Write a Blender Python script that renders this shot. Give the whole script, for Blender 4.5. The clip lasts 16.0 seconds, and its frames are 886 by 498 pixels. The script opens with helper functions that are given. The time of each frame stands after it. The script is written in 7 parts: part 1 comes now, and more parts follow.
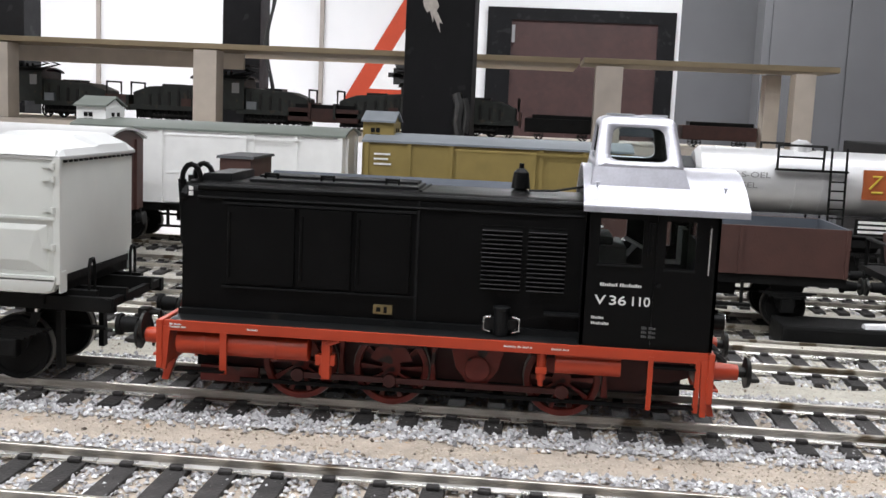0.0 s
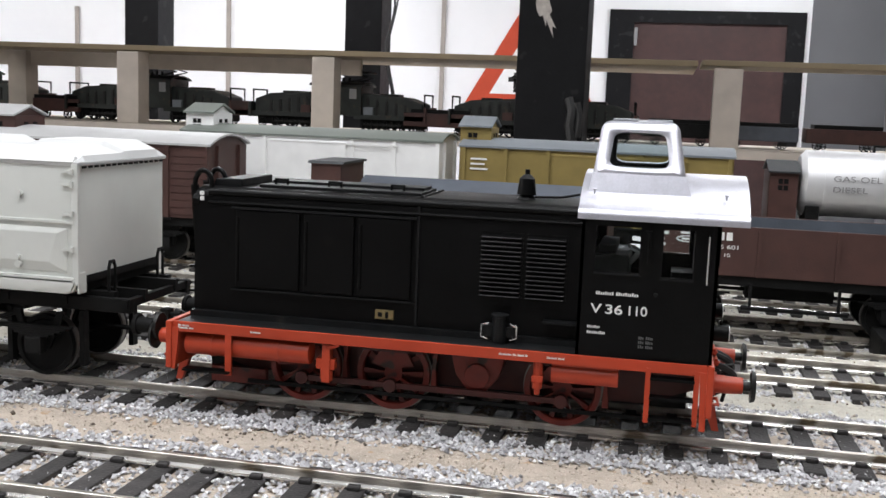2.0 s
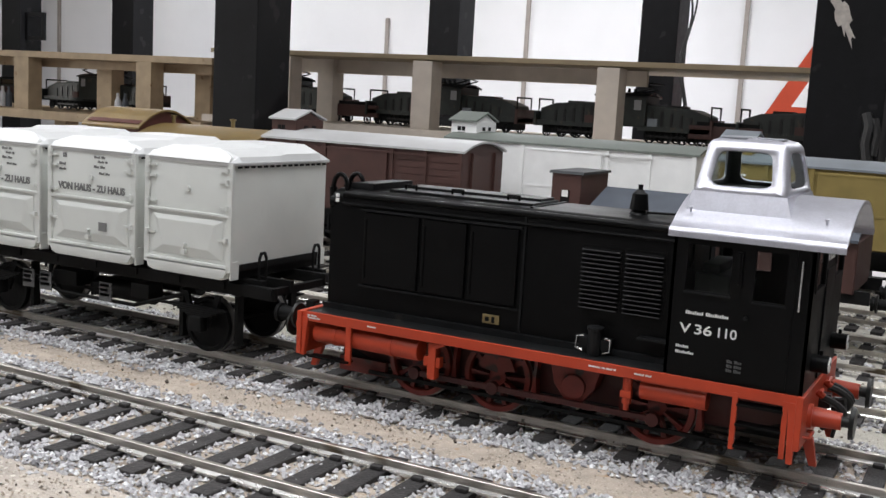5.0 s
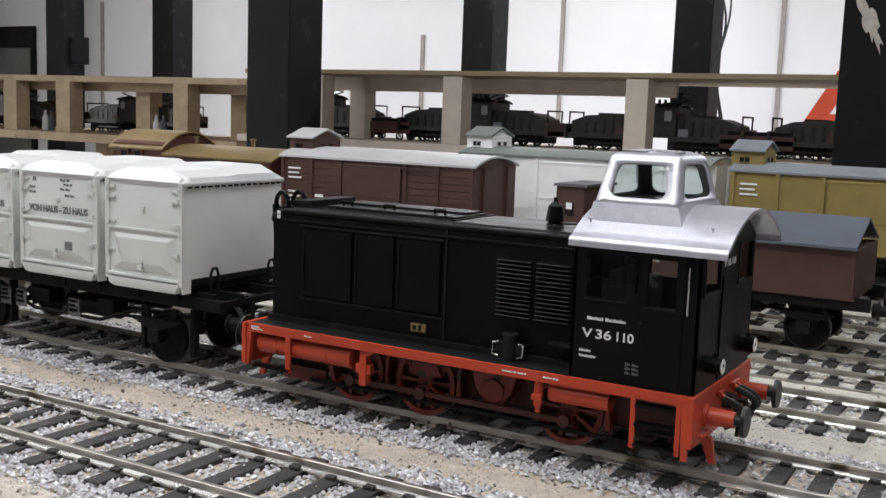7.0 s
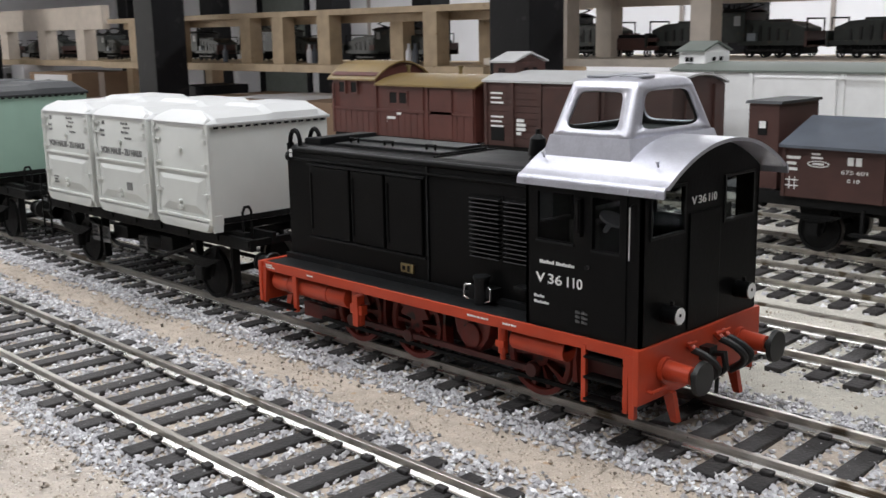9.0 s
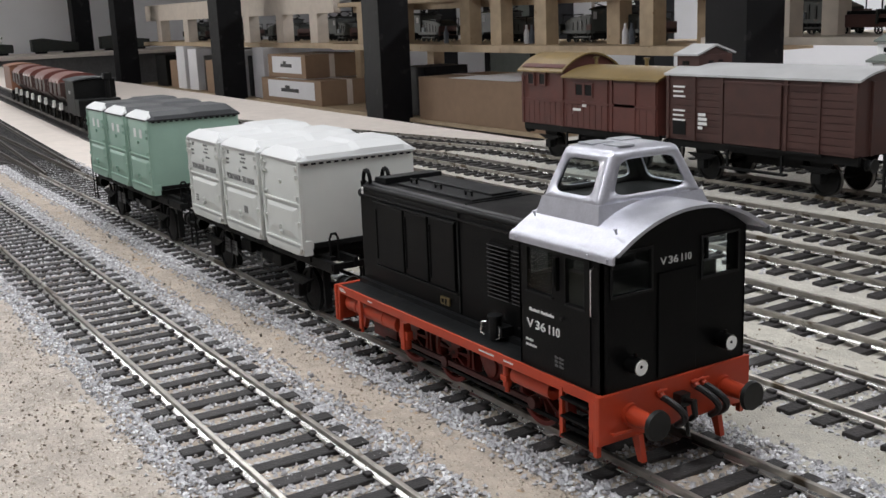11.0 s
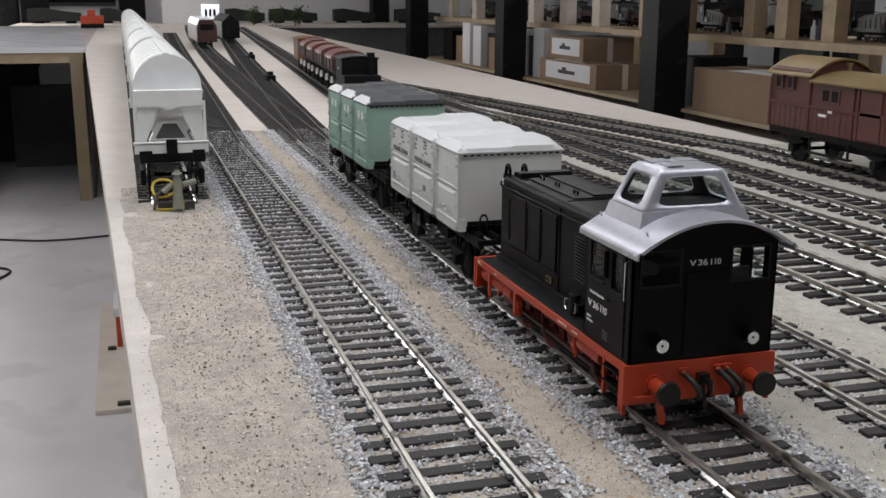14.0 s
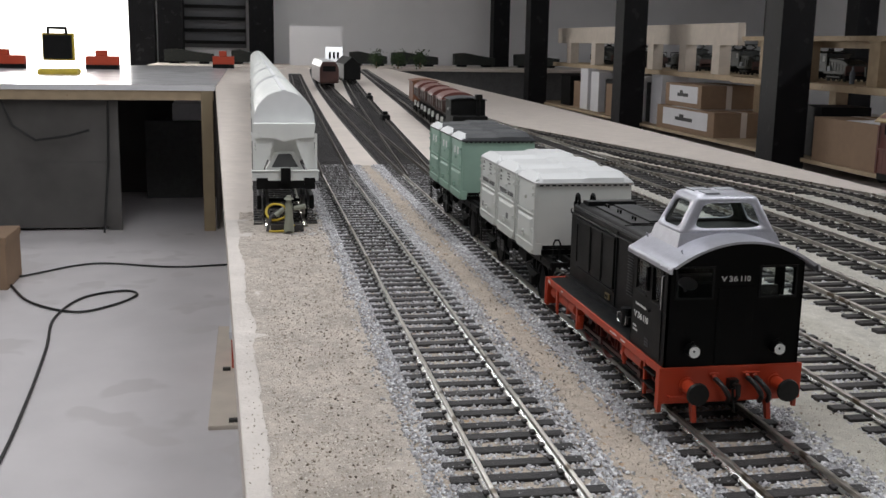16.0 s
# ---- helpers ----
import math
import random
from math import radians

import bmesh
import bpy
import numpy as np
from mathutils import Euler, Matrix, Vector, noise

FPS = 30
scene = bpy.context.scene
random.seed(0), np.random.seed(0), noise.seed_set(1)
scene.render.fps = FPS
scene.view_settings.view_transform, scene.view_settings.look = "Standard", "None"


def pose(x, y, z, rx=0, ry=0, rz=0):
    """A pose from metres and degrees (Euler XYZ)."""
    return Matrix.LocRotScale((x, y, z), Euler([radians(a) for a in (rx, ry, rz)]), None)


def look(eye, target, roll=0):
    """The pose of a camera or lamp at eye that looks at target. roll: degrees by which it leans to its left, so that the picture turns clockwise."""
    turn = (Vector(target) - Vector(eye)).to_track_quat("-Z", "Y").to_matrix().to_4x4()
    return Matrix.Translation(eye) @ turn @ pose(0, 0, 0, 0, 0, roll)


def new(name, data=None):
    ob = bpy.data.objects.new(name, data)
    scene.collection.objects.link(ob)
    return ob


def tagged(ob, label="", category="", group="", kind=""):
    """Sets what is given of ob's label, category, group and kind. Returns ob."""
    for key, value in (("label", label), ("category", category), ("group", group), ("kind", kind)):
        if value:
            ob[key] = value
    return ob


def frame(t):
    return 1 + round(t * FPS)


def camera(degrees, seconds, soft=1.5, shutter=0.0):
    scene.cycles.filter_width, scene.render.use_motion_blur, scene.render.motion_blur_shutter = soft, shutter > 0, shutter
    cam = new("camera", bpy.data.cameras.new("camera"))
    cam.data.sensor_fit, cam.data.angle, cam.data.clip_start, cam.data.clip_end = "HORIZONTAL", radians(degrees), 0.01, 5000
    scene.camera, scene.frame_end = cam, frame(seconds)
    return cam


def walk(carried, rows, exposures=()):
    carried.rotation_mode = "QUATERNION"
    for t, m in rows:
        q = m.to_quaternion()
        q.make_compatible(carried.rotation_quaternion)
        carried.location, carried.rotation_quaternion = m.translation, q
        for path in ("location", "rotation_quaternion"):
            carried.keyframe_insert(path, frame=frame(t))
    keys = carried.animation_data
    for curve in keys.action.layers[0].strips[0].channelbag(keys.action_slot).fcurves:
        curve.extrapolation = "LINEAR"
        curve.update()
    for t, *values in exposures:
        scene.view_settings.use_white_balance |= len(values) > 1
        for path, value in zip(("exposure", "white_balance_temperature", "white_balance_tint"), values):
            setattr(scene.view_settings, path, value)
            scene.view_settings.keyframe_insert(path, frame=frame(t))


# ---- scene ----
cam = camera(46.0, 16.0, soft=1.5, shutter=0.2)
PATH = [
    (0, look((0.0430, -0.4971, 0.1386), (0.0006, -0.0034, 0.0712), 2.56)),
    (0.5, look((0.0477, -0.5060, 0.1396), (0.0021, -0.0126, 0.0726), 2.76)),
    (1, look((0.0596, -0.5048, 0.1415), (0.0100, -0.0117, 0.0749), 2.64)),
    (1.5, look((0.0722, -0.4984, 0.1426), (-0.0049, -0.0090, 0.0757), 2.56)),
    (2, look((0.0990, -0.4881, 0.1416), (-0.0025, -0.0033, 0.0739), 2.20)),
    (2.5, look((0.1213, -0.4845, 0.1395), (-0.0087, -0.0067, 0.0700), 2.10)),
    (3, look((0.1439, -0.4782, 0.1357), (-0.0066, -0.0067, 0.0649), 1.96)),
    (3.5, look((0.1545, -0.4747, 0.1353), (-0.0207, -0.0121, 0.0628), 2.80)),
    (4, look((0.1626, -0.4737, 0.1434), (-0.0431, -0.0240, 0.0700), 3.03)),
    (4.2, look((0.1674, -0.4736, 0.1467), (-0.0472, -0.0280, 0.0733), 3.11)),
    (6.3, look((0.2182, -0.4759, 0.1470), (-0.0225, -0.0426, 0.0812), 3.03)),
    (6.5, look((0.2256, -0.4748, 0.1493), (-0.0159, -0.0419, 0.0841), 2.71)),
    (7, look((0.2484, -0.4689, 0.1519), (-0.0030, -0.0414, 0.0882), 2.03)),
    (7.5, look((0.2642, -0.4662, 0.1493), (-0.0127, -0.0548, 0.0858), 2.70)),
    (8, look((0.2934, -0.4401, 0.1514), (-0.0086, -0.0473, 0.0847), 0.99)),
    (8.5, look((0.3086, -0.4052, 0.1553), (-0.0116, -0.0336, 0.0582), -0.68)),
    (9, look((0.3441, -0.3651, 0.1578), (-0.0048, -0.0218, 0.0560), -1.05)),
    (9.5, look((0.3761, -0.3468, 0.1593), (-0.0145, -0.0539, 0.0515), -2.01)),
    (9.7, look((0.3887, -0.3387, 0.1597), (-0.0091, -0.0544, 0.0553), -1.93)),
    (11.8, look((0.4809, -0.3167, 0.2215), (0.0551, -0.0844, 0.1003), -1.52)),
    (12, look((0.4931, -0.3153, 0.2227), (0.0620, -0.0932, 0.1008), -1.03)),
    (12.5, look((0.5195, -0.3051, 0.2226), (0.0752, -0.1085, 0.1047), -1.03)),
    (13, look((0.5485, -0.2963, 0.2217), (0.0938, -0.1261, 0.1025), -1.52)),
    (13.5, look((0.5728, -0.2919, 0.2230), (0.1127, -0.1368, 0.1034), -0.71)),
    (14, look((0.5945, -0.2889, 0.2258), (0.1294, -0.1475, 0.1088), 0.30)),
    (14.5, look((0.6178, -0.2859, 0.2259), (0.1476, -0.1593, 0.1124), 0.63)),
    (15, look((0.6448, -0.2857, 0.2262), (0.1692, -0.1737, 0.1199), 0.96)),
    (15.5, look((0.6655, -0.2851, 0.2289), (0.1866, -0.1836, 0.1272), 1.14)),
    (16, look((0.6867, -0.2825, 0.2260), (0.2045, -0.1931, 0.1286), 0.98)),
]
walk(cam, PATH, [(0, -0.2), (1.0, -0.24), (2.0, -0.24), (3.5, -0.36), (4.0, -0.38), (6.4, -0.47), (7.0, -0.44), (8.5, -0.46), (9.5, -0.45), (11.8, -0.78), (14.0, -0.93), (16, -1.0)])

# ---- world and lamps ----
U = 0.1          # decimetres to metres
world = bpy.data.worlds.new("world")
scene.world = world
world.use_nodes = True
world.node_tree.nodes["Background"].inputs[0].default_value = (0.75, 0.82, 1.0, 1)
world.node_tree.nodes["Background"].inputs[1].default_value = 0.08


def fill_lamp(x, y, z, lx, ly, watts, warm=1.0):
    """An unseen area lamp under the ceiling, added to light the hall."""
    lamp = bpy.data.lights.new("fill_light", "AREA")
    lamp.shape, lamp.size, lamp.size_y = "RECTANGLE", lx * U, ly * U
    lamp.energy, lamp.color = watts, (0.95 * warm, 0.965 * warm, 1.0)
    o = new("fill_light", lamp)
    o.matrix_world = pose(x * U, y * U, z * U)
    return o


for lx, ly, w in ((2, -9, 26), (14, -6, 8), (-4, -24, 30)):
    fill_lamp(lx, ly, 22.5, 12, 1.2, w)
# Added for rail glints, the left floor and the side table's shadow
for lx, ly, w in ((-11, -10.5, 24), (-26, -11, 20), (-57, -16, 46)):
    fill_lamp(lx, ly, 22.5, 13, 4.5, w)
# Wide unseen lamps over the tracks, added so the rail feet glint
for lx, ly, w in ((2, 2.2, 26), (-13, 3.5, 20), (-32, 6, 22), (9, 14, 24), (-42, 15, 27)):
    fill_lamp(lx, ly, 22.5, 13, 5.5, w)
# Added to bleach the white wall behind the yard
for lx, ly, w in ((6, 68, 115), (-33, 68, 140), (-70, 70, 110), (34, 68, 24)):
    fill_lamp(lx, ly, 22.5, 21, 2.2, w)
# Added to lift the far end of the hall
for lx, ly, w in ((-93, 10, 22), (-138, 7, 40), (-93, 48, 11), (-138, 46, 5), (-123, -28, 36)):
    fill_lamp(lx, ly, 22.5, 21, 2.2, w)

skylight = bpy.data.lights.new("window_daylight", "AREA")
skylight.shape, skylight.size, skylight.size_y = "RECTANGLE", 2.2, 3.3
skylight.energy, skylight.color = 620, (1.0, 0.98, 0.95)
new("window_daylight", skylight).matrix_world = look((-16.95, -3.98, 1.0), (-9.3, -3.2, -0.4))

# ---- materials ----


def material(name, colour, rough=0.6, metal=0.0, var=0.12, scale=40.0, bump=0.0, bump_scale=300.0, spots=None, coat=0.0, per_object=0.0, spec=0.5):
    """A surface with two scales of tone, fine relief and optional specks of other colours."""
    m = bpy.data.materials.new(name)
    m.use_nodes = True
    nt = m.node_tree
    bsdf = nt.nodes["Principled BSDF"]
    bsdf.inputs["Metallic"].default_value = metal
    bsdf.inputs["Coat Weight"].default_value = coat
    bsdf.inputs["Specular IOR Level"].default_value = spec
    co = nt.nodes.new("ShaderNodeTexCoord")
    big, fine = nt.nodes.new("ShaderNodeTexNoise"), nt.nodes.new("ShaderNodeTexNoise")
    for n, s in ((big, scale * 0.2), (fine, scale)):
        n.inputs["Scale"].default_value, n.inputs["Detail"].default_value = s, 5
        nt.links.new(co.outputs["Object"], n.inputs["Vector"])
    mix = nt.nodes.new("ShaderNodeMix")
    mix.data_type = "FLOAT"
    mix.inputs[0].default_value = 0.5
    nt.links.new(big.outputs["Fac"], mix.inputs[2])
    nt.links.new(fine.outputs["Fac"], mix.inputs[3])
    ramp = nt.nodes.new("ShaderNodeValToRGB")
    lo = [c * (1 - var * 1.6) for c in colour]
    hi = [min(1, c * (1 + var * 1.6)) for c in colour]
    ramp.color_ramp.elements[0].position, ramp.color_ramp.elements[0].color = 0.3, (*lo, 1)
    ramp.color_ramp.elements[1].position, ramp.color_ramp.elements[1].color = 0.7, (*hi, 1)
    nt.links.new(mix.outputs[0], ramp.inputs[0])
    out = ramp.outputs[0]
    if spots:
        for colour2, s, lo_p in spots:
            n = nt.nodes.new("ShaderNodeTexNoise")
            n.inputs["Scale"].default_value, n.inputs["Detail"].default_value = s, 2
            nt.links.new(co.outputs["Object"], n.inputs["Vector"])
            r = nt.nodes.new("ShaderNodeValToRGB")
            r.color_ramp.elements[0].position, r.color_ramp.elements[1].position = lo_p, lo_p + 0.05
            nt.links.new(n.outputs["Fac"], r.inputs[0])
            x = nt.nodes.new("ShaderNodeMix")
            x.data_type = "RGBA"
            nt.links.new(r.outputs[0], x.inputs[0])
            nt.links.new(out, x.inputs[6])
            x.inputs[7].default_value = (*colour2, 1)
            out = x.outputs[2]
    if per_object:
        info = nt.nodes.new("ShaderNodeObjectInfo")
        hs = nt.nodes.new("ShaderNodeHueSaturation")
        mp = nt.nodes.new("ShaderNodeMapRange")
        mp.inputs[3].default_value, mp.inputs[4].default_value = 1 - per_object, 1 + per_object
        nt.links.new(info.outputs["Random"], mp.inputs[0])
        nt.links.new(mp.outputs[0], hs.inputs["Value"])
        nt.links.new(out, hs.inputs["Color"])
        out = hs.outputs[0]
    nt.links.new(out, bsdf.inputs["Base Color"])
    rr = nt.nodes.new("ShaderNodeMapRange")
    rr.inputs[3].default_value, rr.inputs[4].default_value = max(0.03, rough - 0.1), min(1, rough + 0.1)
    nt.links.new(fine.outputs["Fac"], rr.inputs[0])
    nt.links.new(rr.outputs[0], bsdf.inputs["Roughness"])
    if bump:
        b, bn = nt.nodes.new("ShaderNodeBump"), nt.nodes.new("ShaderNodeTexNoise")
        bn.inputs["Scale"].default_value, bn.inputs["Detail"].default_value = bump_scale, 4
        nt.links.new(co.outputs["Object"], bn.inputs["Vector"])
        b.inputs["Strength"].default_value, b.inputs["Distance"].default_value = bump, 0.003
        nt.links.new(bn.outputs["Fac"], b.inputs["Height"])
        nt.links.new(b.outputs[0], bsdf.inputs["Normal"])
    return m


def island_material(name, tones, rough=0.8):
    """Loose stones: each one takes one of several tones."""
    m = material(name, tones[0], rough, scale=900, bump=0.3, bump_scale=1500)
    nt = m.node_tree
    g, r = nt.nodes.new("ShaderNodeNewGeometry"), nt.nodes.new("ShaderNodeValToRGB")
    r.color_ramp.interpolation = "CONSTANT"
    for i, c in enumerate(tones):
        e = r.color_ramp.elements[i] if i < 2 else r.color_ramp.elements.new(0.5)
        e.position, e.color = i / len(tones), (*c, 1)
    nt.links.new(g.outputs["Random Per Island"], r.inputs[0])
    nt.links.new(r.outputs[0], nt.nodes["Principled BSDF"].inputs["Base Color"])
    return m


def glow(name, colour, strength):
    m = bpy.data.materials.new(name)
    m.use_nodes = True
    b = m.node_tree.nodes["Principled BSDF"]
    b.inputs["Base Color"].default_value = (*colour, 1)
    b.inputs["Emission Color"].default_value = (*colour, 1)
    b.inputs["Emission Strength"].default_value = strength
    return m


def glass_material(name, tint=(0.9, 0.95, 0.95)):
    m = bpy.data.materials.new(name)
    m.use_nodes = True
    b = m.node_tree.nodes["Principled BSDF"]
    b.inputs["Base Color"].default_value = (*tint, 1)
    b.inputs["Roughness"].default_value = 0.03
    b.inputs["Transmission Weight"].default_value = 1.0
    b.inputs["IOR"].default_value = 1.14
    return m


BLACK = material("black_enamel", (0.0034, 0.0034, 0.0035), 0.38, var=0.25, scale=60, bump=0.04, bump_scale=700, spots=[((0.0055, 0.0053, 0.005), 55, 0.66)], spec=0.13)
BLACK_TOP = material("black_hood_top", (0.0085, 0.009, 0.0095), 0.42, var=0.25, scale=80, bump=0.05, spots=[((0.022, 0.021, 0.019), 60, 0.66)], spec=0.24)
RED = material("signal_red_paint", (0.46, 0.05, 0.017), 0.42, var=0.1, scale=80, bump=0.03)
# The frame red, darkened for the shade among the wheels
RED_SHADED = material("wheel_red_shaded", (0.14, 0.015, 0.009), 0.5, var=0.3, scale=80, bump=0.05, spots=[((0.03, 0.012, 0.009), 70, 0.6)])
SILVER_DULL = material("dull_silver_paint", (0.4, 0.41, 0.44), 0.45, metal=0.5, var=0.06, scale=120)
# Edge highlights painted as a brighter tone on the louvre slats
LOUVRE = material("louvre_edge_highlights", (0.06, 0.06, 0.062), 0.35, var=0.3, scale=120, spec=0.6)
SILVER = material("silver_paint", (0.555, 0.557, 0.61), 0.35, metal=0.68, var=0.07, scale=900, bump=0.05, bump_scale=2500)
CHROME = material("bright_metal", (0.75, 0.75, 0.74), 0.2, metal=1.0, var=0.05)
BRASS = material("aged_brass", (0.3, 0.235, 0.115), 0.35, metal=0.8, var=0.2, scale=400)
GUNMETAL = material("dark_buffer_steel", (0.02, 0.02, 0.019), 0.4, metal=0.5, var=0.25, scale=200)
LETTER = material("white_lettering", (0.8, 0.8, 0.78), 0.6, var=0.05)
LETTER_GREY = material("grey_lettering", (0.28, 0.28, 0.28), 0.6, var=0.05)
LAMP_WHITE = material("white_lamp_lens", (0.9, 0.9, 0.88), 0.25, var=0.03)
GLASS = glass_material("window_glass")
INTERIOR = material("cab_interior_grey", (0.035, 0.035, 0.03), 0.6, var=0.2)
CHASSIS = material("chassis_black", (0.007, 0.007, 0.007), 0.6, var=0.3, scale=100, bump=0.1, spec=0.16)
TYRE = material("wheel_steel", (0.2, 0.19, 0.18), 0.35, metal=0.9, var=0.15, scale=200)
CONT = material("container_grey_white", (0.7, 0.715, 0.68), 0.42, var=0.035, scale=60, bump=0.02, spots=[((0.55, 0.55, 0.5), 25, 0.72)])
LID_PALE = material("lid_plate_white", (0.75, 0.755, 0.75), 0.4, var=0.03, scale=60)
CONT_TOP = material("container_roof_white", (0.6, 0.605, 0.6), 0.4, var=0.03, scale=60, bump=0.03)
MINT = material("container_mint_green", (0.31, 0.46, 0.375), 0.5, var=0.05, scale=60, bump=0.03)
DARK_ROOF = material("dark_canvas_roof", (0.03, 0.032, 0.035), 0.6, var=0.2, scale=60, bump=0.1)
INK = material("stencil_ink", (0.2, 0.2, 0.195), 0.7, var=0.15)
RAIL = material("rail_nickel_brown", (0.52, 0.49, 0.44), 0.31, metal=0.85, var=0.18, scale=90, spots=[((0.17, 0.135, 0.095), 30, 0.6)])
# Far rails in a darker brown than the near ones
RAIL_FAR = material("rail_dark_brown", (0.1, 0.088, 0.075), 0.5, metal=0.5, var=0.2, scale=60)
# Brighter than the rail itself, to put light glints along its foot
RAIL_GLINT = material("rail_foot_glint", (0.7, 0.69, 0.665), 0.27, metal=1.0, var=0.08, scale=60)
SLEEPER = material("sleeper_brown_black", (0.031, 0.028, 0.0275), 0.65, var=0.35, scale=160, bump=0.3, bump_scale=600, per_object=0.3, spots=[((0.075, 0.07, 0.068), 300, 0.69)])
SAND = material("tan_sand", (0.48, 0.41, 0.34), 0.95, var=0.16, scale=130, bump=0.6, bump_scale=900, spots=[((0.64, 0.56, 0.47), 900, 0.62), ((0.15, 0.125, 0.1), 700, 0.69), ((0.44, 0.31, 0.2), 110, 0.66)])
SAND_GREY = material("grey_tan_sand", (0.485, 0.428, 0.372), 0.95, var=0.2, scale=130, bump=0.6, bump_scale=900, spots=[((0.68, 0.64, 0.57), 420, 0.62), ((0.3, 0.27, 0.23), 160, 0.66), ((0.12, 0.1, 0.085), 330, 0.71)])
SAND_PALE = material("pale_olive_sand", (0.47, 0.445, 0.385), 0.95, var=0.16, scale=130, bump=0.6, bump_scale=900, spots=[((0.66, 0.63, 0.56), 900, 0.62), ((0.15, 0.14, 0.12), 700, 0.7)])
SAND_BACK = material("pale_grey_sand", (0.5, 0.475, 0.42), 0.95, var=0.14, scale=60, bump=0.6, bump_scale=450, spots=[((0.74, 0.72, 0.66), 400, 0.62), ((0.22, 0.2, 0.17), 250, 0.7)])
PLASTER = material("white_plaster_edge", (0.62, 0.57, 0.525), 0.9, var=0.08, scale=40, bump=0.3, bump_scale=300)
BOARD = material("beige_chipboard", (0.66, 0.59, 0.53), 0.8, var=0.06, scale=60, bump=0.1, bump_scale=400)
BOARD_REAR = material("dull_beige_chipboard", (0.62, 0.555, 0.5), 0.8, var=0.06, scale=60, bump=0.1, bump_scale=400)
# A still darker copy of the red, shade for frame, springs and rods
RED_DEEP_SHADE = material("deep_shaded_red_paint", (0.055, 0.009, 0.007), 0.55, var=0.3, scale=80, bump=0.05)
BATTEN = material("grey_batten_wood", (0.36, 0.32, 0.29), 0.8, var=0.1, scale=14)
PANEL_GREY = material("smudged_grey_panel", (0.105, 0.1, 0.095), 0.8, var=0.22, scale=6, bump=0.08)
SHADE_PANEL = material("shade_dark_panel", (0.1, 0.095, 0.09), 0.85, var=0.3, scale=3, bump=0.1)
BED = material("dark_track_bed", (0.075, 0.07, 0.068), 0.9, var=0.25, scale=60, bump=0.4)
BALLAST = island_material("granite_ballast", [(0.44, 0.432, 0.445), (0.24, 0.235, 0.245), (0.62, 0.615, 0.63), (0.36, 0.35, 0.355), (0.54, 0.535, 0.55), (0.09, 0.09, 0.095), (0.85, 0.85, 0.86), (0.33, 0.3, 0.28)])
GRAIN = island_material("loose_sand_grains", [(0.5, 0.43, 0.35), (0.6, 0.54, 0.46), (0.38, 0.33, 0.28), (0.45, 0.39, 0.32), (0.68, 0.64, 0.58), (0.55, 0.48, 0.4), (0.24, 0.21, 0.19)])
PINE = material("pine_wood", (0.43, 0.33, 0.215), 0.7, var=0.14, scale=14, bump=0.12, bump_scale=120, spots=[((0.3, 0.2, 0.11), 20, 0.68)])
PINE_PALE = material("pale_pine_wood", (0.62, 0.55, 0.47), 0.7, var=0.08, scale=14, bump=0.1, bump_scale=120)
PINE_DARK = material("olive_pine_board", (0.3, 0.235, 0.145), 0.7, var=0.1, scale=12, bump=0.1, bump_scale=120)
COLUMN = material("black_column_paint", (0.007, 0.007, 0.008), 0.55, var=0.25, scale=15, bump=0.25, bump_scale=60, spec=0.16, spots=[((0.02, 0.02, 0.021), 12, 0.64)])
BARE = material("bare_plaster_patch", (0.5, 0.46, 0.42), 0.9, var=0.2, scale=60)
WALL = material("white_wall_paint", (0.86, 0.86, 0.87), 0.8, var=0.02, scale=3, bump=0.05, bump_scale=60)
WALL_GREY = material("grey_wall_panel", (0.135, 0.137, 0.145), 0.7, var=0.06, scale=4, bump=0.05)
WALL_DIM = material("dull_wall_paint", (0.42, 0.41, 0.4), 0.85, var=0.06, scale=4, bump=0.05)
DOOR = material("dark_brown_shutter", (0.05, 0.022, 0.02), 0.55, var=0.2, scale=20)
TABLE_WHITE = material("glossy_white_laminate", (0.85, 0.85, 0.86), 0.22, var=0.03, scale=6, coat=0.3)
CRUMB = island_material("brown_crumbs", [(0.2, 0.16, 0.125), (0.28, 0.23, 0.18), (0.13, 0.105, 0.085), (0.4, 0.34, 0.28), (0.33, 0.3, 0.27)])
FLOOR = material("grey_concrete_floor", (0.64, 0.61, 0.615), 0.55, var=0.09, scale=4, bump=0.05, bump_scale=60, spots=[((0.585, 0.555, 0.555), 5, 0.6)])
CEIL = material("grey_ceiling", (0.5, 0.5, 0.5), 0.9, var=0.04, scale=4)
WAG_BROWN = material("wagon_red_brown", (0.06, 0.024, 0.019), 0.6, var=0.18, scale=40, bump=0.08)
VAN_RED = material("guards_van_red_brown", (0.1, 0.03, 0.023), 0.55, var=0.18, scale=40, bump=0.08)
WAG_WHITE = material("wagon_white", (0.9, 0.9, 0.89), 0.55, var=0.04, scale=40, bump=0.04)
WAG_OCHRE = material("wagon_ochre", (0.25, 0.185, 0.055), 0.6, var=0.1, scale=40, bump=0.06)
ROOF_GREY = material("wagon_roof_grey", (0.2, 0.22, 0.24), 0.6, var=0.12, scale=30, bump=0.1)
ROOF_PALE = material("wagon_roof_pale", (0.5, 0.5, 0.5), 0.45, var=0.08, scale=30, bump=0.08)
ROOF_GOLD = material("wagon_roof_golden_brown", (0.22, 0.15, 0.055), 0.45, var=0.2, scale=30, bump=0.08)
ROOF_GREEN = material("wagon_roof_grey_green", (0.17, 0.19, 0.17), 0.6, var=0.1, scale=30, bump=0.08)
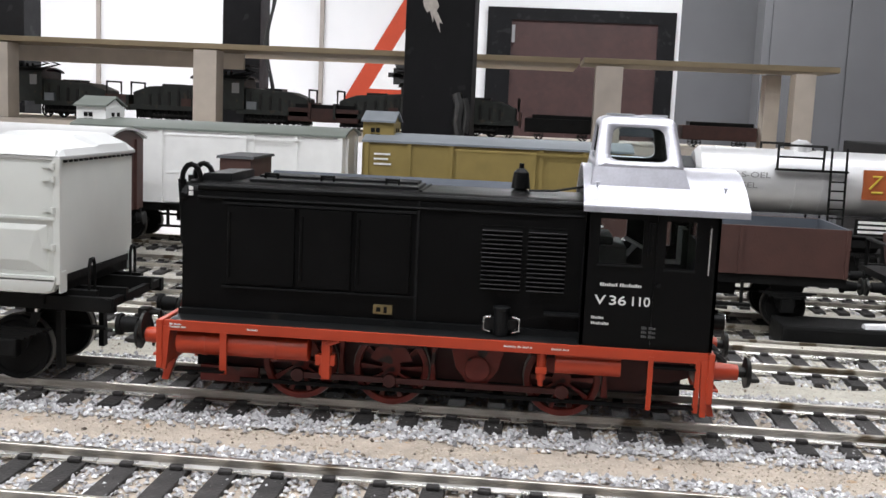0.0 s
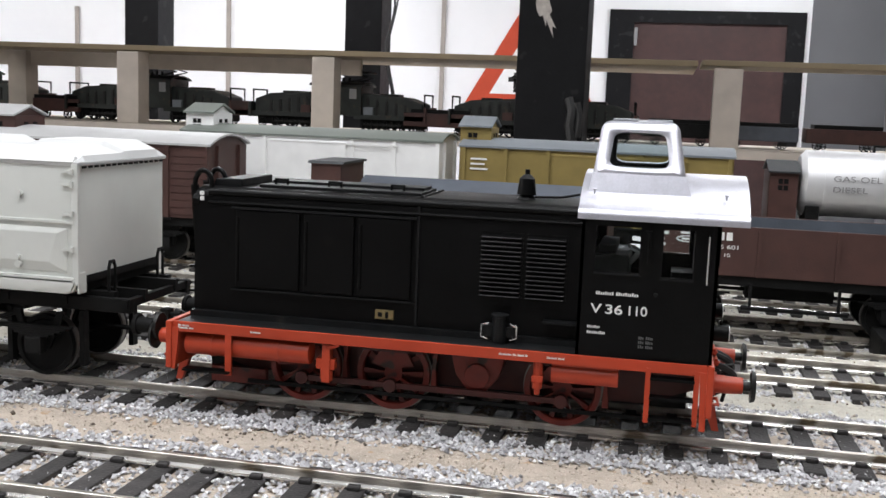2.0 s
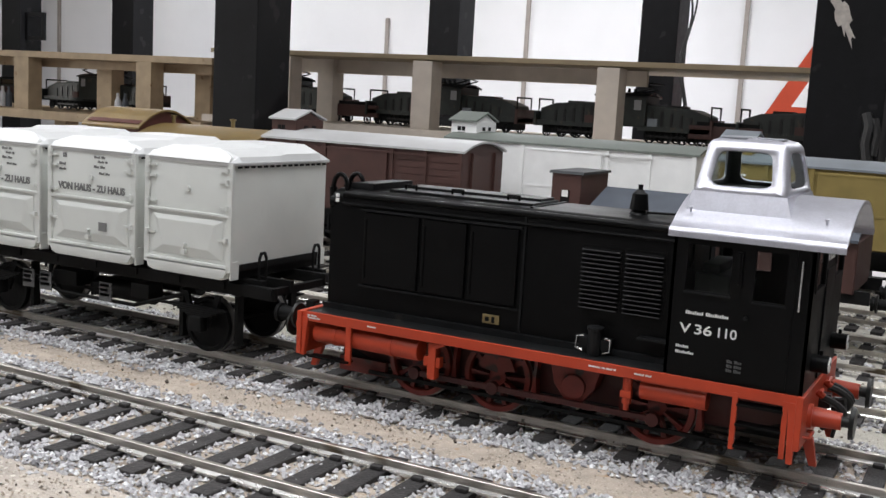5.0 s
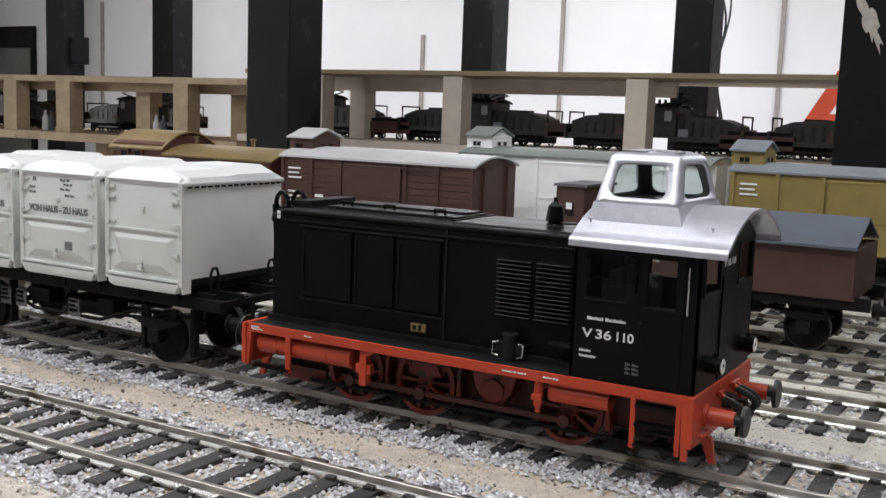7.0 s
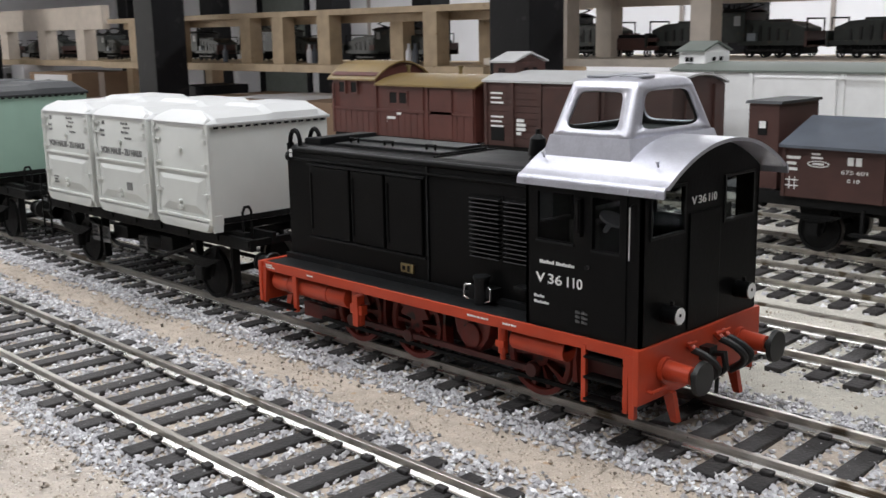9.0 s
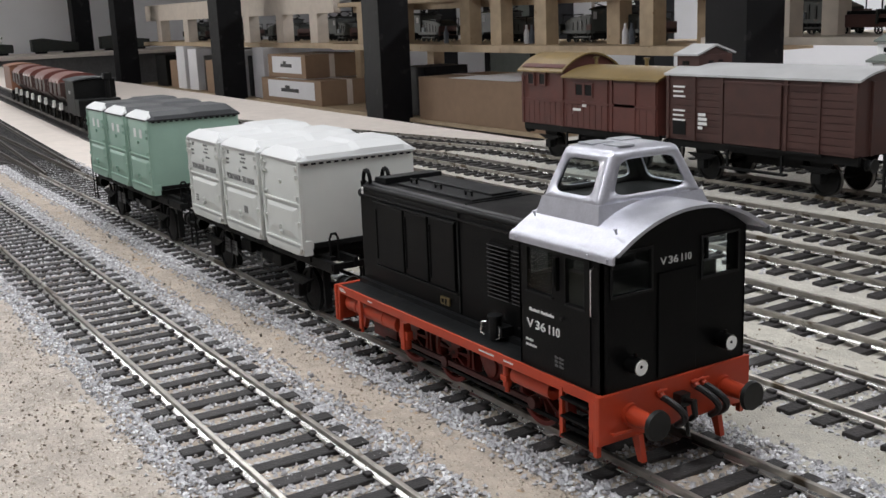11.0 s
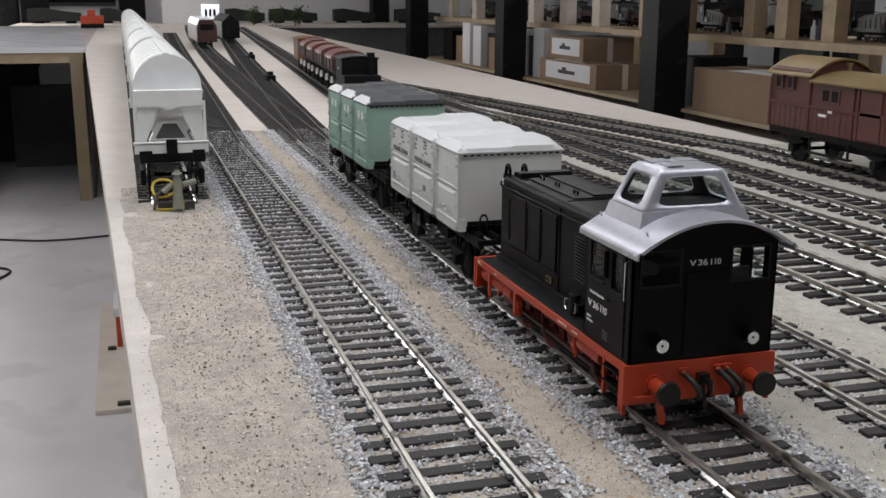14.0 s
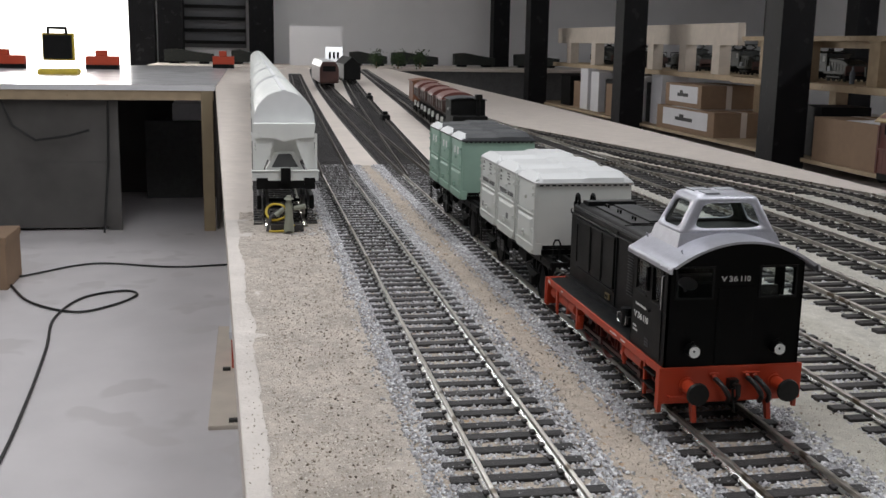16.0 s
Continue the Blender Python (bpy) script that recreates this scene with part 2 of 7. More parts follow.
LID_BLUE = material("blue_grey_lid", (0.08, 0.092, 0.112), 0.6, var=0.18, scale=30, bump=0.1)
TANK = material("tank_silver", (0.72, 0.72, 0.73), 0.4, metal=0.35, var=0.05, scale=25, bump=0.04)
SIGN_RED = material("warning_sign_red", (0.5, 0.06, 0.022), 0.5, var=0.06)
SIGN_WHITE = material("warning_sign_white", (0.85, 0.85, 0.85), 0.5, var=0.03)
ORE_BODY = material("ore_wagon_dark_brown", (0.045, 0.022, 0.018), 0.6, var=0.2, scale=40)
VAN_TAN = material("van_rust_brown", (0.2, 0.085, 0.045), 0.6, var=0.15, scale=40)
LID_RED = material("ore_lid_red_brown", (0.15, 0.05, 0.04), 0.5, var=0.12, scale=40)
ORANGE = material("sign_orange_brown", (0.4, 0.1, 0.03), 0.5, var=0.1)
CROC = material("crocodile_dark_green", (0.014, 0.018, 0.015), 0.5, var=0.35, scale=40, spots=[((0.04, 0.03, 0.02), 25, 0.63)])
CARD = material("brown_cardboard", (0.27, 0.18, 0.115), 0.85, var=0.08, scale=15, bump=0.1)
PAPER = material("white_paper", (0.72, 0.72, 0.74), 0.8, var=0.04)
CABLE = material("black_cable", (0.015, 0.015, 0.015), 0.5)
YELLOW = material("yellow_hose", (0.6, 0.45, 0.05), 0.5, var=0.1)
HOP_WHITE = material("hopper_cream_white", (0.84, 0.85, 0.82), 0.5, var=0.04, scale=40, bump=0.03)
HOP_TOP = material("hopper_lid_white", (0.86, 0.87, 0.87), 0.4, var=0.04, scale=40)
DARK_STONE = island_material("oily_dark_ballast", [(0.05, 0.048, 0.046), (0.1, 0.095, 0.09), (0.03, 0.03, 0.03), (0.17, 0.165, 0.16), (0.07, 0.066, 0.06)])
STAIN = material("grey_mesh_dark", (0.1, 0.1, 0.1), 0.7, var=0.2)
BOTTLE_GREEN = material("pale_grey_green_paint", (0.3, 0.31, 0.25), 0.6, var=0.2)
TREE_GREEN = material("model_foliage", (0.05, 0.08, 0.035), 0.9, var=0.3, scale=30)
DAYLIGHT = glow("overcast_daylight", (1.0, 0.98, 0.95), 3.5)
SCREEN = glow("lit_screen", (0.95, 0.98, 1.0), 1.6)

# ---- mesh helpers ----


class Shape:
    """Collects solids in model decimetres; u turns them into metres."""

    def __init__(self, u=U):
        self.v, self.f, self.u = [], [], u

    def add(self, verts, faces):
        n = len(self.v)
        self.v += [tuple(p) for p in verts]
        self.f += [tuple(i + n for i in f) for f in faces]
        return self

    def box(self, x0, y0, z0, x1, y1, z1):
        x0, x1, y0, y1, z0, z1 = min(x0, x1), max(x0, x1), min(y0, y1), max(y0, y1), min(z0, z1), max(z0, z1)
        return self.add([(x, y, z) for x in (x0, x1) for y in (y0, y1) for z in (z0, z1)],
                        [(0, 1, 3, 2), (4, 6, 7, 5), (0, 4, 5, 1), (2, 3, 7, 6), (0, 2, 6, 4), (1, 5, 7, 3)])

    def cyl(self, p, q, r, n=12, r2=None, caps=True):
        p, q, r2 = Vector(p), Vector(q), r if r2 is None else r2
        d = (q - p).normalized()
        a = d.orthogonal().normalized()
        b = d.cross(a)
        ring = [a * math.cos(2 * math.pi * i / n) + b * math.sin(2 * math.pi * i / n) for i in range(n)]
        verts = [p + k * r for k in ring] + [q + k * r2 for k in ring]
        faces = [(i, (i + 1) % n, n + (i + 1) % n, n + i) for i in range(n)]
        if caps:
            faces += [tuple(reversed(range(n))), tuple(range(n, 2 * n))]
        return self.add(verts, faces)

    def prism(self, poly, axis, a, b):
        """A polygon swept along an axis from a to b. poly is (y, z) for x, (x, z) for y, (x, y) for z."""
        def at(p, w):
            return {"x": (w, p[0], p[1]), "y": (p[0], w, p[1]), "z": (p[0], p[1], w)}[axis]
        n = len(poly)
        faces = [(i, (i + 1) % n, n + (i + 1) % n, n + i) for i in range(n)]
        faces += [tuple(reversed(range(n))), tuple(range(n, 2 * n))]
        return self.add([at(p, a) for p in poly] + [at(p, b) for p in poly], faces)

    def tube(self, pts, r, n=6):
        """A round rod swept through points, as one closed skin."""
        pts = [Vector(p) for p in pts]
        dirs = [(b - a).normalized() for a, b in zip(pts, pts[1:])]
        a = dirs[0].orthogonal().normalized()
        verts = []
        for i, p in enumerate(pts):
            before, after = dirs[max(0, i - 1)], dirs[min(i, len(dirs) - 1)]
            d = before + after
            d = d.normalized() if d.length > 0.05 else after
            a = (a - d * a.dot(d)).normalized() if (a - d * a.dot(d)).length > 0.05 else d.orthogonal().normalized()
            b = d.cross(a)
            k = 1.0 / max(0.6, d.dot(after))
            verts += [p + (a * math.cos(2 * math.pi * j / n) + b * math.sin(2 * math.pi * j / n)) * r * k for j in range(n)]
        m = len(pts)
        faces = [(i * n + j, i * n + (j + 1) % n, (i + 1) * n + (j + 1) % n, (i + 1) * n + j) for i in range(m - 1) for j in range(n)]
        faces += [tuple(reversed(range(n))), tuple(range((m - 1) * n, m * n))]
        return self.add(verts, faces)

    def frustum(self, lo, hi):
        """lo, hi: (x0, y0, x1, y1, z)."""
        v = [(r[i], r[j], r[4]) for r in (lo, hi) for i, j in ((0, 1), (2, 1), (2, 3), (0, 3))]
        return self.add(v, [(3, 2, 1, 0), (4, 5, 6, 7), (0, 1, 5, 4), (1, 2, 6, 5), (2, 3, 7, 6), (3, 0, 4, 7)])

    def wall(self, axis, w0, w1, a0, a1, z0, z1, holes=()):
        """A slab with rectangular openings. axis: the one across its thickness; holes: (a0, z0, a1, z1)."""
        aa = sorted({a0, a1, *[h[0] for h in holes], *[h[2] for h in holes]})
        zz = sorted({z0, z1, *[h[1] for h in holes], *[h[3] for h in holes]})

        def solid_cell(i, j):
            if not (0 <= i < len(aa) - 1 and 0 <= j < len(zz) - 1):
                return False
            m, n = (aa[i] + aa[i + 1]) / 2, (zz[j] + zz[j + 1]) / 2
            return not any(h[0] < m < h[2] and h[1] < n < h[3] for h in holes)

        ids, verts, faces = {}, [], []

        def vid(i, j, k):
            if (i, j, k) not in ids:
                ids[i, j, k] = len(verts)
                w = (w0, w1)[k]
                verts.append((aa[i], w, zz[j]) if axis == "y" else (w, aa[i], zz[j]))
            return ids[i, j, k]

        for i in range(len(aa) - 1):
            for j in range(len(zz) - 1):
                if solid_cell(i, j):
                    c = ((i, j), (i + 1, j), (i + 1, j + 1), (i, j + 1))
                    faces.append(tuple(vid(*q, 0) for q in c))
                    faces.append(tuple(vid(*q, 1) for q in reversed(c)))
                    for e, (di, dj) in enumerate(((0, -1), (1, 0), (0, 1), (-1, 0))):
                        if not solid_cell(i + di, j + dj):
                            s, t = c[e], c[(e + 1) % 4]
                            faces.append((vid(*s, 0), vid(*t, 0), vid(*t, 1), vid(*s, 1)))
        return self.add(verts, faces)

    def ring(self, outer, inner, depth):
        """A frame between two quads of corners, thickened inwards by the vector depth."""
        o, i, d = [Vector(p) for p in outer], [Vector(p) for p in inner], Vector(depth)
        v = o + i + [p + d for p in o] + [p + d for p in i]
        f = []
        for k in range(4):
            m = (k + 1) % 4
            f += [(k, m, 4 + m, 4 + k), (8 + m, 8 + k, 12 + k, 12 + m), (4 + k, 4 + m, 12 + m, 12 + k), (m, k, 8 + k, 8 + m)]
        return self.add(v, f)

    def mesh(self, name, bevel=0.0, smooth=False):
        me = bpy.data.meshes.new(name)
        me.from_pydata([(x * self.u, y * self.u, z * self.u) for x, y, z in self.v], [], self.f)
        bm = bmesh.new()
        bm.from_mesh(me)
        bmesh.ops.recalc_face_normals(bm, faces=bm.faces)
        if bevel:
            bmesh.ops.bevel(bm, geom=bm.edges[:], offset=bevel * self.u, segments=2, affect="EDGES", profile=0.6, clamp_overlap=True)
        bm.to_mesh(me)
        bm.free()
        if smooth:
            me.polygons.foreach_set("use_smooth", [True] * len(me.polygons))
            me.set_sharp_from_angle(angle=radians(38))
        return me


def thing(name, at, label, category, group="", kind="", u=U):
    o = new(name)
    o.empty_display_size = 0.02
    o.location = [c * U for c in at]
    return tagged(o, label, category, group, kind)


def part(name, shape, mat, parent, label="", bevel=0.0, smooth=False):
    o = new(name, shape.mesh(name, bevel, smooth))
    o.data.materials.append(mat)
    o.parent = parent
    return tagged(o, label, kind="stuff" if name == "small_writing" else "")


def solid(name, shape, mat, label, category, group="", kind="", bevel=0.0, smooth=False, at=(0, 0, 0)):
    """A thing that is one mesh."""
    o = new(name, shape.mesh(name, bevel, smooth))
    o.data.materials.append(mat)
    o.location = [c * U for c in at]
    return tagged(o, label, category, group, kind)


def lettering(text, size, mat, parent, m, u=U, name="lettering", label="", width=None, weight=0.0):
    """Flat letters of Blender's own font; m sets their pose in model decimetres."""
    c = bpy.data.curves.new("text", "FONT")
    c.body, c.size, c.extrude, c.align_x, c.offset = text, size, 0.0015, "LEFT", weight
    tmp = bpy.data.objects.new("text", c)
    scene.collection.objects.link(tmp)
    me = bpy.data.meshes.new_from_object(tmp.evaluated_get(bpy.context.evaluated_depsgraph_get()))
    bpy.data.objects.remove(tmp)
    if width:
        xs = [v.co.x for v in me.vertices]
        me.transform(Matrix.Diagonal((width / (max(xs) - min(xs)), 1, 1, 1)))
    me.transform(Matrix.Scale(u, 4) @ m)
    o = new(name, me)
    o.data.materials.clear()
    o.data.materials.append(mat)
    o.parent = parent
    return tagged(o, label)


def bars(shape, x, y, z, widths, h, gap, face="y", t=0.004):
    """Rows of plain bars in place of small writing, from the top down. face y: on a side that looks to -y; x: one that looks to +x."""
    for i, w in enumerate(widths):
        zz = z - i * (h + gap)
        if face == "y":
            shape.box(x, y - t, zz - h, x + w, y + 0.001, zz)
        else:
            shape.box(x - 0.001, y, zz - h, x + t, y + w, zz)
    return shape


def tiny_words(shape, x, y, z, words, h, t=0.003):
    """A line of plain letter-sized bars on a side that looks to -y; words: how many letters each word has. Returns its end."""
    for n in words:
        for k in range(n):
            tall = h * (1.0 if k == 0 or k % 3 == 1 else 0.72)
            shape.box(x, y - t, z, x + h * 0.46, y + 0.001, z + tall)
            x += h * 0.66
        x += h * 0.6
    return x


# ---- the place ----
FLOOR_Z, CEIL_Z = -7.2, 24.0
X0, X1, Y0, Y1 = -170.75, 52.0, -60.0, 88.1
solid("floor", Shape().box(X0, Y0, FLOOR_Z - 1, X1, Y1, FLOOR_Z), FLOOR, "smooth grey concrete floor", "floor", kind="structure")
# Ceiling, south and east walls lie out of view, added to bounce light
solid("ceiling", Shape().box(X0, Y0, CEIL_Z, X1, Y1, CEIL_Z + 1), CEIL, "unseen grey ceiling added to close the room", "ceiling", kind="structure")
solid("wall_south", Shape().box(X0, Y0 - 1, FLOOR_Z, X1, Y0, CEIL_Z), WALL_DIM, "unseen dull painted wall added to close the room", "wall", kind="structure")
solid("wall_east", Shape().box(X1, Y0 - 1, FLOOR_Z, X1 + 1, Y1 + 1, CEIL_Z), WALL_DIM, "unseen dull painted wall added to close the room", "wall", kind="structure")
WIN = (-58.5, -2.45, -21.6, 22.9)
solid("wall_west", Shape().wall("x", X0 - 1, X0, Y0 - 1, Y1 + 1, FLOOR_Z, CEIL_Z, [WIN]), WALL, "dim painted end wall with a bright opening", "wall", kind="structure")
solid("backdrop", Shape().box(X0 - 9, -66, -10, X0 - 8.7, -4.5, 29), DAYLIGHT, "bright overexposed daylight outside the opening", "backdrop", kind="structure")
solid("wall_north", Shape().box(X0, Y1, FLOOR_Z, 12.1, Y1 + 1, CEIL_Z), WALL, "bright white painted wall", "wall", kind="structure")

# near table


def edge_y(x):
    return -2.64 + (x - 9.0) * (1.86 / 55.0)


def sheet(poly_x, y_lo, y_hi, z, rough, step=0.1, seed=0.0):
    """A gently uneven sheet of ground with a closed underside."""
    s = Shape()
    nx = max(2, int((poly_x[1] - poly_x[0]) / step))
    ny = max(2, int((y_hi(0) - y_lo(0)) / step))
    for i in range(nx + 1):
        x = poly_x[0] + (poly_x[1] - poly_x[0]) * i / nx
        for j in range(ny + 1):
            y = y_lo(x) + (y_hi(x) - y_lo(x)) * j / ny
            s.v.append((x, y, z + rough * noise.noise((x * 3 + seed, y * 3, seed)) + 0.4 * rough * noise.noise((x * 11, y * 11 + seed, 2))))
    for i in range(nx):
        for j in range(ny):
            a = i * (ny + 1) + j
            s.f.append((a, a + ny + 1, a + ny + 2, a + 1))
    return s


BALLAST_END = -12.9
slab = Shape()
slab.add([(9, edge_y(9), -0.45), (9, 2.0, -0.45), (-80, 2.0, -0.45), (-80, edge_y(-80), -0.45), (9, edge_y(9), -0.1), (9, 2.0, -0.1), (-80, 2.0, -0.1), (-80, edge_y(-80), -0.1)],
         [(0, 1, 2, 3), (7, 6, 5, 4), (0, 4, 5, 1), (1, 5, 6, 2), (2, 6, 7, 3), (3, 7, 4, 0)])
solid("ground", slab, BOARD, "long beige board top of the layout table", "table top", kind="structure")
solid("sand_strip", sheet((BALLAST_END, 8.9), lambda x: -1.95, lambda x: 0.36 + 0.05 * noise.noise((x, 1, 6)), -0.075, 0.012), SAND, "tan sand scattered between the tracks", "sand", kind="structure", smooth=True)
solid("sand_margin", sheet((-9.0, 8.9), lambda x: 0.3, lambda x: 1.99, -0.0765, 0.012, seed=2), SAND_PALE, "pale grey sand behind the locomotive's track", "sand", kind="structure", smooth=True)
solid("sand_verge", sheet((-6.75, 8.9), lambda x: edge_y(x) + 0.15 + 0.06 * noise.noise((x * 0.9, 3, 1)) + 0.03 * noise.noise((x * 8, 7, 2)), lambda x: -1.94, -0.068, 0.02, seed=5), SAND_GREY, "speckled grey-tan sand beside the table edge", "sand", kind="structure", smooth=True)
solid("trim", sheet((-6.9, 8.95), lambda x: edge_y(x) + 0.004, lambda x: edge_y(x) + 0.3, -0.078, 0.012, step=0.05, seed=9), PLASTER, "pale plaster-like edge strip of the table", "edge strip", kind="structure", smooth=True)
for lx in (-4, -20, -38, -58):
    solid("table_leg", Shape().box(lx, edge_y(lx) + 0.6, FLOOR_Z, lx + 0.6, edge_y(lx) + 1.2, -0.45), PINE, "square pine leg under the layout table", "table leg", group="layout table legs", bevel=0.02)


# ---- tracks ----
def sleeper_mesh(u):
    s = Shape(u)
    s.box(-0.044, -0.405, -0.1, 0.044, 0.405, -0.052)
    for r in (-0.2375, 0.2375):
        for e in (-1, 1):
            s.box(-0.026, r + e * 0.0075, -0.053, 0.026, r + e * 0.041, -0.033)
    return s.mesh("sleeper", 0.006)


SLEEPER_MESH = {}


def rail_shape(u, x0, x1, y):
    s = Shape(u)
    prof = [(-0.024, -0.052), (0.024, -0.052), (0.024, -0.045), (0.006, -0.04), (0.005, -0.02), (0.013, -0.015), (0.013, -0.002), (0.009, 0), (-0.009, 0), (-0.013, -0.002), (-0.013, -0.015), (-0.005, -0.02), (-0.006, -0.04), (-0.024, -0.045)]
    return s.prism([(y + p, q) for p, q in prof], "x", x0, x1)


def track(label, at, x0, x1, parts_from, parts_to, u=U, pitch=0.2, angle=0.0):
    """One straight track along its own x axis: two rails, single sleepers where the camera passes, the rest joined."""
    t = thing("track", at, label, "railway track", group="parallel tracks", kind="structure")
    t.rotation_euler = (0, 0, radians(angle))
    rnd = random.Random(int(at[1] * 100))
    for y in (-0.2375, 0.2375):
        part("rail", rail_shape(u, x0, x1, y), RAIL, t, "weathered brown metal rail")
        foot = Shape(u)
        for sg in (-1, 1):
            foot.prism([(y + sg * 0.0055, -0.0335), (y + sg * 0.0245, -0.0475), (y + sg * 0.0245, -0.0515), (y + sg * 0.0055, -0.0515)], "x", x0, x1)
        part("rail_foot", foot, RAIL_GLINT, t, "rail foot in brighter metal for light glints")
    me = SLEEPER_MESH.get(u)
    if me is None:
        me = SLEEPER_MESH[u] = sleeper_mesh(u)
        me.materials.append(SLEEPER)
    rest = Shape(u)
    n = int((x1 - x0) / pitch)
    for i in range(n):
        x = x0 + pitch * (i + 0.5) + rnd.uniform(-0.008, 0.008)
        if parts_from <= x <= parts_to:
            o = new("sleeper", me)
            o.parent = t
            o.location = (x * u, rnd.uniform(-0.006, 0.006) * u, rnd.uniform(-0.004, 0) * u)
            o.rotation_euler = (0, 0, rnd.uniform(-0.012, 0.012))
        else:
            rest.box(x - 0.042, -0.405, -0.1, x + 0.042, 0.405, -0.052)
    if rest.v:
        tagged(part("far_sleepers", rest, SLEEPER, t), kind="stuff")
    return t


def stones(name, label, x0, x1, bands, count, u, z, at, size, mat, seed):
    """Loose stones in bands (y0, y1, weight) along x, as one object."""
    rnd = random.Random(seed)
    v, f = [], []
    total = sum(b[2] for b in bands)
    base = [(1, 0, 0), (-1, 0, 0), (0, 1, 0), (0, -1, 0), (0, 0, 1), (0, 0, -1)]
    tri = [(0, 2, 4), (2, 1, 4), (1, 3, 4), (3, 0, 4), (2, 0, 5), (1, 2, 5), (3, 1, 5), (0, 3, 5)]
    for _ in range(count):
        pick, k = rnd.uniform(0, total), 0
        while pick > bands[k][2]:
            pick -= bands[k][2]
            k += 1
        y = rnd.uniform(bands[k][0], bands[k][1])
        x = rnd.uniform(x0, x1)
        r = size * rnd.uniform(0.55, 1.35)
        a = rnd.uniform(0, 6.28)
        ca, sa = math.cos(a), math.sin(a)
        n = len(v)
        tilt = rnd.uniform(-0.5, 0.5)
        for bx, by, bz in base:
            bx, by, bz = bx * rnd.uniform(0.6, 1.2), by * rnd.uniform(0.5, 1.0), bz * rnd.uniform(0.5, 0.95)
            bz2, bx2 = bz + tilt * bx, bx - tilt * bz
            v.append(((x + r * (ca * bx2 - sa * by)) * u, (y + r * (sa * bx2 + ca * by)) * u, (z + rnd.uniform(0, 0.5) * r + r * bz2 * 0.8) * u))
        f += [(a_ + n, b_ + n, c_ + n) for a_, b_, c_ in tri]
    me = bpy.data.meshes.new(name)
    me.from_pydata(v, [], f)
    me.materials.append(mat)
    o = new(name, me)
    o.location = [c * U for c in at]
    return tagged(o, label, "ballast" if mat is BALLAST else "sand grains", kind="stuff")


NY, CY = -1.395, 1.3
track("near track of brown metal rails on dark sleepers", (0, NY, 0), -11, 9, -9.5, 8.9)
track("track under the black locomotive and container wagons", (0, 0, 0), -11, 9, -9.5, 8.9)
track("track of brown metal rails behind the locomotive", (0, CY, 0), -5, 9, -5, 8.9)


def near_line(x):
    s = -11.0 - x
    return NY + 0.025 * s + 0.00007 * s * s


def train_line(x):
    s = -11.0 - x
    return 0.014 * s + 0.0003 * s * s


def branch_line(x):
    s = -11.0 - x
    return 0.08 + 0.058 * s + 0.00014 * s * s


def ore_line(x):
    s = -5.0 - x
    return CY + (0.066 * s if s > 8 else 0.0041 * s * s)


def ribbon(line, x0, x1, a, b, z0, z1, step=1.0):
    """A closed strip from a to b beside a line, from x0 up to x1."""
    n = max(2, int((x1 - x0) / step))
    s = Shape()
    for i in range(n + 1):
        x = x0 + (x1 - x0) * i / n
        s.v += [(x, line(x) + a, z0), (x, line(x) + b, z0), (x, line(x) + b, z1), (x, line(x) + a, z1)]
    for i in range(n):
        k = 4 * i
        s.f += [(k + j, k + (j + 1) % 4, k + 4 + (j + 1) % 4, k + 4 + j) for j in range(4)]
    s.f += [(3, 2, 1, 0), (4 * n, 4 * n + 1, 4 * n + 2, 4 * n + 3)]
    return s


def far_track(line, x0, x1, label, dz=0.0):
    """The far part of a track, on a dark bed, along a bent line."""
    t = thing("track", (0, 0, 0), label, "railway track", group="parallel tracks", kind="structure")
    part("track_bed", ribbon(line, x0, x1, -0.44, 0.44, -0.1, -0.088 + dz), BED, t, "dark roadbed strip")
    for y in (-0.2375, 0.2375):
        part("rail", ribbon(line, x0, x1, y - 0.013, y + 0.013, -0.052, 0.0 + dz), RAIL_FAR, t, "dark brown metal rail")
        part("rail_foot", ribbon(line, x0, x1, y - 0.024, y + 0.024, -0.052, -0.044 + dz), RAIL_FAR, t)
    rest = Shape()
    for i in range(int((x1 - x0) / 0.2)):
        x = x0 + 0.2 * i + 0.1
        rest.box(x - 0.042, line(x) - 0.405, -0.09, x + 0.042, line(x) + 0.405, -0.053 + dz)
    tagged(part("far_sleepers", rest, SLEEPER, t), kind="stuff")


far_track(near_line, -66, -11, "far part of the near track drifting aside on a dark bed")
far_track(train_line, -79, -11, "far part of the train's track drifting aside on a dark bed", 0.002)
far_track(branch_line, -79, -11, "track branching off the train's track on a dark bed", -0.002)
far_track(ore_line, -79, -5, "dark track of the ore wagons curving away", -0.001)
stones("ballast", "oil-dark ballast between the hopper track and the near track", -15, -6.6, [(-0.22, 0.3, 1), (0.1, 0.5, 0.6)], 7000, U, -0.085, (0, -1.95, 0), 0.019, DARK_STONE, 14)
BANDS = [(-0.62, -0.5, 0.12), (-0.55, -0.36, 1.3), (-0.4, 0.4, 2.6), (0.36, 0.55, 1.3), (0.5, 0.62, 0.12)]
stones("ballast", "grey-white crushed granite ballast round the near track", BALLAST_END, 8.8, BANDS, 54000, U, -0.071, (0, NY, 0), 0.0152, BALLAST, 1)
stones("ballast", "grey-white crushed granite ballast round the locomotive's track", BALLAST_END, 8.8, BANDS, 54000, U, -0.071, (0, 0, 0), 0.0152, BALLAST, 2)
stones("ballast", "thin pale ballast round the track behind the locomotive", -9, 8.8, [(-0.42, 0.42, 1)], 12000, U, -0.08, (0, CY, 0), 0.017, BALLAST, 3)
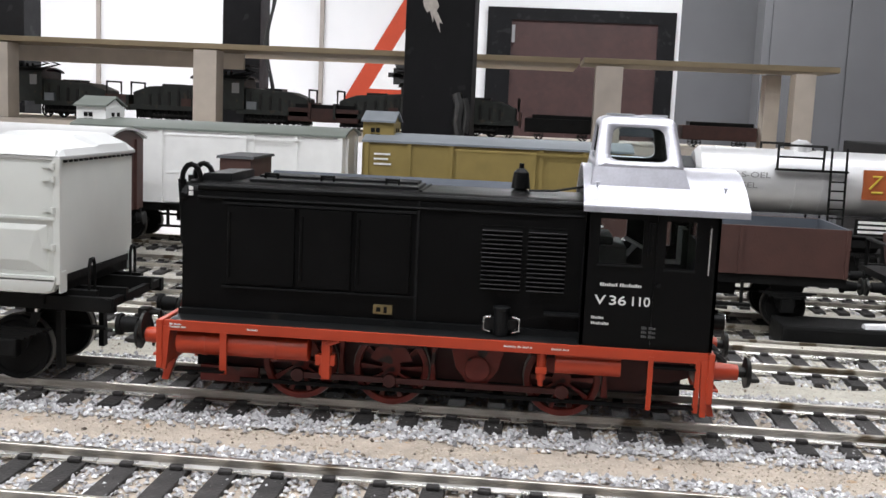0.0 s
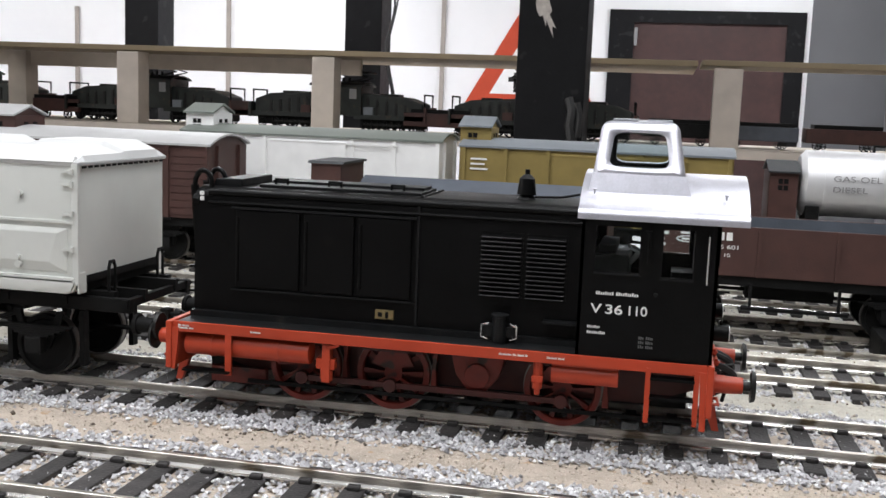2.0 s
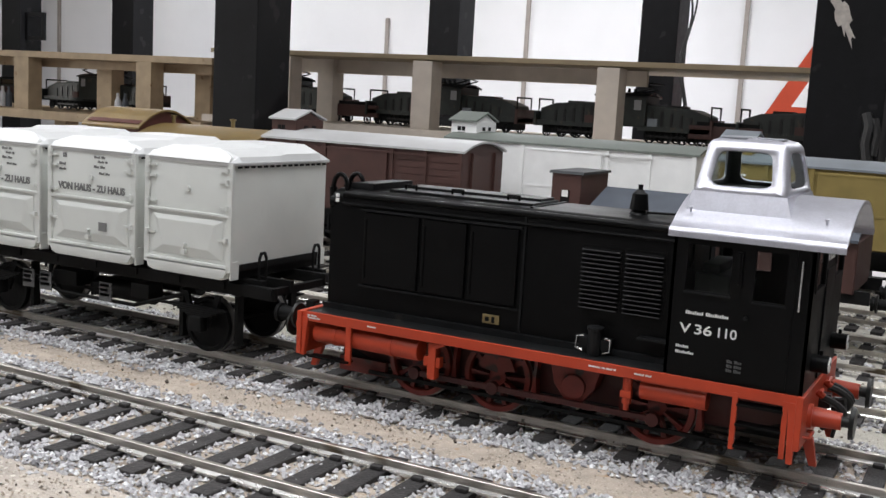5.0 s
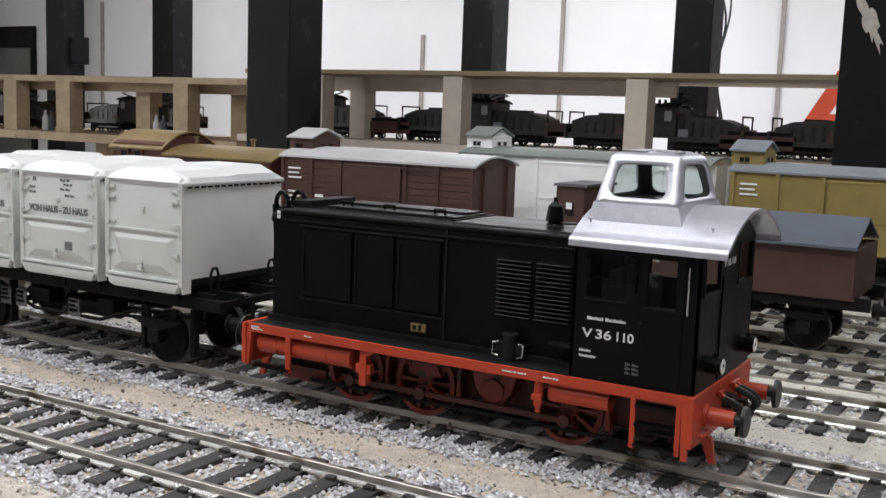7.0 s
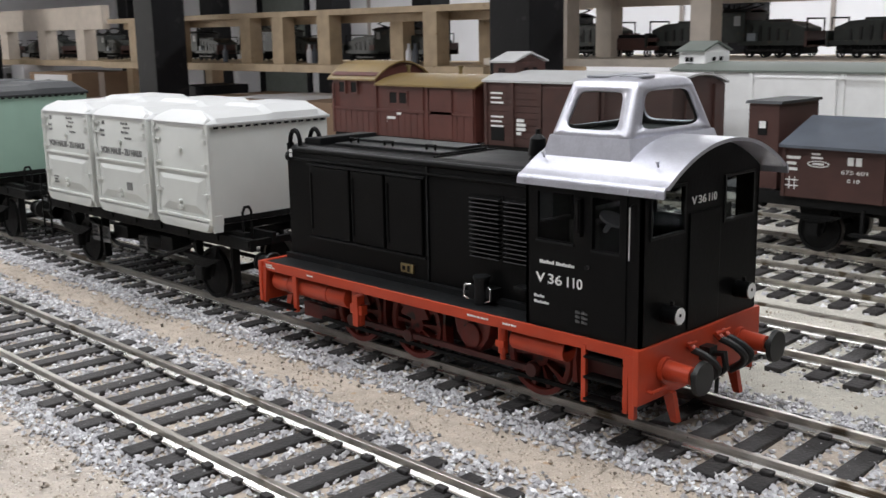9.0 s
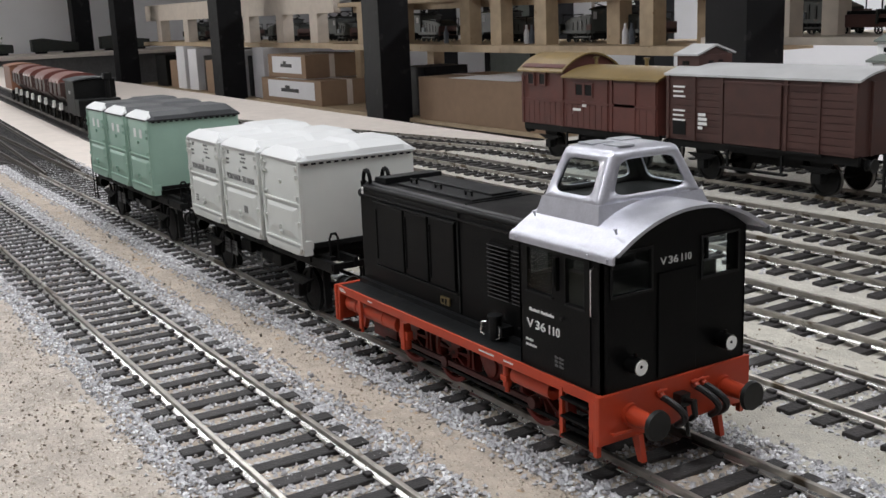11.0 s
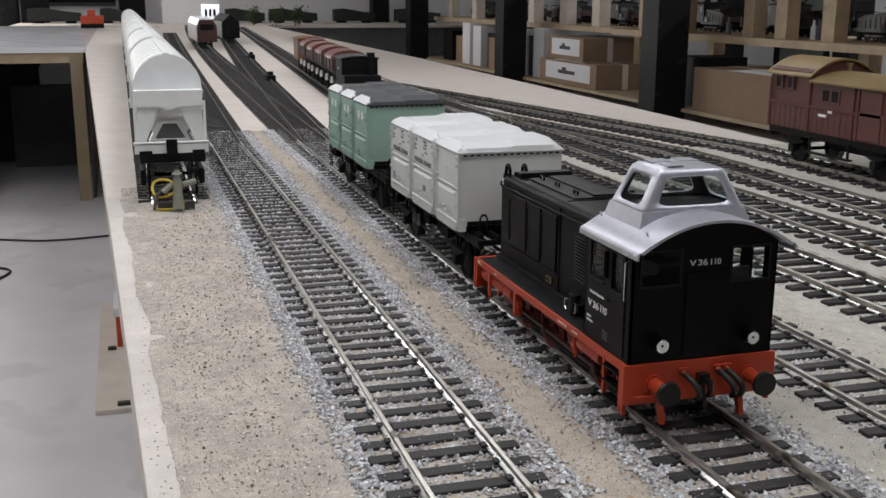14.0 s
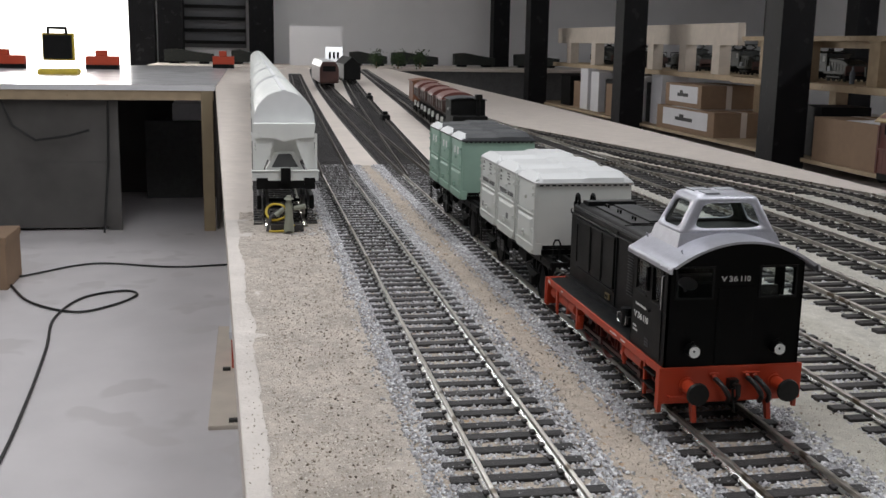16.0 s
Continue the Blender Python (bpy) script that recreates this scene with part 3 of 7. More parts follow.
stones("sand_grains", "loose coarse sand grains between the tracks", -9, 8.8, [(-1.9, -1.4, 1.0), (-0.85, -0.5, 1.6), (0.5, 1.95, 1.6)], 16000, U, -0.072, (0, 0, 0), 0.0065, GRAIN, 4)
stones("sand_grains", "loose coarse sand grains on the verge", -9, 8.8, [(-2.72, -1.9, 1), (-2.9, -2.72, 0.06)], 12000, U, -0.062, (0, 0, 0), 0.0068, GRAIN, 5)
stones("sand_grains", "brown crumbs and small dark pebbles scattered on the sand", -6.5, 8.8, [(-2.62, -1.9, 1.0), (-1.1, -0.55, 0.35), (0.6, 1.9, 0.8)], 2200, U, -0.066, (0, 0, 0), 0.011, CRUMB, 21)
stones("sand_grains", "loose sand thinning out over the board by the hopper track", -7.6, -6.3, [(-3.0, -1.9, 1)], 2500, U, -0.09, (0, 0, 0), 0.008, GRAIN, 6)

# ---- rolling stock: shared pieces ----


def wheel_shape(u, r, y0, y1, spokes=8, seg=24):
    """A wheel in the xz plane round the origin, one skin: hub, spokes and rim; a plain disc without spokes."""
    n = spokes or 10
    d = 0.14 * 2 * math.pi / n
    ang, full = [], []
    for k in range(n):
        t0 = 2 * math.pi * k / n
        g = (2 * math.pi / n - 2 * d) / 3
        ang += [t0 - d, t0 + d, t0 + d + g, t0 + d + 2 * g]
        full += [True, not spokes, not spokes, not spokes]
    m, mid, half = len(ang), (y0 + y1) / 2, (y1 - y0) / 2
    rings = ((0.25 * r, 0.75), (0.83 * r, 0.6), (0.86 * r, 1.0), (r, 1.0))
    v = []
    for sgn in (-1, 1):
        for rad, k in rings:
            v += [(rad * math.cos(t0), mid + sgn * half * k, rad * math.sin(t0)) for t0 in ang]
    off = 4 * m
    f = [tuple(range(m)), tuple(range(off, off + m))]
    for i in range(m):
        j = (i + 1) % m
        for c in (1, 2):
            f += [(c * m + i, c * m + j, (c + 1) * m + j, (c + 1) * m + i), (off + c * m + i, off + c * m + j, off + (c + 1) * m + j, off + (c + 1) * m + i)]
        f.append((3 * m + i, 3 * m + j, off + 3 * m + j, off + 3 * m + i))
        if full[i]:
            f += [(i, j, m + j, m + i), (off + i, off + j, off + m + j, off + m + i)]
        else:
            f += [(i, j, off + j, off + i), (m + i, m + j, off + m + j, off + m + i)]
        if full[i] != full[i - 1]:
            f.append((i, m + i, off + m + i, off + i))
    return Shape(u).add(v, f)


def wheelset(parent, x, r, u, mat=None, spokes=8):
    mat = mat or CHASSIS
    for sgn in (-1, 1):
        w = part("wheel", wheel_shape(u, r, -0.03, 0.03, spokes), mat, parent)
        w.location = (x * u, sgn * 0.245 * u, r * u)
        t = Shape(u)
        n, ya, yb = 24, sgn * -0.036, sgn * 0.0
        out = [(math.cos(2 * math.pi * i / n), math.sin(2 * math.pi * i / n)) for i in range(n)]
        ro, ri = r * 1.045, r * 0.98
        v = [(c * ro, ya, q * ro) for c, q in out] + [(c * ri, ya, q * ri) for c, q in out] + [(c * ro, yb, q * ro) for c, q in out] + [(c * ri, yb, q * ri) for c, q in out]
        f = []
        for i in range(n):
            j = (i + 1) % n
            f += [(i, j, n + j, n + i), (2 * n + i, 3 * n + i, 3 * n + j, 2 * n + j), (i, 2 * n + i, 2 * n + j, j), (n + i, n + j, 3 * n + j, 3 * n + i)]
        t.add(v, f)
        part("tyre", t, TYRE, w, "bright steel tyre")
    a = part("axle", Shape(u).cyl((0, -0.22, 0), (0, 0.22, 0), 0.022, 8), CHASSIS, parent)
    a.location = (x * u, 0, r * u)


def buffers(parent, x, sgn, u, y=0.27, z=0.33, sleeve=None, length=0.16, r=0.065):
    """Two buffers on an end beam at x that look towards sgn."""
    for yy in (-y, y):
        b = part("buffer", Shape(u).cyl((x, yy, z), (x + sgn * length * 0.72, yy, z), 0.042, 14, 0.036).cyl((x, yy, z), (x + sgn * 0.02, yy, z), 0.052, 14), sleeve or CHASSIS, parent, smooth=True)
        part("buffer_head", Shape(u).cyl((x + sgn * length * 0.6, yy, z), (x + sgn * length * 0.93, yy, z), 0.022, 12).cyl((x + sgn * length * 0.9, yy, z), (x + sgn * length, yy, z), r, 20, r * 0.93), GUNMETAL, b, "dark steel buffer head", smooth=True)


def coupling(parent, x, sgn, u, z=0.3):
    s = Shape(u)
    s.box(x, -0.03, z - 0.03, x + sgn * 0.05, 0.03, z + 0.03)
    s.tube([(x + sgn * 0.04, 0, z), (x + sgn * 0.1, 0, z + 0.01), (x + sgn * 0.11, 0, z - 0.05), (x + sgn * 0.08, 0, z - 0.08)], 0.013, 6)
    s.tube([(x + sgn * 0.06, -0.015, z - 0.02), (x + sgn * 0.08, -0.015, z - 0.1), (x + sgn * 0.07, 0.0, z - 0.16)], 0.009, 6)
    part("coupling_hook", s, GUNMETAL, parent, "dark steel coupling hook")


def hose(parent, x, y, sgn, u, z=0.3, mat=None):
    pts = [(x + sgn * (0.02 + 0.09 * math.sin(k / 8 * math.pi)), y + 0.012 * k, z - 0.16 * (k / 8) ** 1.2) for k in range(9)]
    part("brake_hose", Shape(u).tube(pts, 0.016, 8), mat or CABLE, parent, "black rubber brake hose", smooth=True)


# ---- the locomotive ----
def rounded_quad(corners, r=0.32, n=5):
    """Points round a quad whose corners are turned off; n points for each corner."""
    out = []
    for k in range(4):
        p, c, q = [Vector(corners[(k + d) % 4]) for d in (-1, 0, 1)]
        s, e = c.lerp(p, r if k < 2 else r * 0.9), c.lerp(q, r if k < 2 else r * 0.9)
        for i in range(n):
            w = i / (n - 1)
            out.append(s * (1 - w) ** 2 + c * 2 * w * (1 - w) + e * w * w)
    return out


def lookout(t):
    """The raised lookout on the cab roof: one pressed shell with four rounded windows."""
    lo, hi = (0.684, -0.308, 1.078, 0.308, 1.155), (0.706, -0.194, 1.04, 0.194, 1.372)
    part("lookout_base", Shape().frustum((0.662, -0.352, 1.125, 0.352, 1.02), (0.684, -0.308, 1.078, 0.308, 1.157)), SILVER, t, "silver base of the raised lookout")
    c = [Vector((r[i], r[j], r[4])) for r in (lo, hi) for i, j in ((0, 1), (2, 1), (2, 3), (0, 3))]
    s, panes, rim = Shape(), [], []
    for a, b in ((0, 1), (1, 2), (2, 3), (3, 0)):
        q = [c[a], c[b], c[b + 4], c[a + 4]]

        def at(u, v):
            return q[0].lerp(q[1], u).lerp(q[3].lerp(q[2], u), v)
        wide = a in (1, 3)
        m = 0.12 if wide else 0.16
        ins = rounded_quad([(m, 0.14), (1 - m, 0.14), (1 - m - 0.02, 0.83), (m + 0.02, 0.83)], 0.22)
        sq = [(0, 0), (1, 0), (1, 1), (0, 1)]
        out = []
        for k in range(4):
            cx, cy = sq[k]
            first, last = ins[5 * k], ins[5 * k + 4]
            f = (cx, first[1]) if k in (0, 2) else (first[0], cy)
            e = (last[0], cy) if k in (0, 2) else (cx, last[1])
            out += [f, ((f[0] + cx) / 2, (f[1] + cy) / 2), (cx, cy), ((e[0] + cx) / 2, (e[1] + cy) / 2), e]
        n = len(ins)
        s.add([at(*p) for p in out] + [at(p[0], p[1]) for p in ins], [(k, (k + 1) % n, n + (k + 1) % n, n + k) for k in range(n)])
        norm = (q[1] - q[0]).cross(q[3] - q[0]).normalized()
        panes.append(([at(p[0], p[1]) for p in ins], norm))
        rim += [at(*p) for p in out if p[1] == 1][::-1][:-1]
    mid = sum(rim, Vector()) / len(rim)
    n = len(rim)
    top = [mid.lerp(p, 0.62) + Vector((0, 0, 0.016)) for p in rim]
    s.add(rim + top, [(k, (k + 1) % n, n + (k + 1) % n, n + k) for k in range(n)] + [tuple(range(n, 2 * n))])
    me = bpy.data.meshes.new("lookout")
    me.from_pydata([(x * U, y * U, z * U) for x, y, z in s.v], [], s.f)
    bm = bmesh.new()
    bm.from_mesh(me)
    bmesh.ops.remove_doubles(bm, verts=bm.verts, dist=0.00002)
    bmesh.ops.recalc_face_normals(bm, faces=bm.faces)
    sharp = [e for e in bm.edges if len(e.link_faces) == 2 and e.calc_face_angle() > radians(24)]
    bmesh.ops.bevel(bm, geom=sharp, offset=0.024 * U, segments=3, affect="EDGES", profile=0.5, clamp_overlap=True)
    for f in bm.faces:
        f.smooth = True
    bm.to_mesh(me)
    bm.free()
    me.materials.append(SILVER)
    shell = new("lookout", me)
    shell.parent = t
    tagged(shell, "silver raised lookout with rounded windows")
    # Dark sheet added over the silver base so the inside looks shaded
    part("lookout_shade_sheet", Shape().box(lo[0] + 0.02, lo[1] + 0.02, 1.156, lo[2] - 0.02, lo[3] - 0.02, 1.162), CHASSIS, shell, "dark sheet added to shade the lookout's inside")
    me.materials.append(INTERIOR)
    sol = shell.modifiers.new("thickness", "SOLIDIFY")
    sol.thickness, sol.offset = 0.013 * U, -1
    sol.material_offset = 1
    me.set_sharp_from_angle(angle=radians(30))
    for pts, norm in panes:
        k = len(pts)
        a, b = [p - norm * 0.007 for p in pts], [p - norm * 0.010 for p in pts]
        pane = part("lookout_pane", Shape().add(a + b, [tuple(range(k)), tuple(range(2 * k - 1, k - 1, -1))] + [(i, (i + 1) % k, k + (i + 1) % k, k + i) for i in range(k)]), GLASS, shell, "clear lookout window")
        pane.visible_shadow = False
    for x, y, w in ((0.75, -0.15, 0.12), (0.75, 0.02, 0.12), (0.9, -0.13, 0.09)):
        part("lookout_hatch", Shape().box(x, y, 1.383, x + 0.11, y + w, 1.392), SILVER_DULL, shell, "dull flat roof hatch", bevel=0.003)


def locomotive():
    t = thing("diesel_locomotive", (0, 0, 0), "black model diesel locomotive with red frame and silver cab roof", "locomotive")
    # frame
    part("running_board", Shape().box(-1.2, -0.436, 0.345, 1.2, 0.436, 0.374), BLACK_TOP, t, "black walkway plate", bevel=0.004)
    for sgn in (-1, 1):
        y = sgn * 0.44
        s = Shape().box(-1.22, y - 0.006, 0.325, 1.22, y + 0.006, 0.374)
        part("frame_edge", s, RED, t, "red frame edge strip", bevel=0.003)
        # left hand air tank, hanger post and sand pipe
        tank = part("air_tank", Shape().cyl((-1.17, sgn * 0.375, 0.262), (-0.555, sgn * 0.375, 0.262), 0.055, 20), RED, t, "red air tank", bevel=0.008, smooth=True)
        for bx in (-1.05, -0.72):
            part("tank_strap", Shape().cyl((bx, sgn * 0.375, 0.262), (bx + 0.018, sgn * 0.375, 0.262), 0.058, 20), RED, tank, smooth=True)
        part("step_post", Shape().box(-0.955, y - 0.008, 0.135, -0.925, y + 0.008, 0.33), RED, t)
        part("footboard", Shape().box(-1.16, y - 0.03, 0.145, -0.93, y + 0.03 if sgn < 0 else y - 0.01, 0.155), BLACK, t)
        part("guide_block", Shape().box(-0.52, sgn * 0.4 - 0.02, 0.2, -0.43, sgn * 0.4 + 0.02, 0.25).box(-0.49, sgn * 0.4 - 0.03, 0.14, -0.45, sgn * 0.4 + 0.02, 0.32).cyl((-0.47, sgn * 0.42, 0.3), (-0.41, sgn * 0.42, 0.325), 0.014, 8).cyl((-0.475, sgn * 0.4, 0.155), (-0.475, sgn * 0.4, 0.215), 0.03, 10), RED, t, "red sand valve", bevel=0.004)
        part("guide_block", Shape().cyl((0.5, sgn * 0.4, 0.2), (0.5, sgn * 0.4, 0.32), 0.022, 10).box(0.475, sgn * 0.41 - 0.015, 0.23, 0.525, sgn * 0.41 + 0.015, 0.26).cyl((0.5, sgn * 0.4, 0.17), (0.5, sgn * 0.4, 0.2), 0.013, 8), RED, t, "red sand valve", bevel=0.003)
        part("air_tank", Shape().cyl((0.56, sgn * 0.38, 0.275), (0.85, sgn * 0.38, 0.275), 0.046, 18).box(0.56, sgn * 0.38 - 0.03, 0.275, 0.85, sgn * 0.38 + 0.03, 0.33), RED, t, "small red tank under the cab", smooth=True)
        # cab steps
        for px in (0.965, 1.168):
            part("step_post", Shape().box(px, y - 0.009, 0.105, px + 0.022, y + 0.009, 0.345), RED, t)
        for z in (0.118, 0.21, 0.295):
            part("step_tread", Shape().box(0.985, y - 0.02 * (sgn < 0) - 0.04 * (sgn > 0), z, 1.17, y + 0.04 * (sgn < 0) + 0.02 * (sgn > 0), z + 0.01), BLACK, t, "black ribbed step tread")
        part("guard_plate", Shape().prism([(1.19, 0.345), (1.225, 0.345), (1.225, 0.09), (1.2, 0.09)], "y", y - 0.012, y + 0.012), RED, t)
        part("guard_plate", Shape().prism([(-1.225, 0.345), (-1.185, 0.345), (-1.205, 0.145), (-1.225, 0.145)], "y", y - 0.012, y + 0.012), RED, t)
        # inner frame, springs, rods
        part("side_frame", Shape().prism([(-1.18, 0.34), (-1.18, 0.2), (-0.95, 0.12), (0.95, 0.12), (1.18, 0.2), (1.18, 0.34)], "y", sgn * 0.17, sgn * 0.2), RED_DEEP_SHADE, t, "red inner frame, darkened for shade")
        for wx in (-0.62, -0.19, 0.6):
            sp = Shape()
            for k in range(5):
                sp.box(wx - 0.15 + 0.024 * k, sgn * 0.3, 0.285 + 0.01 * k, wx + 0.15 - 0.024 * k, sgn * 0.33, 0.294 + 0.01 * k)
            part("leaf_spring", sp, RED_DEEP_SHADE, t, "red leaf spring, darkened for shade")
            part("brake_shoe", Shape().prism([(wx + 0.18, 0.1), (wx + 0.21, 0.1), (wx + 0.2, 0.2), (wx + 0.21, 0.3), (wx + 0.19, 0.3)], "y", sgn * 0.22, sgn * 0.27), RED_SHADED, t)
        part("coupling_rod", Shape().box(-0.64, sgn * 0.305, 0.112, 0.62, sgn * 0.325, 0.14).cyl((-0.62, sgn * 0.3, 0.126), (-0.62, sgn * 0.335, 0.126), 0.032, 12).cyl((-0.19, sgn * 0.3, 0.126), (-0.19, sgn * 0.335, 0.126), 0.032, 12).cyl((0.6, sgn * 0.3, 0.126), (0.6, sgn * 0.335, 0.126), 0.032, 12), RED_DEEP_SHADE, t, "red coupling rod, darkened for shade", bevel=0.004)
        part("jackshaft", Shape().prism([(0.08, 0.32), (0.34, 0.32), (0.31, 0.2), (0.25, 0.125), (0.17, 0.125), (0.11, 0.2)], "y", sgn * 0.2, sgn * 0.29).cyl((0.21, sgn * 0.29, 0.2), (0.21, sgn * 0.305, 0.2), 0.06, 16), RED_SHADED, t, "red jackshaft bracket, darkened for shade", bevel=0.006)
        part("equalising_bar", Shape().box(-1.1, sgn * 0.24, 0.055, -0.82, sgn * 0.27, 0.13), RED_SHADED, t)
        part("brake_rod", Shape().box(-0.9, sgn * 0.29, 0.07, 1.0, sgn * 0.305, 0.088), CHASSIS, t)
    for wx in (-0.62, -0.19, 0.6):
        wheelset(t, wx, 0.174, U, RED_SHADED, 10)
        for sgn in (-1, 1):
            part("counterweight", Shape().prism([(wx - 0.1, 0.215), (wx, 0.195), (wx + 0.1, 0.215), (wx + 0.07, 0.27), (wx, 0.29), (wx - 0.07, 0.27)], "y", sgn * 0.262, sgn * 0.284), RED_SHADED, t)
    part("frame_block", Shape().box(-1.15, -0.16, 0.1, 1.15, 0.16, 0.34), CHASSIS, t)
    # ends
    for sgn in (-1, 1):
        x = sgn * 1.22
        beam = part("buffer_beam", Shape().box(x, -0.46, 0.15, x + sgn * 0.028, 0.46, 0.374), RED, t, "red buffer beam", bevel=0.005)
        buffers(t, x + sgn * 0.026, sgn, U, 0.285, 0.262, RED, 0.185 if sgn > 0 else 0.15, 0.07)
        coupling(t, x + sgn * 0.026, sgn, U, 0.27)
        for y in (-0.12, 0.09, 0.14):
            hose(t, x + sgn * 0.03, y, sgn, U, 0.31)
            part("brake_cock", Shape().cyl((x + sgn * 0.03, y, 0.33), (x + sgn * 0.06, y, 0.31), 0.016, 8).cyl((x + sgn * 0.05, y - 0.03, 0.335), (x + sgn * 0.05, y + 0.03, 0.335), 0.007, 6), RED, t, "red brake cock")
        for y in (-0.24, 0.24):
            part("rail_guard", Shape().prism([(x + sgn * 0.0, 0.16), (x + sgn * 0.05, 0.16), (x + sgn * 0.075, 0.04), (x + sgn * 0.045, 0.04)], "y", y - 0.014, y + 0.014), RED, t, "red rail guard iron")
        part("handrail", Shape().tube([(x + sgn * 0.03, -0.4, 0.2), (x + sgn * 0.055, -0.4, 0.2), (x + sgn * 0.055, -0.3, 0.2), (x + sgn * 0.03, -0.3, 0.2)], 0.006), RED, t)
    # hood with rounded shoulders
    w, zt, r = 0.27, 0.998, 0.06
    prof = [(-w, 0.374)] + [(-w + r - r * math.cos(a), zt - r + r * math.sin(a)) for a in np.linspace(0, math.pi / 2, 7)]
    prof += [(-y, z) for y, z in reversed(prof)]
    part("hood", Shape().prism(prof, "x", -1.175, 0.67), BLACK, t, "black engine hood", smooth=True)
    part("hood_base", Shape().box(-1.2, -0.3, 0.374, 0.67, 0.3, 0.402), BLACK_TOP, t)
    part("radiator_surround", Shape().prism([(y * 0.985, z if z < 0.5 else z - 0.01) for y, z in prof], "x", -1.195, -1.175), BLACK, t, smooth=True)
    for k in range(9):
        part("radiator_slat", Shape().box(-1.205, -0.2, 0.46 + 0.05 * k, -1.193, 0.2, 0.475 + 0.05 * k), BLACK, t)
    for sgn in (-1, 1):
        for a, b in ((-0.98, -0.66), (-0.64, -0.395), (-0.375, -0.12)):
            part("hood_door", Shape().box(a, sgn * 0.268, 0.525, b, sgn * 0.286, 0.895), BLACK, t, "black hinged hood door", bevel=0.007)
            part("door_hinge", Shape().cyl((a + 0.012, sgn * 0.284, 0.56), (a + 0.012, sgn * 0.284, 0.86), 0.009, 8), BLACK, t)
        part("door_ledge", Shape().box(-1.0, sgn * 0.268, 0.9, -0.1, sgn * 0.292, 0.91).box(-1.0, sgn * 0.268, 0.51, -0.1, sgn * 0.288, 0.518), BLACK_TOP, t)
        part("hood_rail", Shape().cyl((-1.12, sgn * 0.262, 0.972), (0.665, sgn * 0.262, 0.972), 0.017, 10).cyl((-1.12, sgn * 0.275, 0.925), (0.665, sgn * 0.275, 0.925), 0.008, 8), BLACK, t, smooth=True)
        part("hood_seam", Shape().box(-0.098, sgn * 0.255, 0.405, -0.086, sgn * 0.278, 0.96), BLACK_TOP, t)
        for a, b in ((0.196, 0.392), (0.404, 0.592)):
            part("louvre_backing", Shape().box(a, sgn * 0.266, 0.57, b, sgn * 0.273, 0.866), BLACK, t)
            for k in range(14):
                z = 0.582 + k * 0.0205
                slat = part("louvre_slat", Shape().prism([(sgn * 0.27, z + 0.002), (sgn * 0.297, z - 0.005), (sgn * 0.297, z - 0.003), (sgn * 0.27, z + 0.006)], "x", a + 0.008, b - 0.008), BLACK, t)
                part("slat_edge", Shape().box(a + 0.008, sgn * 0.2965, z - 0.0055, b - 0.008, sgn * 0.2985, z - 0.0015), LOUVRE, slat, "slat edge with painted highlight")
        part("maker_plate", Shape().box(-0.285, sgn * 0.27, 0.425, -0.195, sgn * 0.281, 0.47), BRASS, t, "small brass maker's plate", bevel=0.003)
        part("plate_marks", Shape().box(-0.27, sgn * 0.281, 0.437, -0.25, sgn * 0.283, 0.458).box(-0.235, sgn * 0.281, 0.432, -0.22, sgn * 0.283, 0.462), CHASSIS, t)
        part("fuel_filler", Shape().box(0.235, sgn * 0.27, 0.4, 0.38, sgn * 0.34, 0.45).cyl((0.31, sgn * 0.33, 0.375), (0.31, sgn * 0.33, 0.5), 0.034, 14).cyl((0.31, sgn * 0.33, 0.49), (0.31, sgn * 0.33, 0.505), 0.04, 14), BLACK_TOP, t, "black filler with chrome handles", bevel=0.003)
        for px, out in ((0.262, -0.03), (0.362, 0.03)):
            part("filler_handle", Shape().tube([(px, sgn * 0.35, 0.462), (px + out, sgn * 0.36, 0.456), (px + out, sgn * 0.365, 0.405), (px, sgn * 0.365, 0.395)], 0.0042), CHROME, t, "bright metal handle")
        part("foot_plank", Shape().box(0.5, sgn * 0.27, 0.475, 0.665, sgn * 0.33, 0.485), BLACK_TOP, t)
        part("hood_lamp", Shape().cyl((-1.17, sgn * 0.25, 0.93), (-1.2, sgn * 0.25, 0.93), 0.03, 12), BLACK, t, "black end lamp")
        part("side_marker", Shape().box(-1.165, sgn * 0.27, 0.93, -1.145, sgn * 0.276, 0.95).box(-1.165, sgn * 0.27, 0.955, -1.145, sgn * 0.276, 0.972), LETTER, t, "white painted marks")
        # grab rails over the hood end
        gy, gx = (-0.23, 0.0) if sgn < 0 else (-0.11, 0.02)
        pts = [(-1.2, gy, 0.72), (-1.212, gy, 1.0)] + [(gx - 1.168 - 0.044 * math.cos(a), gy, 1.0 + 0.07 * math.sin(a)) for a in np.linspace(0, math.pi, 9)] + [(gx - 1.124, gy, 0.98)]
        part("grab_rail", Shape().tube(pts, 0.0125, 8), BLACK, t, "black bent grab rail", smooth=True)
        for z in (0.6, 0.72):
            part("footstep", Shape().box(-1.23, sgn * 0.2 - 0.05, z - 0.12, -1.195, sgn * 0.2 + 0.05, z - 0.11), BLACK, t)
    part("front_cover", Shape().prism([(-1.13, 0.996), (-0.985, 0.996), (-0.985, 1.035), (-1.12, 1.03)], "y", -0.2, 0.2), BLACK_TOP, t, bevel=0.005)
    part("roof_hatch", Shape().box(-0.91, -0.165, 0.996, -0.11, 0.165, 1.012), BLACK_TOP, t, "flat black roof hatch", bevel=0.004)
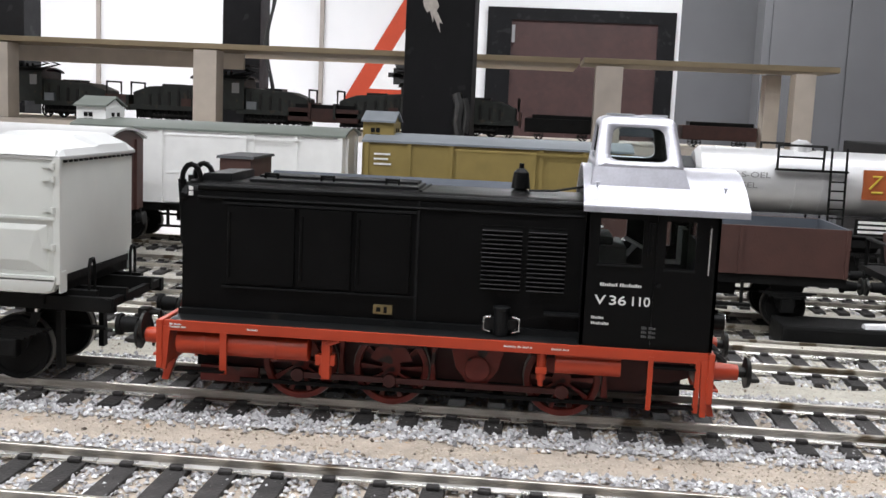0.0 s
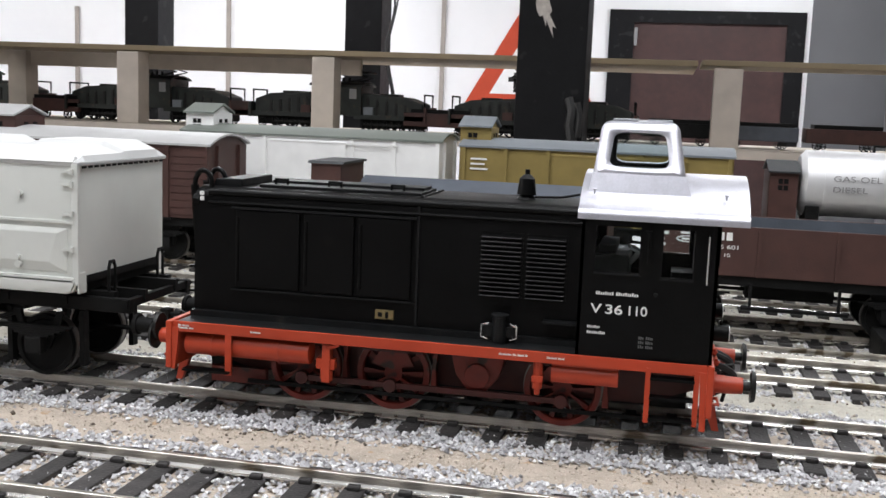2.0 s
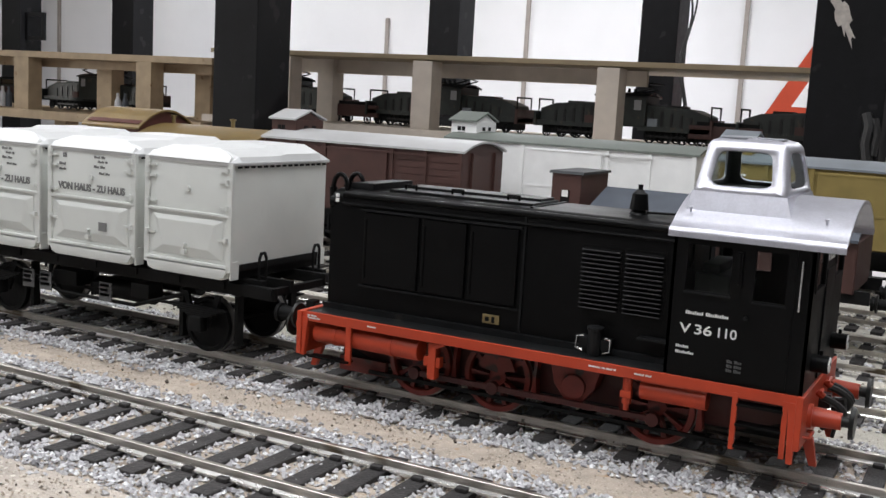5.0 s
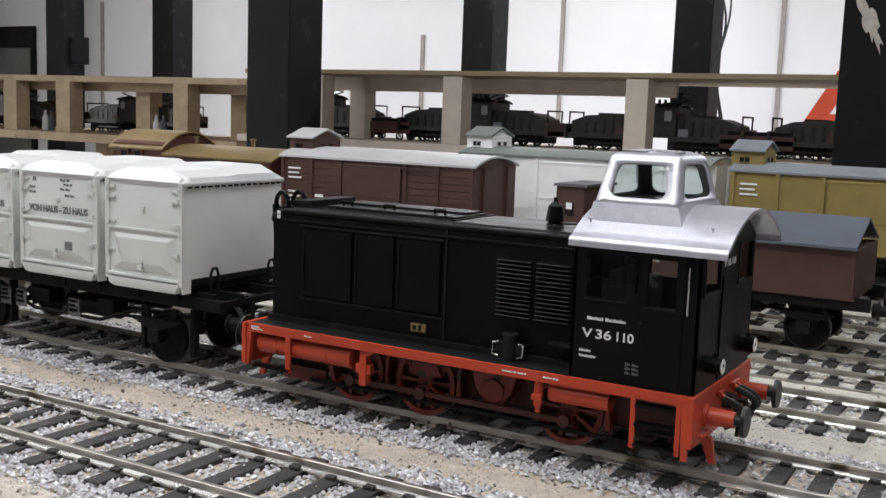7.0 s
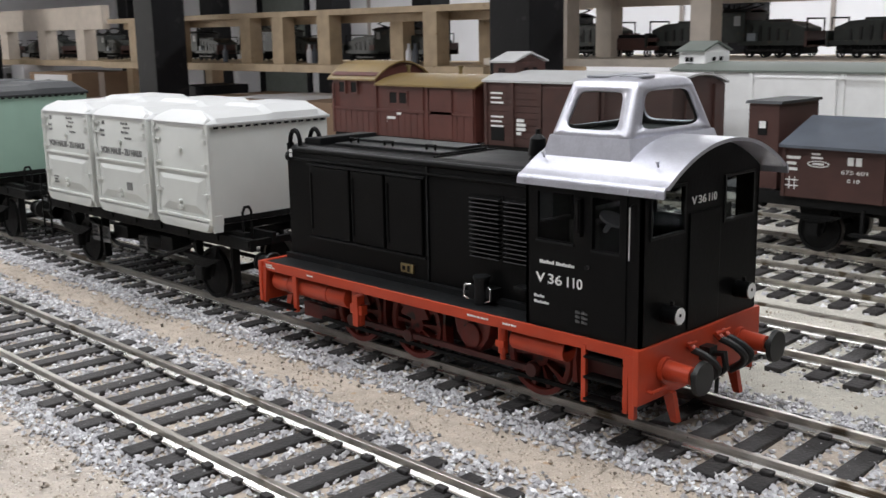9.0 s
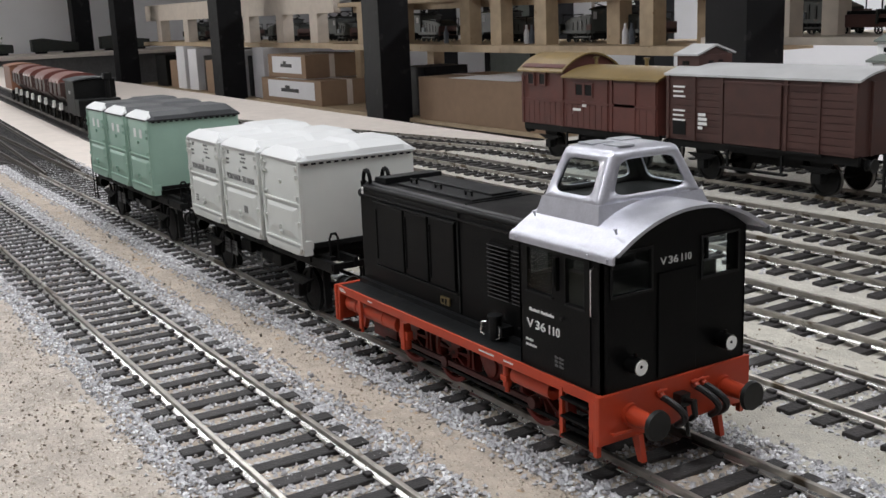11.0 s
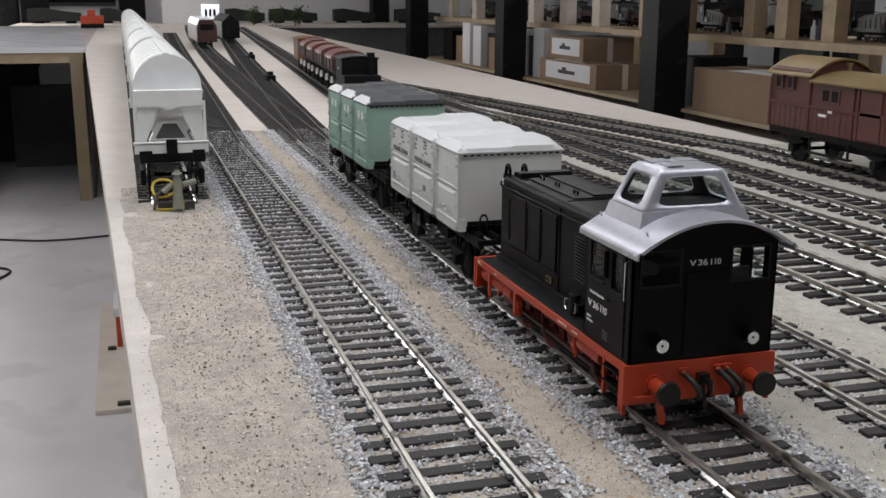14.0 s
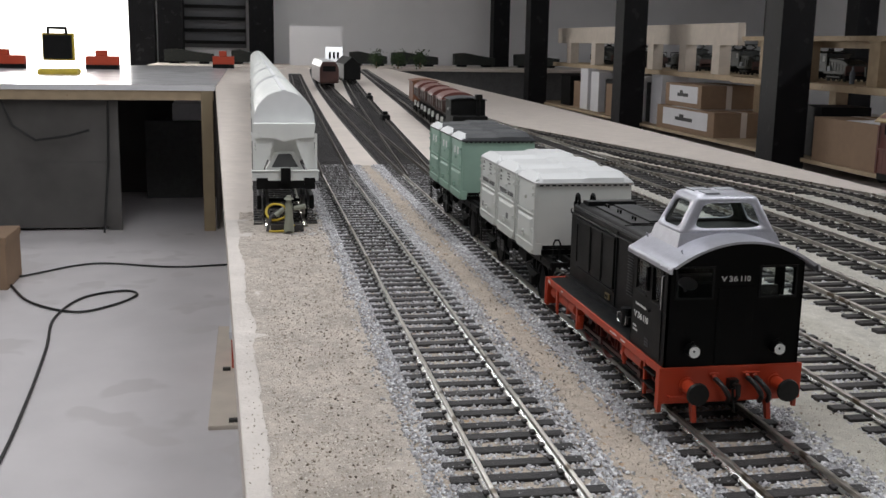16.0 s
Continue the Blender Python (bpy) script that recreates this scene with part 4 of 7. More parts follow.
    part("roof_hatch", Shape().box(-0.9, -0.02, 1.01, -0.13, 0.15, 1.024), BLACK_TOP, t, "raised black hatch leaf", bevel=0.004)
    for hx in (-0.82, -0.55, -0.24):
        part("lifting_eye", Shape().tube([(hx - 0.03, -0.1, 1.012), (hx - 0.03, -0.1, 1.035), (hx + 0.03, -0.1, 1.035), (hx + 0.03, -0.1, 1.012)], 0.006), BLACK, t)
    part("roof_seam", Shape().box(-0.1, -0.22, 0.994, -0.085, 0.22, 1.003), BLACK, t)
    bell = part("bell", Shape().cyl((0.36, 0, 0.996), (0.36, 0, 1.02), 0.048, 16, 0.03).cyl((0.36, 0, 1.02), (0.36, 0, 1.095), 0.046, 18, 0.036).cyl((0.36, 0, 1.095), (0.36, 0, 1.115), 0.036, 18, 0.015).cyl((0.36, 0, 1.11), (0.36, 0, 1.138), 0.012, 8), BLACK, t, "black ringing bell", smooth=True)
    part("bell_pipe", Shape().tube([(0.4, 0, 1.01), (0.52, 0.03, 1.012), (0.66, 0.03, 1.04)], 0.006), BLACK, t)
    # cab, hollow
    cx0, cx1, cw, zt = 0.66, 1.235, 0.43, 0.985
    for sgn in (-1, 1):
        y0, y1 = sgn * (cw - 0.014), sgn * cw
        side = part("cab_side", Shape().wall("y", y0, y1, cx0, cx1, 0.374, zt, [(0.722, 0.745, 0.908, 0.94), (1.004, 0.735, 1.132, 0.94)]), BLACK, t, "black cab side")
        for a, b, z0 in ((0.722, 0.908, 0.745), (1.004, 1.132, 0.735)):
            g = part("window_pane", Shape().box(a, sgn * (cw - 0.01), z0, b, sgn * (cw - 0.006), 0.94), GLASS, side, "clear cab window")
            part("window_sill", Shape().box(a - 0.005, sgn * (cw - 0.002), z0 - 0.012, b + 0.005, sgn * (cw + 0.01), z0 - 0.004), BLACK_TOP, side)
            g.visible_shadow = False
        dr = part("cab_door", Shape().wall("y", sgn * cw, sgn * (cw + 0.006), 0.965, 1.165, 0.39, 0.965, [(1.004, 0.735, 1.132, 0.94)]), BLACK, t, "black cab door")
        part("door_handle", Shape().cyl((0.985, sgn * (cw + 0.005), 0.66), (0.985, sgn * (cw + 0.02), 0.66), 0.009, 8), BLACK_TOP, dr)
        for hx in (0.945, 1.19):
            part("handrail", Shape().tube([(hx, sgn * cw, 0.93), (hx, sgn * (cw + 0.022), 0.92), (hx, sgn * (cw + 0.022), 0.72 if hx > 1 else 0.8), (hx, sgn * cw, 0.71 if hx > 1 else 0.79)], 0.0034), BLACK if hx < 1 else CHROME, t)
        part("rain_strip", Shape().box(0.93, sgn * cw, 0.78, 0.955, sgn * (cw + 0.02), 0.93), BLACK, t)
    arc = [(y, 0.985 + 0.155 * (1 - (abs(y) / 0.45) ** 2.1)) for y in np.linspace(-0.43, 0.43, 17)]
    for x0, x1 in ((cx0, cx0 + 0.014), (cx1 - 0.014, cx1)):
        holes = [(-0.375, 0.8, -0.155, 0.975), (0.155, 0.8, 0.375, 0.975)]
        end = part("cab_end", Shape().wall("x", x0, x1, -cw, cw, 0.374, 0.985, holes).prism([(-0.43, 0.985)] + arc + [(0.43, 0.985)], "x", x0, x1), BLACK, t, "black cab end wall")
        for h in holes:
            g = part("window_pane", Shape().box((x0 + x1) / 2 - 0.002, h[0], h[1], (x0 + x1) / 2 + 0.002, h[2], h[3]), GLASS, end, "clear cab window")
            g.visible_shadow = False
            part("window_frame", Shape().wall("x", x1 - 0.002, x1 + 0.006, h[0] - 0.012, h[2] + 0.012, h[1] - 0.012, h[3] + 0.012, [h]), BLACK_TOP, end)
    part("front_door", Shape().box(1.235, -0.115, 0.385, 1.243, 0.115, 0.86), BLACK, t, "black front inspection door", bevel=0.003)
    part("cab_floor", Shape().box(0.675, -0.41, 0.56, 1.22, 0.41, 0.575), INTERIOR, t)
    part("control_desk", Shape().box(0.7, -0.2, 0.575, 0.86, 0.2, 0.79).box(0.72, -0.16, 0.79, 0.8, 0.16, 0.83), INTERIOR, t, "grey control desk", bevel=0.01)
    part("control_wheel", Shape().cyl((0.9, -0.16, 0.8), (0.905, -0.16, 0.81), 0.06, 16).cyl((0.86, -0.16, 0.75), (0.9, -0.16, 0.8), 0.012, 8), LETTER_GREY, t)
    part("cab_seat", Shape().box(1.05, 0.12, 0.575, 1.18, 0.3, 0.68).box(1.15, 0.12, 0.68, 1.18, 0.3, 0.85), INTERIOR, t)
    for y in (-0.272, 0.272):
        h = part("headlight", Shape().cyl((1.235, y, 0.485), (1.305, y, 0.485), 0.038, 18).cyl((1.27, y, 0.515), (1.27, y, 0.54), 0.008, 6), BLACK, t, "black headlight housing", smooth=True)
        part("lens", Shape().cyl((1.304, y, 0.485), (1.309, y, 0.485), 0.032, 18), LAMP_WHITE, h, "white lamp lens")
        part("lens_rim", Shape().cyl((1.296, y, 0.485), (1.307, y, 0.485), 0.0365, 18), CHROME, h, "bright lamp rim")
        part("bulb", Shape().cyl((1.309, y - 0.004, 0.49), (1.311, y - 0.004, 0.49), 0.007, 10), CHASSIS, h, "dark bulb opening")
    # roof with rolled eaves
    ys = list(np.linspace(-0.44, 0.44, 25))
    up = [(y, 1.003 + 0.152 * (1 - (abs(y) / 0.455) ** 2.1)) for y in ys]
    zc = up[-1][1]
    roll = [(0.44 + 0.028 * math.sin(a), zc - 0.028 + 0.028 * math.cos(a)) for a in np.linspace(0.3, math.pi / 2, 5)] + [(0.468, 0.969)]
    outer = [(-y, z) for y, z in reversed(roll)] + up + roll
    inner = [(y * 0.975, z - 0.014 if abs(y) < 0.45 else z) for y, z in reversed(outer)]
    part("cab_roof", Shape().prism(outer + inner, "x", 0.642, 1.347), SILVER, t, "silver-painted curved cab roof", smooth=True)
    for sgn in (-1, 1):
        for px in (0.7, 1.25):
            part("roof_eye", Shape().cyl((px, sgn * 0.36, 1.07), (px, sgn * 0.37, 1.09), 0.005, 6).cyl((px - 0.009, sgn * 0.368, 1.09), (px + 0.009, sgn * 0.368, 1.09), 0.005, 6), SILVER, t)
        for px in (0.69, 1.19, 1.31):
            part("rivet", Shape().cyl((px, sgn * 0.462, 0.985), (px, sgn * 0.474, 0.985), 0.007, 8), SILVER, t)
    lookout(t)
    # writing
    side = pose(0, 0, 0, 90, 0, 0)
    for words, at, wide in (("V", 0.0, 0.049), ("36", 0.059, 0.073), ("110", 0.151, 0.077)):
        lettering(words, 0.058, LETTER, t, Matrix.Translation((0.715 + at, -0.4315, 0.563)) @ side, width=wide, label="white number lettering", weight=0.0006)
        lettering(words, 0.046, LETTER, t, Matrix.Translation((1.2365, -0.1 + at * 0.77, 0.893)) @ pose(0, 0, 0, 90, 0, 90), width=wide * 0.77, label="white number lettering", weight=0.0004)
    line = Shape()
    tiny_words(line, 0.735, -0.43, 0.644, (8, 10), 0.0145)
    part("small_writing", line, LETTER, t, "white line of small writing")
    line = Shape()
    tiny_words(line, 0.705, -0.43, 0.497, (7,), 0.012)
    tiny_words(line, 0.705, -0.43, 0.472, (10,), 0.012)
    part("small_writing", line, LETTER, t)
    line = Shape()
    for k in range(3):
        tiny_words(line, 0.925, -0.436, 0.463 - 0.019 * k, (3, 4), 0.012)
    part("small_writing", line, STAIN, t)
    line = Shape()
    for x, z, words in ((-1.19, 0.352, (3, 6)), (-1.19, 0.34, (9, 4)), (-0.83, 0.347, (9,)), (0.33, 0.347, (10, 3, 5, 2)), (0.54, 0.347, (8, 5))):
        tiny_words(line, x, -0.446, z, words, 0.0085)
    part("small_writing", line, LETTER, t, "white notes along the red frame")
    return t


locomotive()


# ---- container wagons on the locomotive's track ----
def flap_shape(a, b, z0, z1, y):
    """A pressed flap: a raised field whose lower half slopes out to a wide foot."""
    o = [(a, y, z0), (b, y, z0), (b, y, z1), (a, y, z1)]
    i = [(a + 0.09, y - 0.014, z0 + 0.05), (b - 0.09, y - 0.014, z0 + 0.05), (b - 0.045, y - 0.014, z1 - 0.025), (a + 0.045, y - 0.014, z1 - 0.025)]
    back = [(x, y + 0.02, z) for x, _, z in o]
    f = [(4, 5, 6, 7), (11, 10, 9, 8)]
    for k in range(4):
        m = (k + 1) % 4
        f += [(k, m, 4 + m, 4 + k), (8 + k, 8 + m, m, k)]
    return Shape().add(o + i + back, f)


def container(x0, x1, group, colour, roof, label, writing, tall=0.0):
    """A small transport container; its long axis lies across the wagon."""
    xm = (x0 + x1) / 2
    t = thing("container", (xm, 0, 0), label, "container", group)
    h = (x1 - x0) / 2
    zb, zt = 0.5, 1.085 + tall
    prof = [(-0.425, zb), (-0.432, zb + 0.03), (-0.432, zt), (0.432, zt), (0.432, zb)]
    part("body", Shape().prism(prof, "x", -h + 0.012, h - 0.012), colour, t, "painted steel container body", bevel=0.012, smooth=True)
    part("lid_rim", Shape().box(-h, -0.445, zt - 0.014, h, 0.445, zt + 0.006), roof, t, bevel=0.006)
    ends = ((-0.442, 0.0, 1.0), (-0.372, 0.062, 1.0), (-0.02, 0.066, 1.0), (0.03, 0.084, 0.9), (0.36, 0.084, 0.9), (0.44, 0.01, 0.9))
    rf = Shape()
    for y, rise, k in ends:
        e = 0.1 if rise > 0.02 else 0.03
        rf.v += [(-h + 0.004, y, zt + 0.004), (-h + 0.02, y, zt + 0.004 + rise * 0.45), (-h + e + 0.03, y, zt + 0.004 + rise), (h - e - 0.03, y, zt + 0.004 + rise), (h - 0.02, y, zt + 0.004 + rise * 0.45), (h - 0.004, y, zt + 0.004)]
    for k in range(len(ends) - 1):
        rf.f += [(6 * k + i, 6 * k + i + 1, 6 * k + 7 + i, 6 * k + 6 + i) for i in range(5)]
    rf.f += [tuple(range(6)), tuple(range(6 * len(ends) - 6, 6 * len(ends)))]
    part("roof", rf, roof, t, "pitched container lid", bevel=0.007, smooth=True)
    hexa = [(-h + 0.02, 0.0), (h - 0.02, 0.0), (h - 0.03, 0.42), (h - 0.15, 1.0), (-h + 0.15, 1.0), (-h + 0.03, 0.42)]
    front = [(x, -0.452 + 0.072 * k, zt + 0.004 + 0.07 * k) for x, k in hexa]
    part("lid_end", Shape().add(front + [(x, y + 0.03, z - 0.01) for x, y, z in front], [tuple(range(6)), tuple(range(11, 5, -1))] + [(i, (i + 1) % 6, 6 + (i + 1) % 6, 6 + i) for i in range(6)]), LID_PALE, t, "pale six-sided lid end plate", bevel=0.006, smooth=True)
    panel = [(-h + 0.07, 0.455), (h - 0.07, 0.455), (h - 0.035, 0.467), (h - 0.02, 0.5), (h - 0.02, zt), (-h + 0.02, zt), (-h + 0.02, 0.5), (-h + 0.035, 0.467)]
    part("door_panel", Shape().prism(panel, "y", -0.4365, -0.4), colour, t, "pressed container door end", bevel=0.006, smooth=True)
    part("door_skirt", Shape().prism([(x * 0.985, z + 0.006) for x, z in panel[-2:] + panel[:4]] + [(h - 0.025, 0.53), (-h + 0.025, 0.53)], "y", -0.452, -0.436), colour, t, bevel=0.006, smooth=True)
    for k in range(15):
        y = -0.4 + 0.055 * k
        part("lid_slot", Shape().box(h - 0.004, y, zt - 0.026, h + 0.003, y + 0.03, zt - 0.015), CHASSIS, t)
    # door end
    part("door_rail", Shape().box(-h + 0.02, -0.45, 0.795, h - 0.02, -0.43, 0.812).box(-h + 0.02, -0.452, 0.512, h - 0.02, -0.43, 0.54), colour, t, bevel=0.005)
    for sgn in (-1, 1):
        part("corner_post", Shape().box(sgn * h - sgn * 0.035, -0.446, 0.5, sgn * h, -0.425, zt), colour, t, bevel=0.006)
        for z in (0.66, 0.83, 0.97, 1.03):
            part("hinge", Shape().cyl((sgn * (h - 0.03), -0.45, z), (sgn * (h - 0.03), -0.45, z + 0.028), 0.011, 8).box(sgn * (h - 0.085), -0.448, z + 0.006, sgn * (h - 0.03), -0.44, z + 0.02), colour, t)
    a, b, z0, z1, yy = -h + 0.06, h - 0.06, 0.56, 0.775, -0.439
    flap = part("lower_flap", flap_shape(a, b, z0, z1, yy), colour, t, "pressed lower door flap", bevel=0.004)
    part("latch", Shape().cyl((0, yy - 0.012, 0.625), (0, yy - 0.036, 0.625), 0.012, 10).cyl((0, yy - 0.012, 0.59), (0, yy - 0.032, 0.59), 0.016, 10), colour, flap)
    part("latch", Shape().cyl((0, -0.432, 0.93), (0, -0.452, 0.93), 0.015, 10), colour, t)
    if writing:
        lettering("VON HAUS - ZU HAUS", 0.055, INK, t, Matrix.Translation((-0.265, -0.4385, 0.848)) @ pose(0, 0, 0, 90, 0, 0), width=0.53, label="dark stencilled words", weight=0.0022)
        jottings = Shape()
        for z, x, words, hh in ((1.03, -h + 0.12, (2,), 0.026), (0.985, -h + 0.09, (5,), 0.016), (0.955, -h + 0.09, (6,), 0.014), (1.04, 0.02, (5, 3), 0.015), (1.015, 0.05, (6, 2), 0.013), (0.985, 0.02, (4, 4), 0.015), (0.95, 0.06, (5, 4), 0.013)):
            tiny_words(jottings, x, -0.4365, z, words, hh)
        part("small_writing", jottings, INK, t, "dark stencilled notes")
        part("small_writing", Shape().box(0.08, -0.459, 0.63, 0.14, -0.452, 0.68) if writing > 1 else bars(Shape(), -0.2, -0.453, 0.64, (0.06, 0.05, 0.06), 0.01, 0.01), INK, t)
    if colour is MINT:
        for wx in (-0.12, 0.06):
            part("vent_window", Shape().box(wx, -0.44, 0.97, wx + 0.07, -0.43, 1.05), HOP_WHITE, t, "small white painted square")
    # Black strip proud of the wall, painting in a recess's shade
    part("end_shade_strip", Shape().box(h - 0.01, -0.36, 0.505, h - 0.004, 0.36, 0.54), CHASSIS, t, "black strip standing for a shaded recess at the end wall's foot")
    for sgn in (-1, 1):
        part("foot_gusset", Shape().box(h - 0.014, sgn * 0.4 - 0.035, 0.46, h - 0.002, sgn * 0.4 + 0.03, 0.56), colour, t, bevel=0.004)
    for fx in (-h + 0.03, h - 0.09):
        part("foot", Shape().box(fx, -0.41, 0.455, fx + 0.06, 0.41, 0.502), CHASSIS, t)
    return t


def flat_wagon(x0, x1, label, detail=True):
    t = thing("container_flat_wagon", ((x0 + x1) / 2, 0, 0), label, "wagon", "wagons of the container train")
    h = (x1 - x0) / 2
    for sgn in (-1, 1):
        part("solebar", Shape().box(-h, sgn * 0.29, 0.36, h, sgn * 0.33, 0.43), CHASSIS, t, bevel=0.005)
        part("longitudinal", Shape().box(-h, sgn * 0.15, 0.395, h, sgn * 0.18, 0.455), CHASSIS, t)
        for wx in (-h * 0.62, h * 0.62):
            for dx in (-1, 1):
                part("axle_guard", Shape().prism([(wx + dx * 0.14, 0.34), (wx + dx * 0.1, 0.34), (wx + dx * 0.035, 0.15), (wx + dx * 0.06, 0.15)], "y", sgn * 0.31, sgn * 0.33), CHASSIS, t)
            part("axle_box", Shape().box(wx - 0.045, sgn * 0.32, 0.13, wx + 0.045, sgn * 0.385, 0.22), CHASSIS, t, bevel=0.012)
            sp = Shape()
            for k in range(5):
                sp.box(wx - 0.2 + 0.03 * k, sgn * 0.34, 0.265 - 0.012 * k, wx + 0.2 - 0.03 * k, sgn * 0.37, 0.275 - 0.012 * k)
            part("leaf_spring", sp, CHASSIS, t)
        part("brake_tank", Shape().cyl((-0.1, sgn * 0.2, 0.25), (0.35, sgn * 0.2, 0.25), 0.06, 14), CHASSIS, t, smooth=True)
        for bx in (-0.6, -0.45, 0.05):
            part("notice_plate", Shape().box(bx, sgn * 0.345, 0.2, bx + 0.1, sgn * 0.351, 0.31), STAIN, t, "small dark notice board with pale marks")
            part("small_writing", bars(Shape(), bx + 0.01, -0.351, 0.3, (0.07, 0.06, 0.07), 0.014, 0.014), LETTER_GREY, t)
        part("truss", Shape().tube([(-h * 0.55, sgn * 0.32, 0.33), (-0.3, sgn * 0.32, 0.2), (0.3, sgn * 0.32, 0.2), (h * 0.55, sgn * 0.32, 0.33)], 0.012), CHASSIS, t)
        part("side_loop", Shape().tube([(h - 0.14, sgn * 0.28, 0.42), (h - 0.14, sgn * 0.28, 0.57), (h - 0.14, sgn * 0.265, 0.6), (h - 0.14, sgn * 0.235, 0.6), (h - 0.14, sgn * 0.22, 0.57), (h - 0.14, sgn * 0.22, 0.42)], 0.008), CHASSIS, t, "bent wire grab loop")
        part("ladder", Shape().tube([(-h + 0.05, sgn * 0.4, 0.15), (-h + 0.05, sgn * 0.4, 0.6)], 0.008).tube([(-h + 0.17, sgn * 0.4, 0.15), (-h + 0.17, sgn * 0.4, 0.6)], 0.008).box(-h + 0.05, sgn * 0.39, 0.2, -h + 0.17, sgn * 0.41, 0.21).box(-h + 0.05, sgn * 0.39, 0.34, -h + 0.17, sgn * 0.41, 0.35), CHASSIS, t)
        for bx, bw, z0, z1, yy in ((-h * 0.3, 0.2, 0.24, 0.33, 0.3), (h * 0.2, 0.14, 0.24, 0.33, 0.31)):
            part("brake_box", Shape().box(bx, sgn * (yy - 0.12), z0, bx + bw, sgn * yy, z1), CHASSIS, t, bevel=0.008)
        for wx in (-h * 0.62, h * 0.62):
            for dx in (-0.2, 0.2):
                part("brake_shoe", Shape().prism([(wx + dx - 0.012, 0.06), (wx + dx + 0.016, 0.06), (wx + dx + 0.012, 0.34), (wx + dx - 0.012, 0.34)], "y", sgn * 0.22, sgn * 0.27), CHASSIS, t)
    part("brake_rigging", Shape().tube([(-h * 0.85, 0.05, 0.2), (h * 0.85, 0.05, 0.2)], 0.014).tube([(-h * 0.6, -0.2, 0.22), (h * 0.6, -0.2, 0.22)], 0.011).box(-0.08, -0.22, 0.17, -0.04, 0.22, 0.3), CHASSIS, t)
    for cx in np.linspace(-h, h - 0.04, 9):
        part("cross_member", Shape().box(cx, -0.34, 0.385, cx + 0.03, 0.34, 0.425), CHASSIS, t)
    part("rail_seat", Shape().box(-h + 0.1, -0.3, 0.425, h - 0.1, -0.26, 0.455).box(-h + 0.1, 0.26, 0.425, h - 0.1, 0.3, 0.455), CHASSIS, t)
    for sgn in (-1, 1):
        buffers(t, sgn * h, sgn, U, 0.27, 0.3, None, 0.135, 0.07)
        coupling(t, sgn * h, sgn, U, 0.3)
        hose(t, sgn * h, 0.1, sgn, U, 0.3)
    wheelset(t, -h * 0.62, 0.155, U, None, 0)
    wheelset(t, h * 0.62, 0.155, U, None, 0)
    return t


flat_wagon(-4.12, -1.5, "black flat wagon under white containers")
for a, b, wr in ((-2.335, -1.69, 0), (-3.1, -2.375, 2), (-3.87, -3.14, 1)):
    container(a + 0.014, b - 0.014, "white containers", CONT, CONT_TOP, "white steel container with pitched lid on a flat wagon" + (", lettered" if wr else ", unlettered"), wr)
flat_wagon(-7.3, -4.5, "black flat wagon under mint green containers")
for a, b in ((-5.6, -4.9), (-6.34, -5.65), (-7.08, -6.39)):
    container(a + 0.014, b - 0.014, "green containers", MINT, DARK_ROOF, "mint green container with black lid on a flat wagon", 0, 0.06)

# ---- the yard behind, enlarged and lowered to fit the camera's view ----
K = 2.0
V = U * K
BZ = -1.56       # its rail level


def fb(x, y, z=0.0):
    """Yard coordinates to the room, doubled about the camera to fit its view."""
    return (K * x + 0.1, K * y + 5.3, K * z + BZ)


HK = 3.0         # scale of the hall behind the yard, enlarged to fit the view
HV = U * HK


def fh(x, y, z=0.0):
    """Hall coordinates to the room, enlarged and stretched to fit the camera's view."""
    return ((HK + 1.5 / y) * x - 0.4, HK * y + 10.6, HK * z - 3.12)


DY, EY, FY = 2.75, 3.95, 5.35
# AY and BY are extra tracks, placed to fit the later views
AY, BY = 0.7, 1.75
CHAIN = 0.1      # shift of the wagons along the yard tracks
slab = Shape().prism([(26, 2.2), (26, 17.9), (-17.2, 17.9), (-17.6, 15.2), (-64, 16.6), (-150, 17.3), (-150, 2.2)], "z", BZ - 0.9, BZ - 0.2)
solid("pavement", slab, BOARD_REAR, "beige board top of the rear yard table", "table top", kind="structure")
solid("sand_path", sheet((-34, -19.45), lambda x: 2.3, lambda x: 10.2, BZ - 0.155, 0.02, step=0.25, seed=4), SAND_BACK, "pale grey sand between the yard tracks", "sand", kind="structure", smooth=True)
solid("sand_yard", sheet((-19.5, 25), lambda x: 2.3, lambda x: 17.7, BZ - 0.155, 0.02, step=0.25, seed=3), SAND_BACK, "pale grey sand of the rear yard", "sand", kind="structure", smooth=True)
for lx in (20, -14, -48, -82, -116):
    solid("table_leg", Shape().box(lx, 13.9, FLOOR_Z, lx + 0.9, 14.8, BZ - 0.9), PINE, "square pine leg under the rear table", "table leg", group="rear table legs", bevel=0.03)
END = -9.3       # where the three rear tracks begin
for yy, lab in ((AY, "nearest"), (BY, "second"), (DY, "third"), (EY, "fourth"), (FY, "fifth")):
    x0 = -70 if yy < DY else END if yy < FY else -6.9
    track(f"{lab} yard track with brown metal rails", (0, fb(0, yy)[1], BZ), x0, 12.4, max(x0, -14), 11.0, u=V)
    stones("ballast", f"pale ballast in the {lab} yard track", max(x0, -14), 12.3, [(-0.42, 0.42, 1)], 4000, V, -0.085, (0, fb(0, yy)[1], BZ), 0.022, BALLAST, int(yy * 10))
for yy, ln in ((DY, 5.4), (EY, 11.4)):
    track("yard track slanting towards the turnouts", (END * K, fb(0, yy)[1], BZ - 0.008), -ln, 0, -ln, 0, u=V, angle=10.8)
